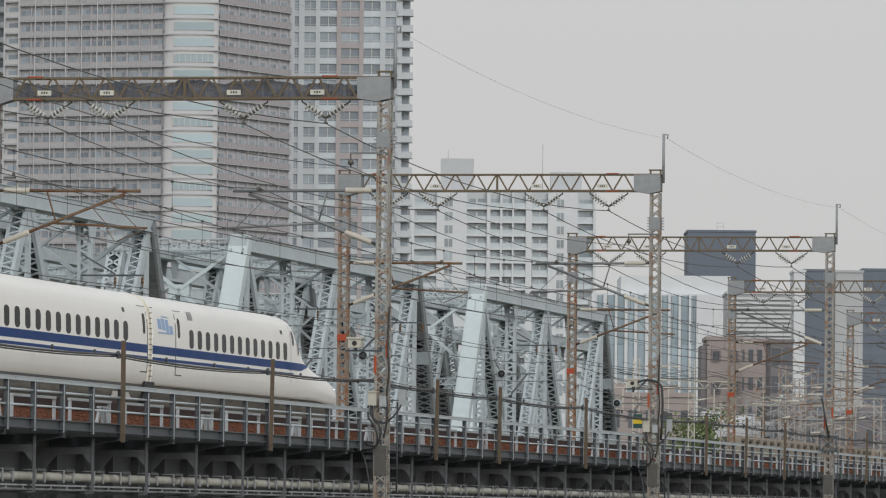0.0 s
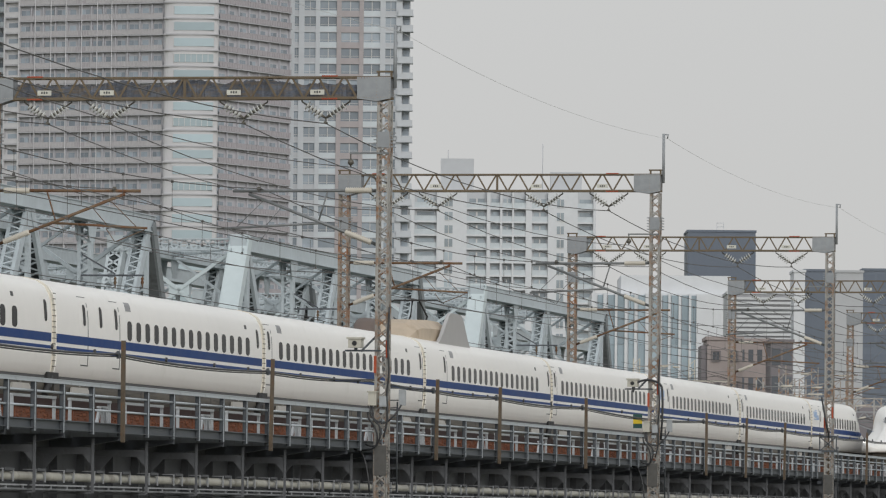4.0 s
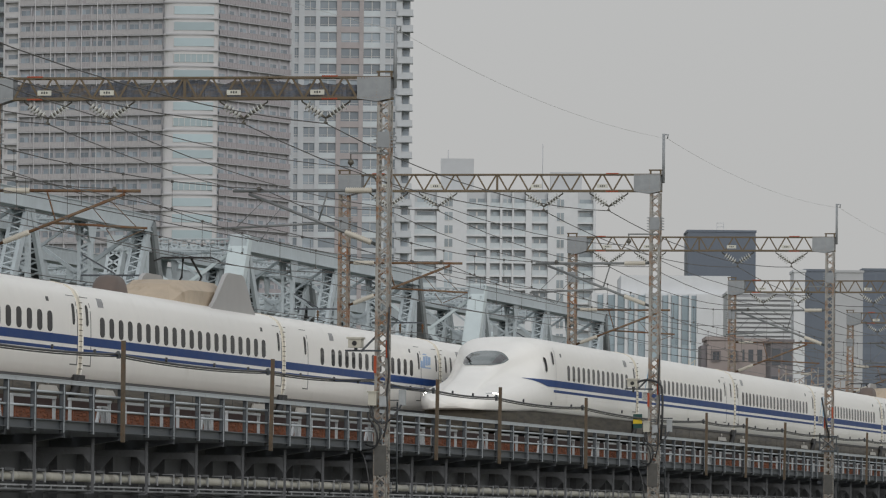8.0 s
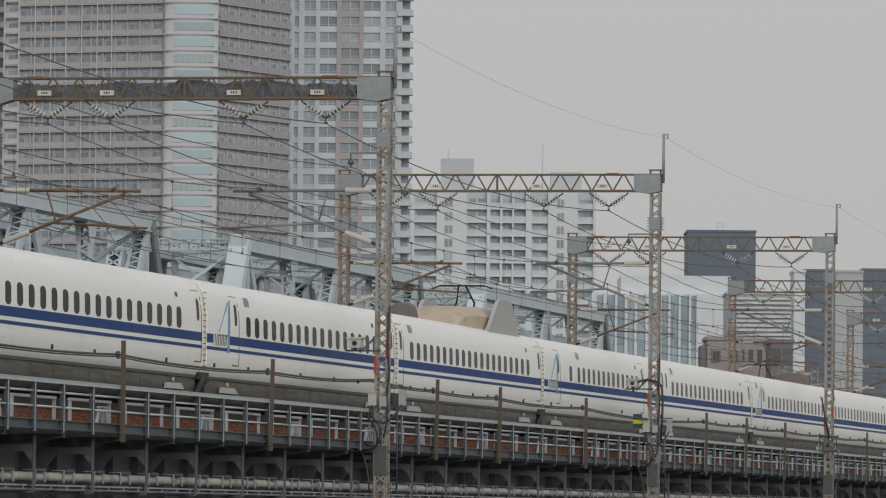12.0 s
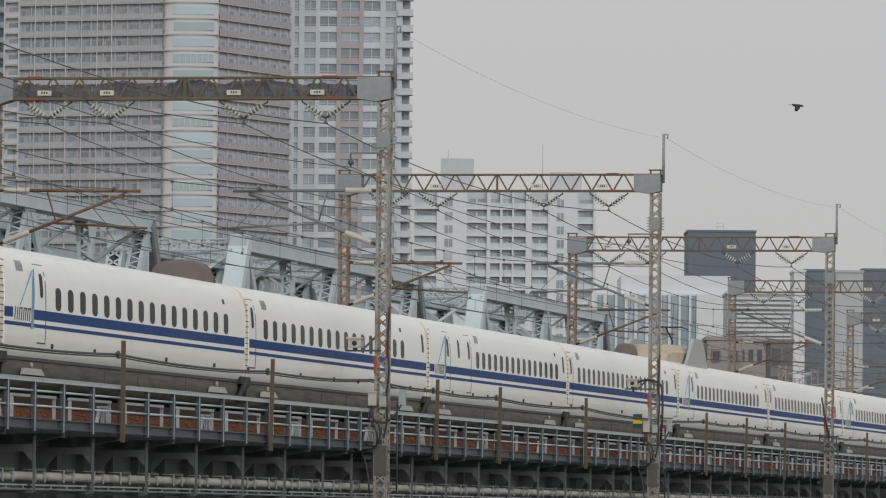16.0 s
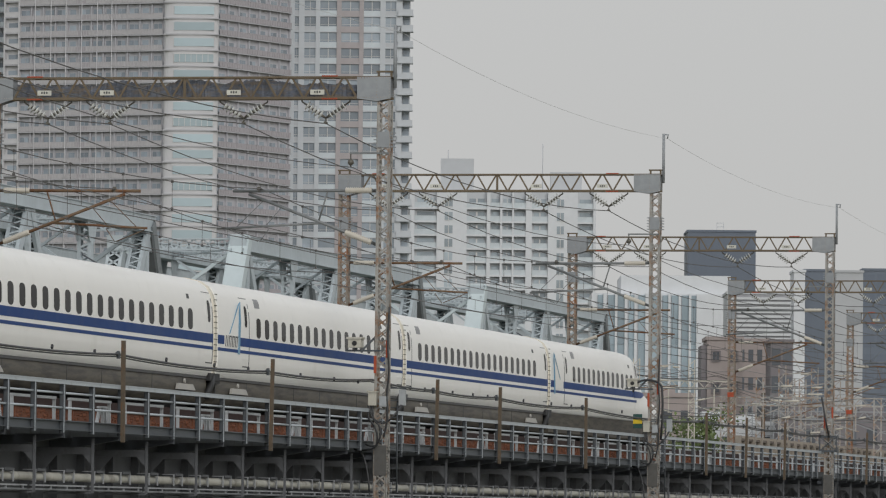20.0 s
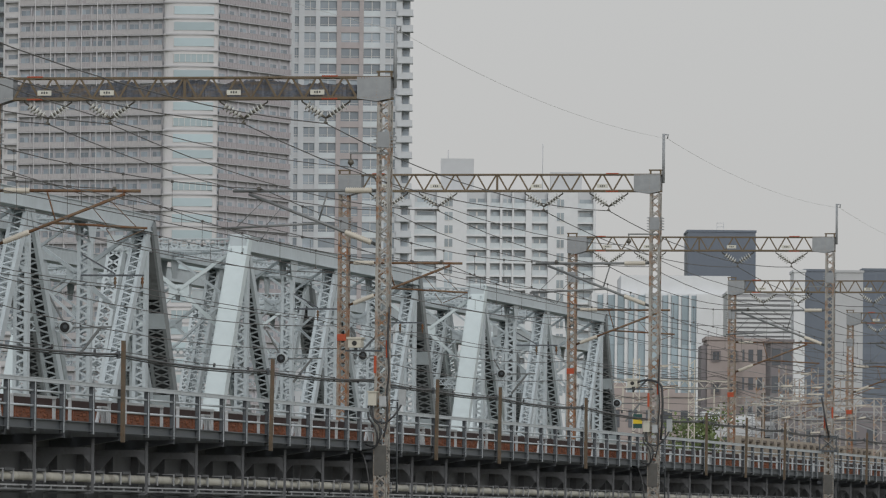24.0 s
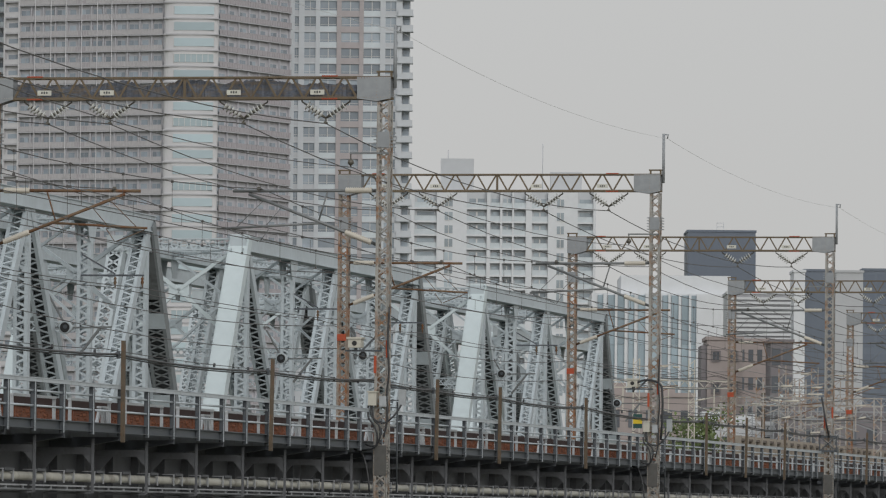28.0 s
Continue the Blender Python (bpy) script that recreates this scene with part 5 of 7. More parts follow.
def fit_side(car, k, ys, doors, slots, displays, lamps):
    """Windows, doors and panels of the flank that faces out."""
    for y in ys:
        part("window", k["window"], None, car, m=Matrix.Translation((0, y, 2.37)))
    for y in doors:
        m = Matrix.Translation((0, y, 0))
        part("door", k["door"], None, car, m=m)
        part("door_seam", k["seam"], None, car, m=m)
        part("door_window", k["door_window"], None, car, m=m)
    for y in slots:
        part("slot_window", k["door_window"], None, car, m=Matrix.Translation((0, y, 0)))
    for y in displays:
        part("display", k["display"], None, car, m=Matrix.Translation((0, y, 0)))
    for y in lamps:
        part("side_lamp", k["lamp_panel"], None, car, m=Matrix.Translation((0, y, 0)))


def train(name, label, k, side, logo):
    """A sixteen-car set: its tip at the origin, the cars behind it along +y. side = 1 shows the +x flank, -1 the other."""
    t = thing(name, label, "train", group="trains")

    def place(y, L):
        # a car's own space has its near flank at +x
        return Matrix.Translation((0, y, 0)) if side > 0 else Matrix.Translation((0, y + L, 0)) @ Matrix.Rotation(math.pi, 4, "Z")

    def fittings(car, y, L):
        for nm, key in (("underframe", "under"), ("running_gear", "gear"), ("panel_seams", "seams"), ("wide_stripe", "stripe"), ("thin_stripe", "thin")):
            part(nm, k[key], None, car)
        for yy in (2.4, 4.9, 20.1, 22.6):
            part("wheelset", k["wheels"], None, car, m=Matrix.Translation((0, yy, 0)))
        for yy in (3.0, 21.9):
            part("bogie_cover", k["axlebox"], None, car, "pale dusty bogie cover", m=Matrix.Translation((0, yy, 0)))

    for c in range(14):
        y = 27.35 + 25 * c
        number = 15 - c if side > 0 else c + 2
        car = part("car", k["car"], None, t, m=place(y, 25.0))
        fittings(car, y, 25)
        first, pitch, count, doors, slots = CARS[number]
        ws = [first + pitch * i for i in range(count)]
        fit_side(car, k, ws + ([5.55] if number == 11 else []), doors, slots, [1.75 if number == 9 else first], [ws[-1] - 0.1])
        if logo == "fin" and number % 2:
            part("emblem_panel", k["finpanel"], None, car)
            part("fin_emblem", k["fin"], None, car)
            part("emblem_marks", k["finmarks"], None, car)
        if logo == "script" and number in (3, 11):
            part("logo_patch", k["script"], None, car, m=Matrix.Translation((0, 22.4 if number == 11 else 1.75, 0)))
    for e in (0, 1):
        head = (e == 0)
        leading = (side > 0) == head       # the end car with its door beside the joint
        tail, L = ("_a", 27.3) if leading else ("_b", 28.0)
        m = Matrix.Translation((0, 27.05 - L, 0)) if head else Matrix.Translation((0, 404.7 - 27.05 + L, 0)) @ Matrix.Rotation(math.pi, 4, "Z")
        ec = part("end_car", k["endcar" + tail], None, t, m=m)
        for nm, key in (("windscreen", "windscreen"), ("windscreen_pillar", "pillar0"), ("windscreen_pillar", "pillar1"), ("wiper", "wiper"), ("headlamp_lens", "lens0"), ("headlamp_lens", "lens1"), ("wide_stripe", "endstripe" + tail), ("thin_stripe", "endthin" + tail), ("underframe", "endunder" + tail)):
            part(nm, k[key], None, ec)
        part("running_gear", k["gear"], None, ec, m=Matrix.Translation((0, 2.2, 0)))
        if head:
            for key in ("lamp0", "lamp1", "small0", "small1"):
                part("headlamp_lamp", k[key], None, ec)
        for yy in (4.6, 7.1, 22.4, 24.9):
            part("wheelset", k["wheels"], None, ec, m=Matrix.Translation((0, yy, 0)))
        near = (side > 0) == head          # is the flank that faces out the +x one of this car?
        turn = Matrix.Identity(4) if near else Matrix.Scale(-1, 4, (1, 0, 0))
        dy = L + 0.3 - (0.8 if leading else 3.45)
        first = L + 0.3 - (2.5 if leading else 4.95)
        for i in range(13):
            part("window", k["window"], None, ec, m=turn @ Matrix.Translation((0, first - 1.035 * i, 2.37)))
        for nm, key, y in (("door", "door", dy), ("door_seam", "seam", dy), ("door_window", "door_window", dy), ("display", "display", first), ("side_lamp", "lamp_panel", 11.3), ("cab_door_window", "cabdoor", 0), ("cab_door_window", "cabside", 0), ("cab_door_seam", "cabseam", 0)):
            part(nm, k[key], None, ec, m=turn @ Matrix.Translation((0, y, 0)))
        if logo == "script" and head:
            part("logo_patch", k["script"], None, ec, m=turn @ Matrix.Translation((0, L - 1.45, 0)))
        if logo == "fin" and not head:
            part("emblem_panel", k["finpanel"], None, ec, m=turn @ Matrix.Translation((0, L - 3.45, 0)) )
            part("fin_emblem", k["fin"], None, ec, m=turn @ Matrix.Translation((0, L - 3.45, 0)))
    for j in range(15):
        y = 27.35 + 25 * j
        hd = part("gangway_bellows", k["bellows"], None, t, m=place(y, 0))
        part("gangway_hood", k["hood"], None, hd, "cream gangway hood")
        part("hood_ribs", k["hoodribs"], None, hd)
        part("coupler", k["coupler"], None, hd)
    # roof equipment, given in the direction of the picture's depth
    d = 1 if side > 0 else -1
    for j, kind in ((4, "in"), (10, "out"), (7, "dome")):
        y = 27.35 + 25 * j
        if kind == "dome":
            turn = Matrix.Translation((0, y, 0)) @ (Matrix.Identity(4) if d > 0 else Matrix.Rotation(math.pi, 4, "Z"))
            part("cable_cover", k["dome" + str(side)], None, t, "rounded roof cover over the cable joint", m=turn)
            part("cable_boot", k["dome_end"], None, t, "brown rubber cable boot", m=turn)
            continue
        o = 0.0 if (kind == "out") == (side > 0) else -12.6   # in world depth from the joint
        for nm, key, yy, xx in (("cable_cover", "cap", o - (0.35 if o == 0 else 1.7), -0.48), ("insulator_cover", "cover", o + 1.2, 0.0), ("pantograph", "pantograph", o + 6.4, 0.0), ("noise_screen", "screen", o + 4.3, 1.30), ("noise_screen", "screen", o + 4.3, -1.18)):
            w = Matrix.Translation((xx, yy, 0))
            if side < 0:
                w = Matrix.Rotation(math.pi, 4, "Z") @ w
            part(nm, k[key], None, t, m=Matrix.Translation((0, y, 0)) @ w)
    return t


kit = make_meshes()
end_car_meshes(kit, "_a", 27.3)
end_car_meshes(kit, "_b", 28.0)
train_near = train("bullet_train", "white bullet train with blue stripes approaching on the near track", kit, 1, "fin")
train_far = train("bullet_train", "white bullet train with blue stripes receding on the far track", kit, -1, "script")

# ---------------------------------------------------------------- buildings
RIGHT = Vector((math.cos(radians(YAW)), math.sin(radians(YAW)), 0))
AWAY = Vector((-math.sin(radians(YAW)), math.cos(radians(YAW)), 0))


def site(u, d, turn=0.0):
    """A place d metres away and u to the right of the line of sight, facing back along it."""
    p = RIGHT * u + AWAY * d
    return pose(p.x, p.y, GROUND, 0, 0, YAW + turn)


# far facade and glass colours are lifted, with the haze put into them
M_TOWERA = mat("beige_tile_cladding", (0.435, 0.435, 0.455), 0.7, 0, 0.08, 0.8, 0.06, 0, (0.38, 0.35, 0.33), 0.3)
M_TOWERAR = mat("grey_mauve_tile_cladding", (0.47, 0.465, 0.49), 0.7, 0, 0.08, 0.8, 0.06)
M_TOWERPALE = mat("pale_precast_panel", (0.545, 0.54, 0.545), 0.65, 0, 0.06, 0.8, 0.06)
M_SLAB = mat("grey_slab_edge", (0.42, 0.42, 0.435), 0.7, 0, 0.08, 0.8, 0.1)
M_BALG = mat("balcony_rail_infill", (0.45, 0.435, 0.44), 0.5, 0, 0.1, 2.0, 0.2)
M_BALGLASS = mat("pale_balcony_glass", (0.56, 0.61, 0.63), 0.3, 0, 0.08, 0.8, 0.1)
M_WIN = mat("apartment_window_glass", (0.31, 0.355, 0.395), 0.25, 0, 0.25, 0.4, 0.1, isle=0.3)
M_WINPALE = mat("pale_bay_window_glass", (0.43, 0.52, 0.55), 0.2, 0, 0.08, 0.3, 0.1, isle=0.15)
M_WINDEEP = mat("blue_grey_window_glass", (0.36, 0.41, 0.44), 0.25, 0, 0.2, 0.4, 0.1, isle=0.3)
M_FRAME = mat("pale_window_frame", (0.62, 0.61, 0.59), 0.5, 0, 0.05)
M_BROWN = mat("red_brown_tile", (0.41, 0.375, 0.375), 0.7, 0, 0.1, 1.0, 0.08)
M_BALBROWN = mat("brown_balcony_front", (0.385, 0.36, 0.375), 0.6, 0, 0.1, 2.0, 0.2)
M_WHITEB = mat("white_concrete_facade", (0.64, 0.655, 0.67), 0.7, 0, 0.06, 0.8, 0.05, 0, (0.58, 0.58, 0.56), 0.3)
M_GREYB = mat("pale_grey_facade", (0.50, 0.515, 0.53), 0.7, 0, 0.05, 0.8, 0.05)
M_BLUEG = mat("blue_grey_metal_cladding", (0.115, 0.138, 0.175), 0.45, 0.1, 0.06, 0.6, 0.05)
M_SLABBLUE = mat("slate_blue_curtain_wall", (0.12, 0.145, 0.182), 0.35, 0, 0.1, 0.3, 0.05)
M_PALESLAB = mat("pale_metal_cladding", (0.42, 0.43, 0.44), 0.6, 0, 0.06, 0.8, 0.05)
M_TEAL = mat("pale_teal_glass", (0.31, 0.38, 0.42), 0.2, 0, 0.15, 0.3, 0.1, isle=0.15)
M_LOUVRE = mat("grey_louvre_metal", (0.53, 0.545, 0.555), 0.5, 0.1, 0.08, 1.5, 0.2)
M_DARKGAP = mat("shaded_recess", (0.30, 0.30, 0.31), 0.8, 0, 0.1)
M_BROWNDK = mat("dark_brown_tile", (0.185, 0.17, 0.178), 0.7, 0, 0.12, 1.0, 0.1)
M_SLATE = mat("dark_slate_glass", (0.085, 0.095, 0.11), 0.35, 0, 0.15, 0.6, 0.1, isle=0.3)
M_TB = mat("grey_precast_pier", (0.53, 0.555, 0.575), 0.7, 0, 0.06, 0.8, 0.06)
M_BRICKPINK = mat("faded_red_brick", (0.33, 0.285, 0.27), 0.8, 0, 0.1, 2.0, 0.2)


def wing(b, p0, p1, z0, nfl, pitch, nb, wallm, railm, slabm, shown, colm=None, depth=10.0, recess=1.5, win=(0.62, 1.9), parapet=1.05, fins=True, top=1.2, paired=True):
    """One balconied face of an apartment block from p0 to p1 (plan), with nb bays and nfl floors. shown: floors whose windows are objects of their own."""
    p0, p1 = Vector((*p0, 0)), Vector((*p1, 0))
    d = (p1 - p0).normalized()
    n = Vector((-d.y, d.x, 0))             # into the building
    L = (p1 - p0).length
    H = nfl * pitch
    face = Matrix.Translation((p0.x, p0.y, z0)) @ Matrix(((d.x, n.x, 0, 0), (d.y, n.y, 0, 0), (0, 0, 1, 0), (0, 0, 0, 1)))
    bm = BM()
    quad_box(bm, 0, L, recess, depth, 0, H + top)
    part("wall", bm, wallm, b, m=face)
    bm = BM()
    quad_box(bm, 0, L, -0.05, recess - 0.004, -0.11, 0.11)
    slab = to_mesh("balcony_slab", bm, slabm)
    bm = BM()
    quad_box(bm, 0.1, L - 0.1, 0.0, 0.08, 0.15, parapet)
    quad_box(bm, 0.05, L - 0.05, -0.04, 0.12, parapet, parapet + 0.09)
    if fins == "pillar":
        for k in range(nb * 4 + 1):
            quad_box(bm, k * L / (nb * 4 + 1), k * L / (nb * 4 + 1) + 0.12, -0.06, -0.002, 0.1, parapet)
    rail = to_mesh("balcony_rail", bm, railm)
    for f in range(nfl + 1):
        part("balcony_slab", slab, None, b, m=face @ Matrix.Translation((0, 0, f * pitch)))
        if f < nfl:
            part("balcony_rail", rail, None, b, m=face @ Matrix.Translation((0, 0, f * pitch)))
    w = L / nb
    if fins == "pillar":
        bm = BM()
        quad_box(bm, -0.16, 0.16, recess * 0.45, recess - 0.008, 0, H + top * 0.5)
        pil = to_mesh("pillar", bm, colm or wallm)
        for k in range(nb + 1):
            part("pillar", pil, None, b, m=face @ Matrix.Translation((k * w, 0, 0)))
        bm = BM()
        quad_box(bm, 0, w * 0.8, -0.03, -0.004, 0.1, parapet - 0.05)
        screen = to_mesh("solid_rail_panel", bm, M_BALBROWN)
        for f in range(*shown):
            part("solid_rail_panel", screen, None, b, m=face @ Matrix.Translation(((nb // 2 - 1.2 + (f % 3) * 0.2) * w, 0, f * pitch)))
    elif fins:
        bm = BM()
        quad_box(bm, -0.13, 0.13, -0.08, recess - 0.008, 0, H + top * 0.5)
        fin = to_mesh("column", bm, colm or wallm)
        for k in range(nb + 1):
            part("column", fin, None, b, m=face @ Matrix.Translation((k * w, 0, 0)))
    # panes: one broad pane a bay, two, or both in turn with uneven widths
    def pane_mesh(ww):
        bm = BM()
        quad_box(bm, -ww / 2, ww / 2, -0.05, 0.05, 0.2, 0.2 + win[1])
        return to_mesh("window", bm, M_WIN)

    rest = BM()
    random.seed(nb * 7 + nfl)
    if paired == "mixed":
        plan = []
        for k in range(nb):
            a = random.uniform(0.30, 0.36)
            plan += [(k, 0.28, a * w), (k, 0.28 + a + 0.03, a * 0.95 * w)] if k % 3 != 1 else [(k, 0.42, random.uniform(0.42, 0.52) * w)]
    elif paired:
        plan = [(k, 0.5 + c, w * win[0] / 2) for k in range(nb) for c in (-0.24, 0.24)]
    else:
        plan = [(k, 0.5, w * win[0]) for k in range(nb)]
    for i, (k, c, ww) in enumerate(plan):
        pane = pane_mesh(ww)
        for f in range(nfl):
            x = (k + c) * w
            if shown[0] <= f < shown[1] and (paired is True and (i + f * 3) % 4 or not paired or paired == "mixed" and (i + f) % 3):
                part("window", pane, None, b, m=face @ Matrix.Translation((x, recess, f * pitch)))
            else:
                quad_box(rest, x - ww / 2, x + ww / 2, recess - 0.06, recess + 0.05, f * pitch + 0.2, f * pitch + 0.2 + win[1])
    tagged(part("glazing", rest, M_WIN, b, m=face), "window panes of the other floors", kind="stuff")
    return face, L, H


def cap(b, x0, x1, y0, y1, z0, z1, m, name="roof"):
    bm = BM()
    quad_box(bm, x0, x1, y0, y1, z0, z1)
    return part(name, bm, m, b)


def tower_a():
    b = thing("apartment_tower", "tall beige apartment tower with balconies and a rounded pale bay", "apartment tower", site(0, 1200))
    P, N = 3.1, 45
    z0 = 96.7 + 7.0 - 0.35 - 33 * P
    sh = (18, 34)
    wing(b, (-83.4, 12.5), (-54.6, 1.2), z0, N, P, 12, M_TOWERA, M_BALG, M_SLAB, sh, depth=14, recess=0.8, fins="pillar", win=(0.62, 1.95), paired="mixed")
    wing(b, (-43.6, 1.2), (-30.2, 24.0), z0, N, P, 7, M_TOWERAR, M_BALBROWN, M_SLAB, sh, depth=12, recess=0.8, fins="pillar", colm=M_TOWERAR, win=(0.58, 1.75), paired="mixed")
    # rounded bay
    bm = BM()
    sec = []
    for k in range(13):
        a = math.pi * k / 12
        c = math.cos(a)
        sec.append((-49.1 - 5.3 * math.copysign(abs(c) ** 0.55, c), 1.6 - 1.7 * math.sin(a) ** 0.5))
    sec = sec + [(-43.8, 12), (-54.4, 12)]
    bot, topv = ([bm.verts.new((x, y, z)) for x, y in sec] for z in (z0, z0 + N * P + 2))
    for i in range(len(sec)):
        j = (i + 1) % len(sec)
        bm.faces.new((bot[i], bot[j], topv[j], topv[i]))
    bm.faces.new(topv)
    part("bay_wall", bm, M_TOWERPALE, b, "pale rounded bay")
    bm = BM()
    quad_box(bm, -3.3, 4.4, -0.05, 0.15, 0.8, 2.35)
    pane = to_mesh("bay_window", bm, M_WINPALE)
    bm = BM()
    for x in (-3.3, -2.2, -1.1, 0, 1.1, 2.2, 3.3, 4.4):
        quad_box(bm, x - 0.05, x + 0.05, -0.09, 0.1, 0.8, 2.4)
    quad_box(bm, -3.35, 4.45, -0.09, 0.1, 2.35, 2.45)
    mull = to_mesh("mullions", bm, M_FRAME)
    bm = BM()
    quad_box(bm, -5.35, 5.35, -0.35, 0.6, -0.13, 0.13)
    ledge = to_mesh("bay_ledge", bm, M_SLAB)
    random.seed(3)
    for f in range(N):
        z = z0 + f * P
        part("bay_window", pane, None, b, m=Matrix.Translation((-49.1, -0.12, z)))
        if f % 4 == 1:
            part("mullions", mull, None, b, m=Matrix.Translation((-49.1, -0.14, z)))
        part("bay_ledge", ledge, None, b, m=Matrix.Translation((-49.1, 0.1, z)))
    # drainage pipes up the wing
    face = Vector((-54.6 + 83.4, 1.2 - 12.5, 0)).normalized()
    for x in (3.6, 7.0, 10.2, 13.6, 16.9, 20.0):
        bm = BM()
        p = Vector((-83.4, 12.5, 0)) + face * x
        tube(bm, [(p.x, p.y - 0.2, z0), (p.x, p.y - 0.2, z0 + N * P)], 0.09, 6)
        part("downpipe", bm, M_TOWERPALE, b)
    # narrow pale side bay
    wing(b, (-86.2, 13.6), (-83.3, 12.4), z0 + 0.8, N - 2, P, 1, M_TOWERPALE, M_TOWERPALE, M_SLAB, sh, depth=8, recess=0.8, paired=False)
    cap(b, -82, -32, 16, 34, z0 + N * P + 1.2, z0 + N * P + 6, M_TOWERPALE)


tower_a()


def tower_side():
    b = thing("apartment_tower", "grey-blue apartment tower partly hidden by the beige tower", "apartment tower", site(-92.3, 1260))
    wing(b, (-8, 0), (6.5, 0), 0.5, 42, 3.1, 4, M_GREYB, M_BALGLASS, M_SLAB, (18, 34), depth=12)


tower_side()


def tower_b():
    b = thing("apartment_tower", "pale grey apartment tower with brown tile strips and glazed balconies", "apartment tower", site(0, 1250))
    P, N = 3.19, 46
    z0 = 101.3 + 7 - 33 * P + 0.2
    H = N * P
    sh = (18, 34)
    cap(b, -36, -8.6, 1.6, 22, 0, H + z0, M_GREYB, "wall")
    # window columns: left, right, recess kind
    cols = [(-30.3, -29.5, 0), (-28.35, -26.1, 0), (-25.2, -21.85, 1), (-20.9, -17.3, 2), (-16.4, -13.1, 1), (-12.0, -9.9, 0)]
    edge = -36.0
    for i, (x0, x1, kind) in enumerate(cols + [(-8.6, 0, 0)]):
        bm = BM()
        quad_box(bm, edge + 0.004, x0 - 0.004, -0.06, 1.59, 0, H + z0)
        part("pier_strip", bm, M_BROWN if i in (3, 4) else M_TB, b)
        edge = x1
    for x0, x1, kind in cols:
        w = x1 - x0
        bm = BM()
        quad_box(bm, 0, w, 0.28, 1.58, 0.8, 2.74)
        pane = to_mesh("window", bm, M_WIN)
        bm = BM()
        quad_box(bm, 0, w, 0.1, 1.57, -0.16, 0.8)
        rail = to_mesh("balcony_rail", bm, M_BALGLASS if kind == 1 else (M_BROWN if kind == 2 else M_GREYB))
        bm = BM()
        quad_box(bm, 0, w, 0.0, 1.55, -0.44, -0.164)
        slab = to_mesh("balcony_slab", bm, M_BROWN if kind == 2 else M_TB)
        bm = BM()
        quad_box(bm, w * 0.48, w * 0.52, 0.22, 0.275, 0.8, 2.74)
        quad_box(bm, w * 0.02, w * 0.98, 0.22, 0.275, 1.15, 1.22)
        bars = to_mesh("window_frame", bm, M_FRAME)
        for f in range(*sh):
            m = Matrix.Translation((x0, 0, z0 + f * P))
            part("window", pane, None, b, m=m)
            part("balcony_rail", rail, None, b, m=m)
            part("balcony_slab", slab, None, b, m=m)
            part("window_frame", bars, None, b, m=m)
        glass, band = BM(), BM()
        for f in list(range(0, sh[0])) + list(range(sh[1], N)):
            z = z0 + f * P
            quad_box(glass, x0, x1, 0.28, 1.58, z + 0.8, z + 2.74)
            quad_box(band, x0, x1, 0.1, 1.55, z - 0.44, z + 0.8)
        tagged(part("glazing", glass, M_WIN, b), "window panes of the other floors", kind="stuff")
        tagged(part("balcony_band", band, M_TB, b), "balcony fronts of the other floors", kind="stuff")
    # balconies at the corner, standing out against the sky
    bm = BM()
    quad_box(bm, -9.6, -6.4, -0.6, 2.6, -0.2, 0.2)
    slab = to_mesh("corner_slab", bm, M_TB)
    bm = BM()
    quad_box(bm, -9.5, -6.5, -0.5, -0.35, 0.2, 1.15)
    quad_box(bm, -6.6, -6.45, -0.35, 2.5, 0.2, 1.15)
    rail = to_mesh("corner_rail", bm, M_TB)
    bm = BM()
    quad_box(bm, -8.4, -7.2, 1.4, 1.6, 0.3, 2.6)
    pane = to_mesh("window", bm, M_WIN)
    cap(b, -8.59, -7.1, 1.61, 20, 0, H + z0, M_TB, "corner_wall")
    for f in range(12, 36):
        m = Matrix.Translation((0, 0, z0 + f * P))
        part("corner_slab", slab, None, b, m=m)
        part("corner_rail", rail, None, b, m=m)
        part("window", pane, None, b, m=m)
    cap(b, -30, -12, 4, 18, H + z0, H + z0 + 5, M_GREYB)


tower_b()


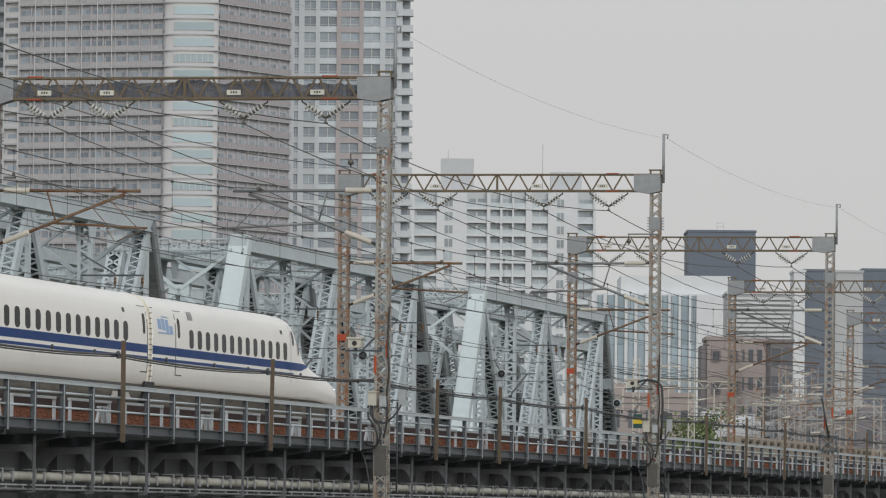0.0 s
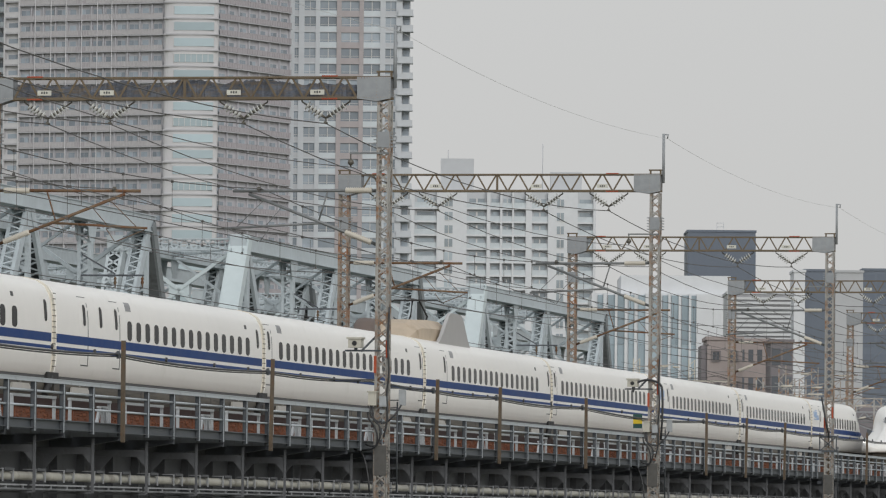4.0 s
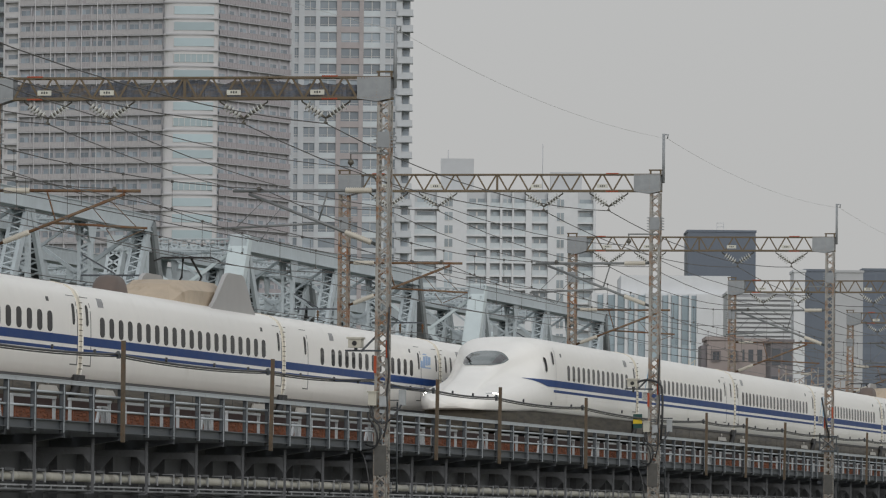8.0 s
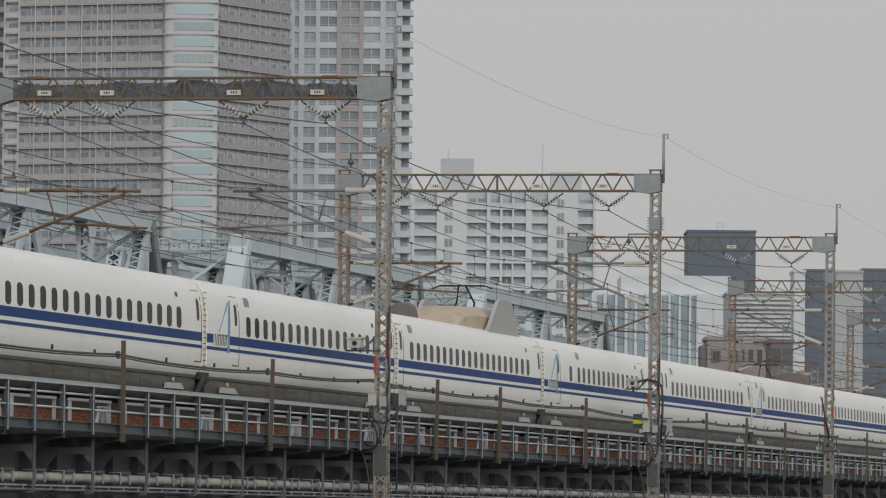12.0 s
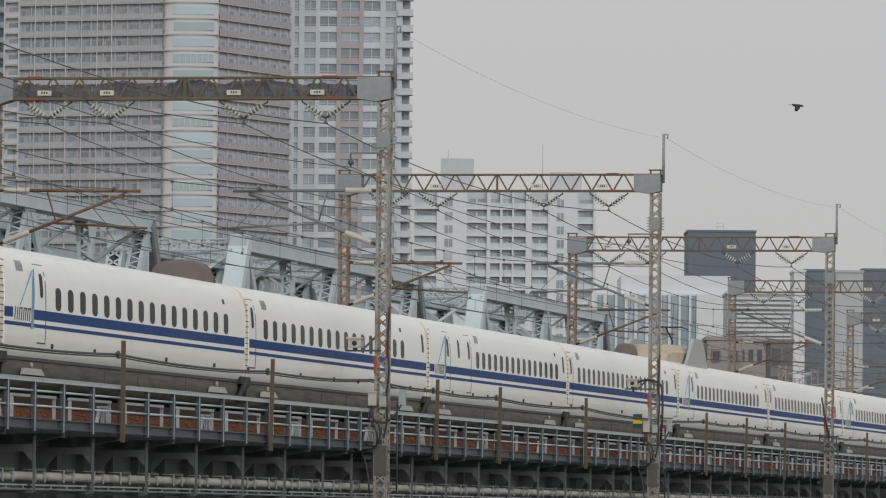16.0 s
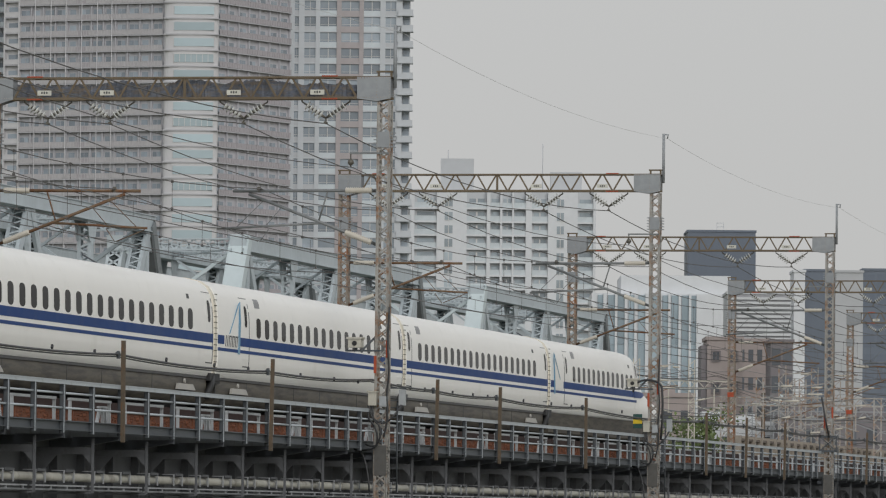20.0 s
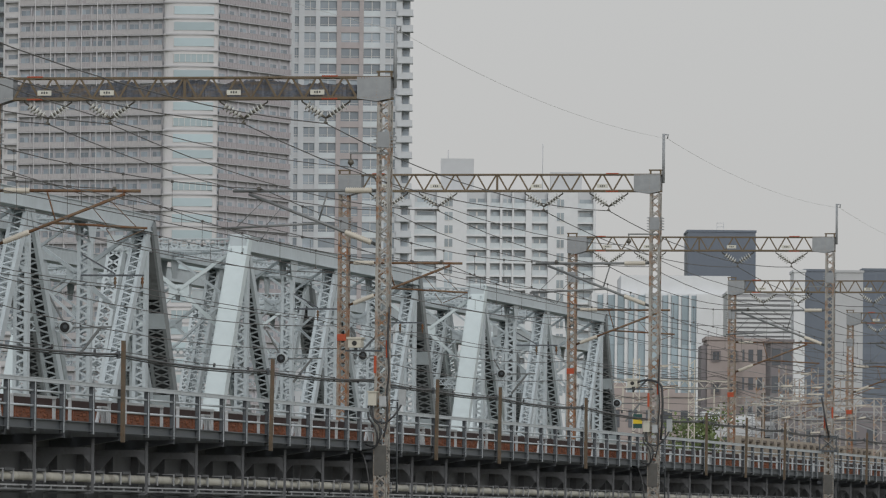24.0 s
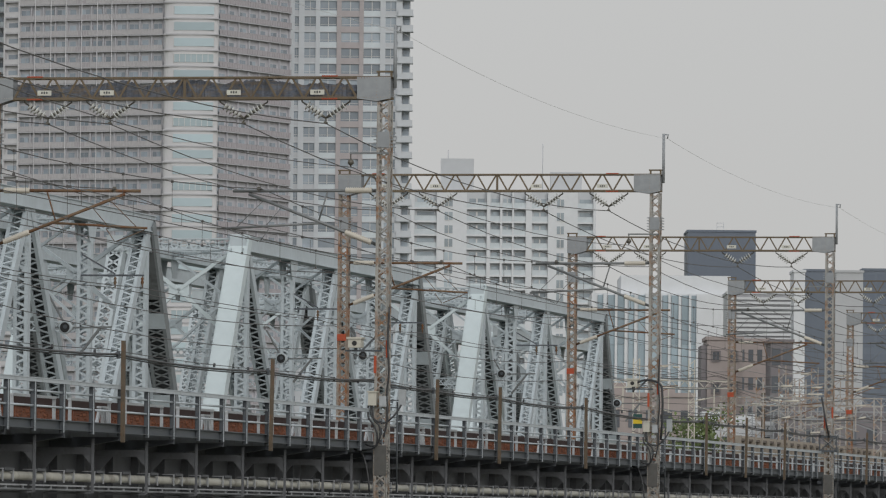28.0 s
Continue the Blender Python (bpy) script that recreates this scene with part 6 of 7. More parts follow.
def mid_block():
    b = thing("apartment_block", "white slab apartment block with stepped balconies and rooftop housings", "apartment block", site(0, 1400))
    P = 3.03
    top = 70.0 + 7
    N = 24
    z0 = top - N * P
    sh = (9, 24)
    # open balconies between broad white piers: left edge, right edge, how far back its floor edge lies
    bays = [(-24.0, -20.6, 0.4), (-19.8, -15.6, 0.4), (-14.8, -11.6, 0.2), (-10.7, -7.6, 0.0), (-6.5, -1.5, 0.2), (5.3, 9.8, 0.3), (10.6, 12.8, 0.0), (13.3, 15.5, 0.0), (15.9, 18.6, 0.0), (20.0, 23.6, 0.2), (30.3, 33.8, 0.3)]
    cap(b, -24.8, 34.4, 1.2, 16, z0, top + 1.2, M_GREYB, "wall")
    edge = -24.8
    for k, (x0, x1, yb) in enumerate(bays):
        cap(b, edge, x0, -0.15, 1.19, z0, top + 0.8, M_WHITEB, "pier_wall")
        edge = x1
        w = x1 - x0
        bm = BM()
        quad_box(bm, 0.004, w - 0.004, yb - 0.1, 1.18, -0.3, 0.14)
        slab = to_mesh("balcony_slab", bm, M_WHITEB)
        bm = BM()
        quad_box(bm, 0.02, w - 0.02, yb, yb + 0.1, 0.145, 1.2)
        quad_box(bm, 0.01, w - 0.01, yb - 0.04, yb + 0.14, 1.2, 1.28)
        rail = to_mesh("balcony_rail", bm, M_BALGLASS)
        bm = BM()
        quad_box(bm, w * 0.12, w * 0.88, 1.14, 1.2, 0.15, 2.2)
        pane = to_mesh("window", bm, M_WINDEEP)
        bm = BM()
        quad_box(bm, w * 0.46, w * 0.54, 1.08, 1.138, 0.15, 2.2)
        mull = to_mesh("window_frame", bm, M_FRAME)
        for f in range(0, N):
            m = Matrix.Translation((x0, 0, z0 + f * P))
            part("balcony_slab", slab, None, b, m=m)
            if f >= 9:
                part("balcony_rail", rail, None, b, m=m)
                part("window", pane, None, b, m=m)
                if k % 2:
                    part("window_frame", mull, None, b, m=m)
    cap(b, edge, 34.4, -0.15, 1.19, z0, top + 0.8, M_WHITEB, "pier_wall")
    for x0, x1 in ((0.3, 2.1), (25.6, 27.2)):
        bm = BM()
        quad_box(bm, x0, x1, -0.2, -0.14, 0.3, 2.1)
        pane = to_mesh("window", bm, M_WINDEEP)
        bm = BM()
        quad_box(bm, x0 - 0.08, x1 + 0.08, -0.24, -0.16, 0.18, 0.3)
        quad_box(bm, (x0 + x1) / 2 - 0.06, (x0 + x1) / 2 + 0.06, -0.24, -0.16, 0.3, 2.1)
        sill = to_mesh("window_sill", bm, M_FRAME)
        for f in range(9, N):
            m = Matrix.Translation((0, 0, z0 + f * P))
            part("window", pane, None, b, m=m)
            part("window_sill", sill, None, b, m=m)
    cap(b, -0.7, 6.8, 5, 12, top + 1.2, top + 8.4, M_GREYB, "roof_housing")
    cap(b, 24.2, 31.3, 6, 12, top + 1.2, top + 5.6, M_GREYB, "roof_housing")
    bm = BM()
    tube(bm, [(22.4, 6, top), (22.4, 6, top + 12)], 0.12, 6)
    tube(bm, [(1.0, 8, top + 8), (1.0, 8, top + 10.5)], 0.1, 6)
    part("mast", bm, M_GREYB, b)


mid_block()


def office():
    b = thing("office_building", "pale office building with upright bands of teal glass", "office building", site(0, 900))
    top = 30.0 + 7
    cap(b, 21.6, 41.2, 0.6, 18, 0, top, M_WHITEB, "wall")
    cap(b, 25.9, 41.8, 2.0, 22, top - 4, top + 2.7, M_WHITEB, "upper_wall")
    bands = [22.5, 24.0, 25.4, 27.0, 28.4, 30.4, 31.9, 33.2, 34.7, 36.0]
    for i, x in enumerate(bands):
        w = 1.0 if i % 3 else 0.8
        bm = BM()
        quad_box(bm, x, x + w, 0.35, 0.62, 0, 3.55)
        pane = to_mesh("window_band", bm, M_TEAL)
        for f in range(10):
            part("window_band", pane, None, b, m=Matrix.Translation((0, 0, 0.8 + f * 3.6)))
        bm = BM()
        quad_box(bm, x + w, x + w + 0.35, 0.0, 0.6, 0, top)
        part("fin", bm, M_WHITEB, b)
    cap(b, 20.5, 27.0, -1.0, 4, 0, 19.0, M_GREYB, "low_wing")


office()


def block(name, label, cat, u0, u1, d, z1, depth, m, rows=0, cols=0, wm=None, z0=0, win=(0.6, 0.55), turn=0.0, proud=0.05, band=False, roofbox=None, rim=False):
    """A plain block with a grid of windows in its front and in the flank that shows."""
    b = thing(name, label, cat, site(0, d))
    L, H = u1 - u0, z1 + 7
    bm = BM()
    quad_box(bm, u0, u1, 0, depth, 0, H)
    part("wall", bm, m, b)
    bm = BM()
    quad_box(bm, u0 - 0.15, u1 + 0.15, -0.15, depth + 0.15, H, H + 0.35)
    part("parapet", bm, m, b)
    if rows and cols:
        pitch = H / rows
        w = L / cols
        bm = BM()
        if band:
            quad_box(bm, u0 + 0.2, u1 - 0.2, -proud, 0.05, pitch * (1 - win[1]) / 2, pitch * (1 + win[1]) / 2)
            me = to_mesh("window_band", bm, wm)
            for r in range(rows):
                part("window_band", me, None, b, m=Matrix.Translation((0, 0, r * pitch)))
        else:
            quad_box(bm, -w * win[0] / 2, w * win[0] / 2, -proud, 0.05, pitch * (1 - win[1]) / 2, pitch * (1 + win[1]) / 2)
            me = to_mesh("window", bm, wm)
            if rim:
                bm = BM()
                hw, za, zb = w * win[0] / 2 + 0.1, pitch * (1 - win[1]) / 2 - 0.1, pitch * (1 + win[1]) / 2 + 0.1
                for p, q in (((-hw, za), (-hw, zb)), ((hw, za), (hw, zb)), ((-hw, za), (hw, za)), ((-hw, zb), (hw, zb)), ((0, za), (0, zb))):
                    bar(bm, (p[0], -proud - 0.1, p[1]), (q[0], -proud - 0.1, q[1]), 0.07, 0.07, (0, 1, 0))
                rim = to_mesh("window_frame", bm, M_BROWNDK)
            for r in range(rows):
                for c in range(cols):
                    wo = part("window", me, None, b, m=Matrix.Translation((u0 + (c + 0.5) * w, 0, r * pitch)))
                    if rim:
                        part("window_frame", rim, None, wo)
    if roofbox:
        for x0, x1, h in roofbox:
            cap(b, x0, x1, 1, 4, H + 0.35, H + 0.35 + h, m, "roof_housing")
    return b


def skyline():
    b = block("office_building", "blue-grey metal-clad plant tower of an office building", "office building", 39.4, 50.3, 1000, 43.6, 14, M_BLUEG)
    bm = BM()
    for k in range(12):
        quad_box(bm, 39.4 + k * 0.99, 39.46 + k * 0.99, -0.04, 0.0, 30, 50)
    tagged(part("panel_seams", bm, M_BLUEG, b), kind="stuff")
    bm = BM()
    for x in (44.2, 45.3):
        bar(bm, (x, 3, 50.9), (x, 3, 52.3), 0.08, 0.08)
    bar(bm, (44.2, 3, 52.2), (45.3, 3, 52.2), 0.08, 0.08)
    bar(bm, (44.2, 3, 51.6), (45.3, 3, 51.6), 0.08, 0.08)
    part("roof_frame", bm, M_GREYB, b)
    b = block("warehouse", "grey building clad in horizontal louvres", "office building", 36.7, 44.8, 800, 26.4, 12, M_GREYB)
    bm = BM()
    quad_box(bm, 36.7, 44.9, -0.35, -0.02, 0, 0.32)
    lv = to_mesh("louvre", bm, M_LOUVRE)
    bm = BM()
    quad_box(bm, 36.8, 44.8, -0.08, 0.0, 0, 0.28)
    gap = to_mesh("louvre_gap", bm, M_DARKGAP)
    for k in range(16):
        part("louvre", lv, None, b, m=Matrix.Translation((0, 0, 24.0 + k * 0.58)))
        part("louvre_gap", gap, None, b, m=Matrix.Translation((0, 0, 24.32 + k * 0.58)))
    b = block("apartment_house", "brown tiled apartment house with dark windows", "apartment house", 25.6, 29.0, 600, 14.7, 9, M_BRICKPINK, 7, 2, M_SLATE, win=(0.36, 0.26), rim=True)
    cap(b, 25.05, 25.59, 0.3, 8, 0, 21.2, M_BROWNDK, "stair_shaft")
    b = block("apartment_house", "pinkish brown apartment house with dark glazed balconies", "apartment house", 29.1, 32.6, 612, 14.9, 9, M_BRICKPINK, 8, 4, M_SLATE, win=(0.55, 0.45))
    block("apartment_house", "dark brown apartment house with dark glazed balconies", "apartment house", 31.2, 33.3, 590, 14.2, 9, M_BROWNDK, 8, 2, M_SLATE, win=(0.8, 0.6))
    block("office_building", "narrow white stair tower of an office building", "office building", 50.9, 52.5, 900, 33.3, 10, M_WHITEB)
    block("office_building", "blue-grey glass office slab", "office building", 52.5, 56.9, 902, 33.5, 14, M_SLABBLUE, 12, 1, M_SLABBLUE, band=True, win=(0.98, 0.8))
    block("office_building", "pale grey broad office slab", "office building", 56.9, 60.9, 900, 33.3, 14, M_PALESLAB)
    block("office_building", "dark blue glass office front with grey frames", "office building", 60.9, 66.5, 900, 33.6, 14, M_SLABBLUE, 14, 3, M_BLUEG, win=(0.8, 0.65))


skyline()


# ---------------------------------------------------------------- far side of the line: trees, poles, clutter
M_LEAF = mat("dull_green_leaves", (0.12, 0.16, 0.055), 0.7, 0, 0.3, 3, 0.5, isle=0.0)
M_BARK = mat("grey_bark", (0.16, 0.13, 0.10), 0.9, 0, 0.2, 6, 1, 0.3)


def tree(u, d, h, w, seed):
    random.seed(seed)
    t = thing("tree", "small leafy green tree beside the line", "tree", site(u, d), "trees")
    bm = BM()
    tube(bm, [(0, 0, 0), (0.1, 0, h * 0.35), (0, 0.1, h * 0.7)], [0.22, 0.16, 0.08], 8)
    for k in range(6):
        a = random.uniform(0, 6.28)
        tube(bm, [(0.05, 0, h * random.uniform(0.3, 0.6)), (math.cos(a) * w * 0.3, math.sin(a) * w * 0.3, h * random.uniform(0.6, 0.85))], [0.08, 0.03], 5)
    part("trunk", bm, M_BARK, t)
    bm = BM()
    centres = [(random.gauss(0, w * 0.24), random.gauss(0, w * 0.24), h * random.uniform(0.45, 0.92)) for _ in range(26)]
    for c in centres:
        for k in range(46):
            p = Vector(c) + Vector((random.gauss(0, 0.42), random.gauss(0, 0.42), random.gauss(0, 0.30)))
            q = Euler((random.uniform(0, 6), random.uniform(0, 6), random.uniform(0, 6))).to_matrix()
            s = random.uniform(0.08, 0.19)
            v = [bm.verts.new(p + q @ Vector(o)) for o in ((-s, 0, 0), (0, -s * 0.6, 0.02), (s, 0, 0), (0, s * 0.6, -0.02))]
            bm.faces.new(v)
    part("crown", bm, M_LEAF, t)


# ---------------------------------------------------------------- birds
def bird(label):
    b = thing("bird", label, "bird", group="birds")
    bm = BM()
    tube(bm, [(-0.26, 0, 0), (-0.22, 0, 0.02), (-0.05, 0, 0.0), (0.1, 0, 0.01), (0.2, 0, 0.035), (0.25, 0, 0.03), (0.31, 0, 0.015)], [0.01, 0.04, 0.07, 0.07, 0.045, 0.035, 0.008], 8)
    sheet(bm, [(-0.2, -0.03, 0), (-0.2, 0.03, 0), (-0.4, 0.08, 0), (-0.4, -0.08, 0)], 0.01)
    part("body", bm, M_BIRD, b)
    out = []
    for s in (-1, 1):
        bm = BM()
        sheet(bm, [(0.1, 0, 0), (0.14, s * 0.22, 0), (0.05, s * 0.40, 0), (-0.06, s * 0.42, 0), (-0.08, s * 0.22, 0), (-0.1, 0, 0)], 0.012)
        out.append(part("wing", bm, M_BIRD, b, m=Matrix.Translation((0, s * 0.05, 0.03))))
    return b, out


birds = [bird("black crow in flight") for _ in range(3)]


# ---------------------------------------------------------------- what moves
def motions():
    # near train: how far its first car joint has come, by the second
    joint = [(0.0, 458.9), (2.0, 400.6), (4.0, 342.2), (5.5, 298.9), (7.0, 254.5), (8.0, 224.9), (9.0, 194.9), (10.5, 150.15), (12.0, 104.85), (13.0, 74.9), (15.0, 14.95), (16.0, -15.25), (17.0, -46.0), (18.0, -77.4), (19.0, -110.5), (20.0, -143.9), (21.0, -177.4), (22.0, -211.4), (24.0, -280.4), (26.0, -350.6), (28.0, -421.8)]
    walk(train_near, [(t, pose(XB, y - 27.35, 0)) for t, y in joint])
    far = []
    for k in range(15):
        t = 2.0 * k
        e = min(t, 8.0)
        far.append((t, pose(XA, 193.7 + 36.3 * e - 0.3625 * e * e + 30.6 * (t - e), 0, 0, 0, 180)))
    walk(train_far, far)

    # birds: straight glides across the line of sight, wings beating
    def at(u, d, z):
        p = RIGHT * u + AWAY * d
        return pose(p.x, p.y, z, 0, 8, YAW)

    paths = [[(0.0, -200, 42), (12.0, -40, 18.5), (14.0, -11.5, 14.2), (14.5, -5.2, 13.05), (15.0, 1.0, 11.7), (15.5, 8.0, 10.7), (16.0, 14.8, 9.9), (17.5, 34, 8.5), (28.0, 170, 12)],
             [(0.0, -206, 42), (12.0, -43, 18.0), (14.5, -9.2, 13.0), (15.0, -2.6, 11.7), (15.5, 4.0, 10.8), (16.0, 10.8, 10.1), (17.5, 30, 8.8), (28.0, 165, 12)],
             [(0.0, -290, 40), (14.0, -64, 17.5), (17.0, -13.6, 12.2), (18.0, 4.2, 8.8), (18.5, 13.2, 7.0), (20.0, 38, 4.2), (28.0, 160, 10)]]
    for (b, wings), path in zip(birds, paths):
        f = 1.5
        walk(b, [(t, at(u * f, 190 * f, (z + 2.57) * f - 2.57)) for t, u, z in path])
        for s, w in zip((-1, 1), wings):
            rows = []
            for k in range(0, 141):
                rows.append((k * 0.2, pose(0, s * 0.05, 0.03, s * (16 if k % 2 else -38))))
            walk(w, rows)




# ---------------------------------------------------------------- fittings on the masts and the bridge
def mast_boxes():
    """Relay boxes, their looped cables and a small camera housing on two of the deck-side columns."""
    for k, y in enumerate((Y1, Y1 + DM)):
        b = thing("relay_box", "cream steel relay box strapped to the lattice column", "equipment box", pose(XMAST - 0.28, y - 0.32, 0.68), "mast boxes")
        bm = BM()
        quad_box(bm, -0.03, 0.19, -0.12, 0.10, -0.20, 0.16)
        quad_box(bm, -0.06, 0.22, -0.15, 0.12, 0.16, 0.20)
        part("case", bm, M_BOX, b)
        b = thing("junction_box", "small grey junction box beside the column", "equipment box", pose(XMAST + 0.14, y - 0.3, 0.64), "mast boxes")
        bm = BM()
        quad_box(bm, -0.15, 0.07, -0.08, 0.08, -0.19, 0.10)
        quad_box(bm, -0.13, 0.05, -0.09, -0.08, -0.17, 0.08)
        part("case", bm, M_BOXGREY, b)
        b = thing("meter_box", "upright pale grey meter box on a bracket", "equipment box", pose(XMAST + 0.52, y + 0.3, 0.74), "mast boxes")
        bm = BM()
        quad_box(bm, -0.10, 0.08, -0.08, 0.08, -0.24, 0.20)
        part("case", bm, M_BOXGREY, b)
        bm = BM()
        bar(bm, (-0.55, 0, 0.24), (0.1, 0, 0.24), 0.04, 0.04)
        bar(bm, (-0.55, 0, -0.1), (-0.1, 0, -0.1), 0.03, 0.03)
        part("bracket", bm, M_POST, b)
        cab = thing("cable_bundle", "black cables looping from the boxes down the column", "cables", pose(XMAST, y - 0.36, 0), "mast cables")
        runs = [[(-0.25, 0, 0.48), (-0.22, -0.05, 0.2), (-0.02, -0.05, 0.03), (0.2, -0.02, 0.02), (0.45, 0, 0.25), (0.55, 0.3, 0.5)],
                [(-0.32, 0, 0.48), (-0.30, -0.05, 0.15), (-0.12, -0.07, -0.1), (-0.04, -0.06, -0.4), (-0.12, 0, -0.64), (-0.45, 0.1, -0.55), (-0.52, 0.3, -0.2)],
                [(-0.20, 0, 0.48), (-0.15, -0.05, 0.1), (0.02, -0.06, -0.1), (0.02, -0.05, -0.45), (-0.2, 0, -0.72), (-0.7, 0.2, -0.78)],
                [(0.25, 0, 3.2), (0.22, -0.03, 2.2), (0.26, -0.03, 1.4), (0.20, 0, 0.8), (0.22, 0, 0.1), (0.12, 0, -0.4)],
                [(-0.75, 0.2, -0.72), (-0.5, 0.1, -0.85), (-0.34, 0, -1.3), (-0.26, 0, -1.9)]]
        for r in runs:
            bm = BM()
            pts = []
            for i in range(len(r) - 1):
                p = [Vector(r[max(i - 1, 0)]), Vector(r[i]), Vector(r[i + 1]), Vector(r[min(i + 2, len(r) - 1)])]
                for q in range(5):
                    f = q / 5
                    pts.append(0.5 * (2 * p[1] + (p[2] - p[0]) * f + (2 * p[0] - 5 * p[1] + 4 * p[2] - p[3]) * f * f + (3 * p[1] - p[0] - 3 * p[2] + p[3]) * f ** 3))
            pts.append(Vector(r[-1]))
            tube(bm, pts, 0.028, 6)
            part("cable", bm, M_CABLE, cab)
        c = thing("camera_housing", "cream surveillance camera housing on an arm from the column", "camera", pose(XMAST - 0.72, y - 0.2, 2.2), "mast cameras")
        bm = BM()
        quad_box(bm, -0.18, 0.18, -0.2, 0.2, -0.12, 0.12)
        quad_box(bm, -0.22, 0.22, -0.24, 0.22, 0.12, 0.17)
        part("case", bm, M_BOX, c)
        bm = BM()
        tube(bm, [(0, -0.215, 0), (0, -0.20, 0)], 0.07, 12)
        part("lens", bm, M_BLACK, c)
        bm = BM()
        bar(bm, (-0.3, 0, -0.2), (0.72, 0, -0.2), 0.05, 0.05)
        bar(bm, (0.15, 0, -0.22), (0.55, 0.1, 0.2), 0.06, 0.06)
        quad_box(bm, -0.04, 0.04, -0.04, 0.04, -0.2, -0.12)
        part("arm", bm, M_POST, c)
    # looped hose over the second column
    bm = BM()
    pts = []
    for q in range(15):
        a = math.pi * q / 14
        pts.append((XMAST - 0.33 - 0.52 * math.cos(a) + 0.15, Y1 + DM - 0.34, 2.0 + 0.32 * math.sin(a) - (0.12 if q < 2 else 0)))
    pts += [(XMAST + 0.36, Y1 + DM - 0.34, 1.5), (XMAST + 0.35, Y1 + DM - 0.34, 0.9), (XMAST + 0.3, Y1 + DM - 0.34, 0.2)]
    tube(bm, pts, 0.04, 8)
    solid("hose_loop", bm, M_CABLE, "thick black cable looped over the column", "cable")
    # striped marker
    s = thing("marker_board", "dark green marker board with a yellow band on a bracket", "sign", pose(XMAST - 0.50, Y1 + DM - 0.5, 0.86))
    bm = BM()
    quad_box(bm, -0.16, 0.16, -0.012, 0.012, -0.25, 0.25)
    part("board", bm, M_SIGNGREEN, s)
    bm = BM()
    quad_box(bm, -0.16, 0.16, -0.02, -0.013, -0.09, 0.08)
    part("band", bm, M_SIGNYELLOW, s)
    bm = BM()
    bar(bm, (0.2, 0.05, 0.0), (0.62, 0.2, 0.0), 0.04, 0.04)
    part("bracket", bm, M_POST, s)


mast_boxes()


def cradle():
    """A small laced cage round the foot of the third deck-side column, with a slim pole leaning from it."""
    c = thing("mast_cage", "dark laced steel cage round the foot of the column", "cage", pose(XMAST, Y1 + 2 * DM, 0.4))
    for z in (0.0, 0.62):
        bm = BM()
        for p, q in (((-0.36, -0.3), (0.36, -0.3)), ((0.36, -0.3), (0.36, 0.3)), ((0.36, 0.3), (-0.36, 0.3)), ((-0.36, 0.3), (-0.36, -0.3))):
            bar(bm, (p[0], p[1], z), (q[0], q[1], z), 0.05, 0.08)
        part("ring", bm, M_POST, c)
    for x in (-0.36, 0.36):
        bm = BM()
        bar(bm, (x, -0.3, 0), (x, -0.3, 0.64), 0.05, 0.05)
        bar(bm, (x, -0.31, 0), (-x, -0.31, 0.62), 0.04, 0.05, (0, 1, 0))
        part("brace", bm, M_POST, c)
    bm = BM()
    tube(bm, [(0.05, -0.36, 0.6), (-0.12, -0.36, 1.4), (-0.28, -0.36, 2.3)], 0.04, 6)
    part("pole", bm, M_CABLE, c)


cradle()


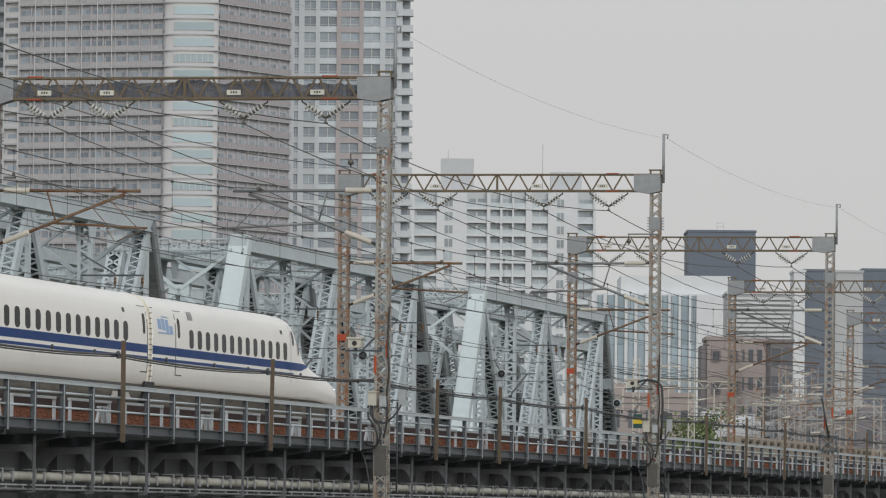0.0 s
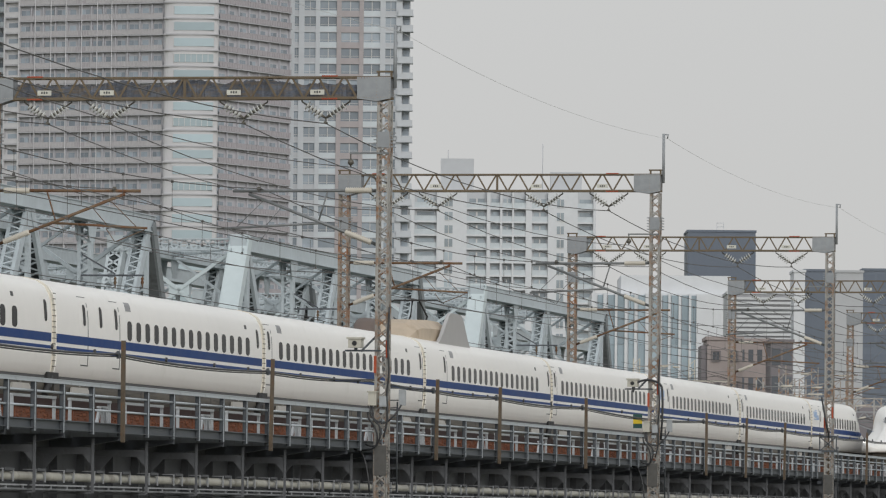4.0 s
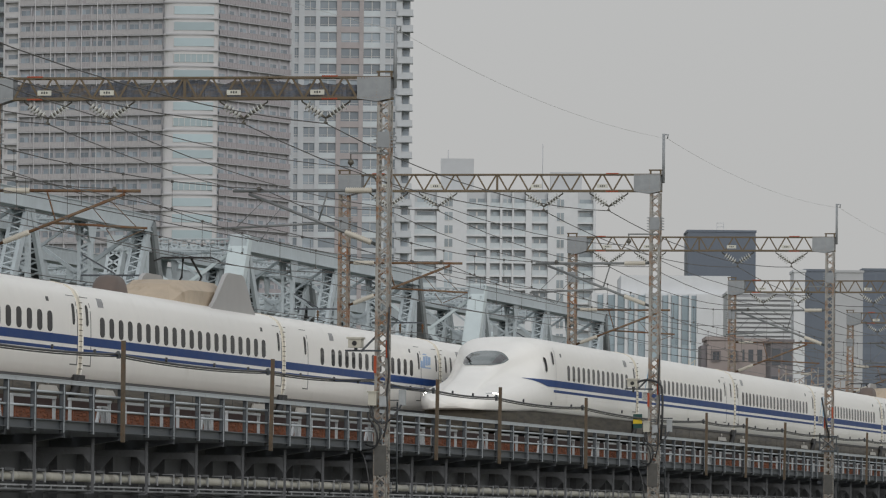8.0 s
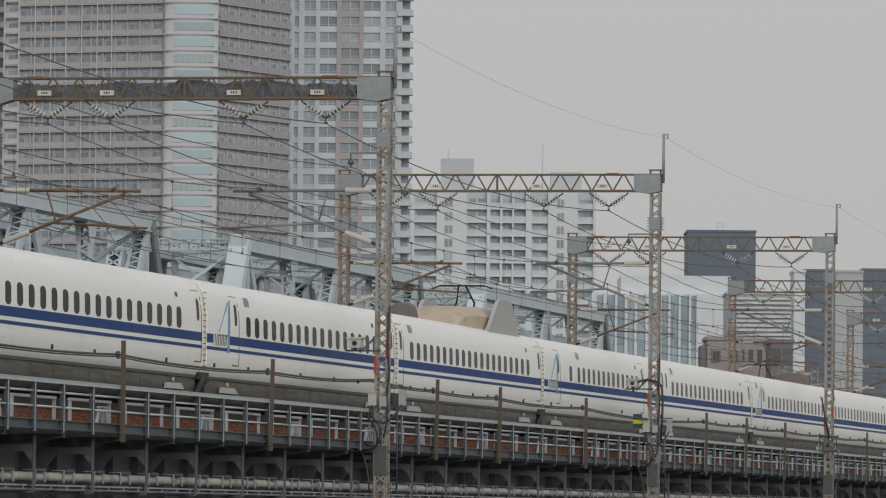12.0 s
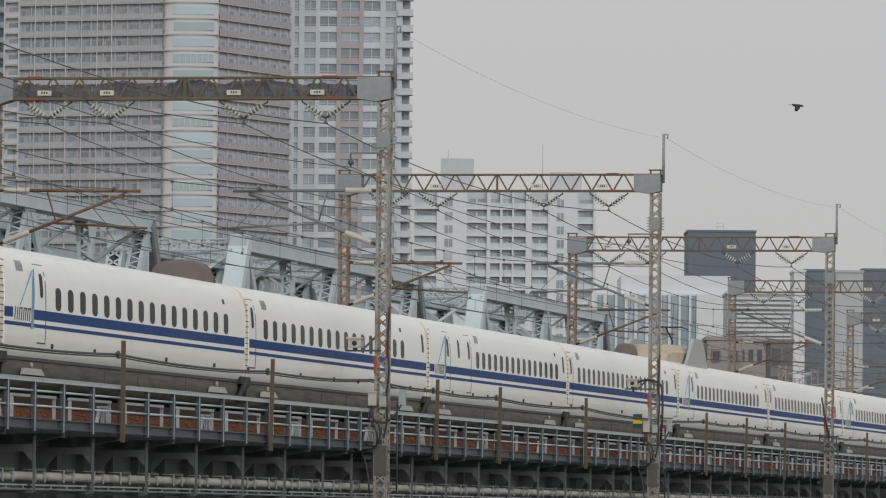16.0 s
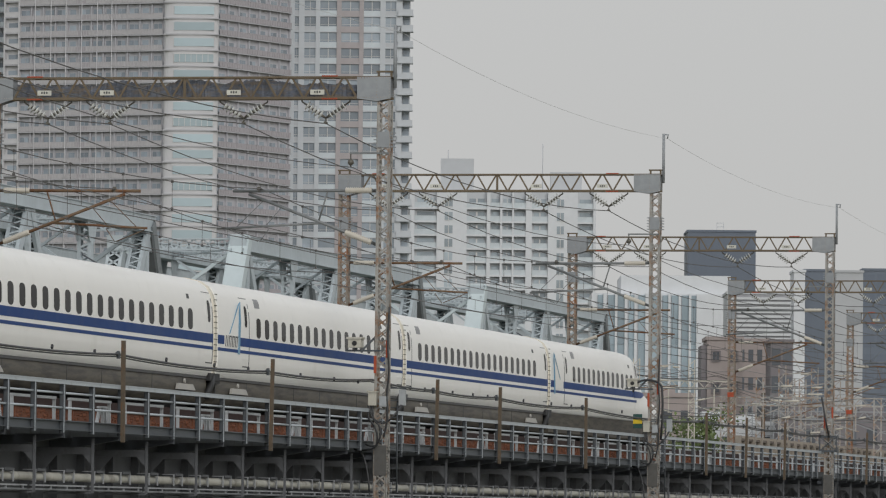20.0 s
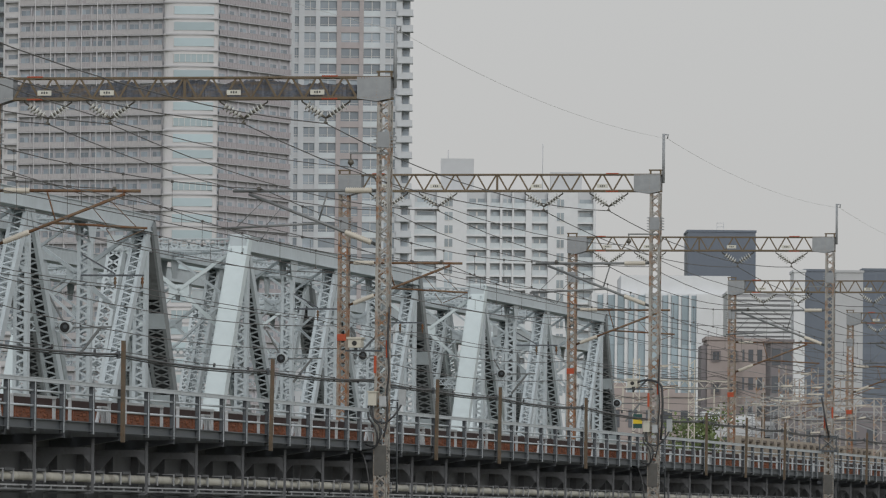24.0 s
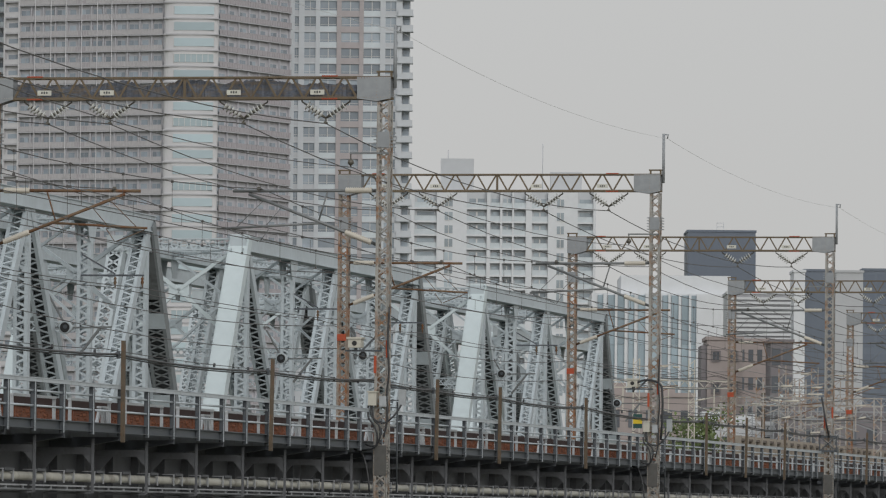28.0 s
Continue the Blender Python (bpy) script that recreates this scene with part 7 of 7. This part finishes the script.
def horns():
    """Round horn loudspeakers and wire brackets on the truss posts."""
    first = None
    for y, z in ((200.4, 3.58), (233.9, 3.44), (249.5, 3.98), (281.1, 4.0), (314.0, 3.3)):
        m = pose(XT + 0.75, y, z, 0, 0, -8)
        if first:
            copy_thing(first, m)
            continue
        first = thing("horn_loudspeaker", "grey round horn loudspeaker on the truss post", "loudspeaker", m, "truss loudspeakers")
        bm = BM()
        tube(bm, [(0, -0.28, 0), (0, -0.27, 0), (0, -0.1, 0), (0, 0.15, 0), (0, 0.3, 0)], [0.20, 0.225, 0.2, 0.12, 0.09], 18)
        part("horn", bm, M_TRUSSDK, first)
        bm = BM()
        tube(bm, [(0, -0.295, 0), (0, -0.285, 0)], 0.17, 18)
        part("mouth", bm, M_BLACK, first)
        bm = BM()
        tube(bm, [(0.02, -0.32, 0.02), (0.02, -0.29, 0.02)], 0.07, 10)
        part("driver", bm, M_POST, first)
        bm = BM()
        bar(bm, (-0.7, 0.1, 0), (0, 0.1, 0), 0.06, 0.06)
        bar(bm, (-0.1, 0.1, 0.02), (-0.75, 0.1, 1.1), 0.06, 0.06)
        bar(bm, (0.1, 0.15, 0.0), (1.5, 0.15, 0.02), 0.05, 0.06)
        bar(bm, (0.35, 0.15, -0.9), (1.1, 0.15, 0.0), 0.05, 0.08)
        part("bracket", bm, M_TUBEGREY, first)
    first = None
    for y in (205.0, 238.0, 254.5, 287.2):
        m = pose(XT + 0.3, y, 5.5)
        if first:
            copy_thing(first, m)
            continue
        first = thing("wire_bracket", "dark grey wire bracket with small brown insulators on the truss", "bracket", m, "truss brackets")
        bm = BM()
        bar(bm, (-0.3, 0, 0), (1.9, 0, 0), 0.06, 0.06)
        bar(bm, (0, 0, -0.02), (0.9, 0, -0.02), 0.03, 0.03)
        bar(bm, (-0.25, 0, 0.7), (0.9, 0, 0.05), 0.05, 0.05)
        part("arm", bm, M_DARK, first)
        for x in (0.9, 1.85):
            bm = BM()
            tube(bm, [(x, 0, -0.04), (x, 0, -0.12), (x, 0, -0.16), (x, 0, -0.24), (x, 0, -0.3), (x, 0, -0.45)], [0.02, 0.06, 0.03, 0.06, 0.03, 0.02], 8)
            part("insulator", bm, M_TUBE, first)
    for x, z in ((XT + 1.2, 5.08), (XT + 2.15, 5.08), (XT + 0.9, 3.0)):
        bm = BM()
        ys = [150, 180, 205, 238, 254.5, 287.2, 320, 360]
        span_wire(bm, x, z, 0.12, 0.014, ys, 6)
        solid("signal_wire", bm, M_WIRE, "dark wire strung along the truss bridge", "wire", group="overhead wires")


horns()

M_BARRIER = mat("brown_stained_concrete_panel", (0.15, 0.128, 0.105), 0.85, 0, 0.3, 3, 0.5, 0.2, (0.12, 0.10, 0.08), 0.45)
M_BARRIERPALE = mat("tan_barrier_post", (0.30, 0.265, 0.22), 0.8, 0, 0.25, 3, 0.5, 0.1, (0.15, 0.13, 0.105), 0.45)


def barrier():
    b = thing("noise_barrier", "brown stained noise barrier of framed concrete panels", "noise barrier", kind="structure")
    L = BAY / 2
    bm = BM()
    quad_box(bm, -0.14, 0.42, -0.16, 0.16, -0.75, 1.76)
    post = to_mesh("post", bm, M_BARRIERPALE)
    bm = BM()
    quad_box(bm, -0.03, 0.03, 0.17, L - 0.17, 0.0, 1.50)
    panel = to_mesh("panel", bm, M_BARRIER)
    bm = BM()
    quad_box(bm, -0.16, 0.30, 0.17, L - 0.17, 1.51, 1.63)
    quad_box(bm, -0.12, 0.30, 0.17, L - 0.17, -0.75, -0.01)
    rail = to_mesh("rail", bm, M_BARRIER)
    for k in range(44):
        m = Matrix.Translation((-45.9, 318 + k * L, 0))
        for nm, me in (("post", post), ("panel", panel), ("rail", rail)):
            part(nm, me, None, b, m=m)


barrier()

M_CREAM = mat("cream_gantry_paint", (0.50, 0.47, 0.40), 0.6, 0, 0.12, 4, 0.6)


def far_gantry(u0, u1, d, z, drop, material, label):
    g = thing("track_gantry", label, "gantry", site(0, d), "far gantries")
    h = z - GROUND
    for s in (0.0, 0.45):
        bm = BM()
        bar(bm, (u0, 0, h + s), (u1, 0, h + s), 0.12, 0.07)
        part("chord", bm, material, g)
    bm = BM()
    lacing(bm, (u0, 0, h), (u1, 0, h), (0, 0, 0.45), 0.42, 0.045, 0.03)
    tagged(part("lattice", bm, material, g), kind="stuff")
    for u in (u0 + 0.3, u1 - 0.3):
        bm = BM()
        for e in (-0.2, 0.2):
            bar(bm, (u + e, 0, 0), (u + e, 0, h + 0.5), 0.08, 0.08)
        lacing(bm, (u - 0.2, 0, 0), (u - 0.2, 0, h), (0.4, 0, 0), 0.45, 0.05, 0.02)
        part("post", bm, material, g)
    for k in range(3):
        u = u0 + (u1 - u0) * (k + 0.5) / 3
        bm = BM()
        bar(bm, (u, 0, h), (u, 0, h - drop), 0.08, 0.08)
        bar(bm, (u - 1.6, 0, h - drop * 0.6), (u, 0, h - drop * 0.35), 0.06, 0.06)
        bar(bm, (u - 1.6, 0, h - drop * 0.62), (u + 0.2, 0, h - drop), 0.05, 0.05)
        part("dropper_arm", bm, material, g)
        bm = BM()
        tube(bm, [(u - 1.1, 0, h - drop * 0.5), (u - 0.6, 0, h - drop * 0.44)], 0.06, 8)
        part("insulator", bm, M_RIBBED, g)


def yard():
    """Gantries, poles and wires of the ordinary line beyond."""
    far_gantry(10.2, 19.0, 400, 5.85, 1.6, M_CREAM, "cream lattice gantry over the ordinary line beyond")
    far_gantry(15.4, 24.5, 345, 3.75, 1.4, M_GALV, "pale grey lattice gantry over the ordinary line beyond")
    far_gantry(19.4, 29.0, 365, 3.35, 1.2, M_PLATE, "pale lattice gantry farther along the ordinary line")
    far_gantry(20.5, 31.0, 420, 5.2, 1.8, M_PLATE, "grey lattice gantry farther along the ordinary line")
    random.seed(21)
    for u, d, z in ((11.9, 380, 7.2), (16.0, 398, 7.6), (17.4, 340, 5.2), (18.9, 345, 6.0), (19.8, 352, 5.4), (20.9, 360, 5.6), (22.2, 370, 6.5), (24.5, 385, 6.1), (26.2, 400, 6.4)):
        t = thing("lattice_pole", "pale lattice pole of the ordinary line beyond", "pole", site(u, d), "far poles")
        h = z - GROUND
        bm = BM()
        for e in (-0.19, 0.19):
            bar(bm, (e, 0, 0), (e, 0, h), 0.07, 0.07)
        lacing(bm, (-0.19, 0, 0), (-0.19, 0, h), (0.38, 0, 0), 0.4, 0.05, 0.02)
        part("post", bm, M_CREAM if u < 17 else M_GALV, t)
        for k in range(random.choice((2, 3, 3))):
            zz = h - 0.5 - k * random.uniform(0.8, 1.3)
            s = random.choice((-1, 1, 1))
            w = random.uniform(1.4, 2.8)
            bm = BM()
            bar(bm, (0, 0, zz), (s * w, 0, zz + random.uniform(-0.05, 0.35)), 0.06, 0.06)
            bar(bm, (0, 0, zz - 0.8), (s * w * 0.8, 0, zz), 0.05, 0.05)
            part("crossarm", bm, random.choice((M_GALV, M_TUBEGREY, M_TUBE)), t)
            bm = BM()
            tube(bm, [(s * w * 0.55, 0, zz + 0.02), (s * w * 0.85, 0, zz + 0.04)], 0.05, 8)
            part("insulator", bm, M_RIBBED, t)
    # white signal arm and post among the wires
    t = thing("signal_post", "brown signal post with a white lamp bracket", "signal", site(19.25, 372))
    bm = BM()
    tube(bm, [(0, 0, 0), (0, 0, 12.0)], 0.12, 8)
    part("post", bm, M_STAKE, t)
    bm = BM()
    bar(bm, (0.9, 0, 11.4), (1.1, 0, 11.9), 0.16, 0.2)
    bar(bm, (0.6, 0, 11.35), (1.2, 0, 11.4), 0.1, 0.1)
    bar(bm, (0, 0, 11.2), (0.8, 0, 11.35), 0.05, 0.05)
    part("lamp_bracket", bm, M_TRUSSWHITE, t)
    # wires
    random.seed(31)
    for k in range(20):
        z = random.uniform(1.6, 7.4) - GROUND
        d0 = random.uniform(335, 420)
        bm = BM()
        pts = []
        a, sl, sg = random.uniform(8, 13), random.uniform(-0.09, 0.03), random.uniform(0.1, 0.6)
        for q in range(25):
            f = q / 24
            c = (f * 3) % 1
            pts.append((a + f * 22, f * 12, z + sl * f * 22 - sg * 4 * c * (1 - c)))
        tube(bm, pts, random.choice((0.013, 0.02, 0.028)), 5)
        solid("line_wire", bm, random.choice((M_WIRE, M_TUBEGREY, M_WIRE)), "thin wire of the ordinary line beyond", "wire", group="far wires", m=site(0, d0))
    for u, h, w, sd in ((15.4, 11.4, 3.0, 1), (16.7, 11.9, 3.2, 2), (18.0, 12.4, 3.4, 3), (14.5, 10.2, 2.4, 4), (18.9, 10.9, 2.4, 5)):
        tree(u, 412 + sd * 2, h, w, sd)
    # low plant and sheds along the line
    for u0, u1, d, z, m, lab in ((12.0, 20.5, 505, 7.3, M_BRICKPINK, "low pink brick station building"), (20.6, 27.5, 515, 5.2, M_LOUVRE, "low grey trackside building"), (27.4, 37.5, 505, 5.8, M_BROWNDK, "low brown trackside building")):
        block("station_building", lab + " beside the line", "building", u0, u1, d, z, 8, m, 4, 6, M_SLATE, win=(0.5, 0.4), roofbox=((u0 + 1, u0 + 3, 0.8), (u1 - 3.5, u1 - 1.5, 0.6)))


yard()
motions()
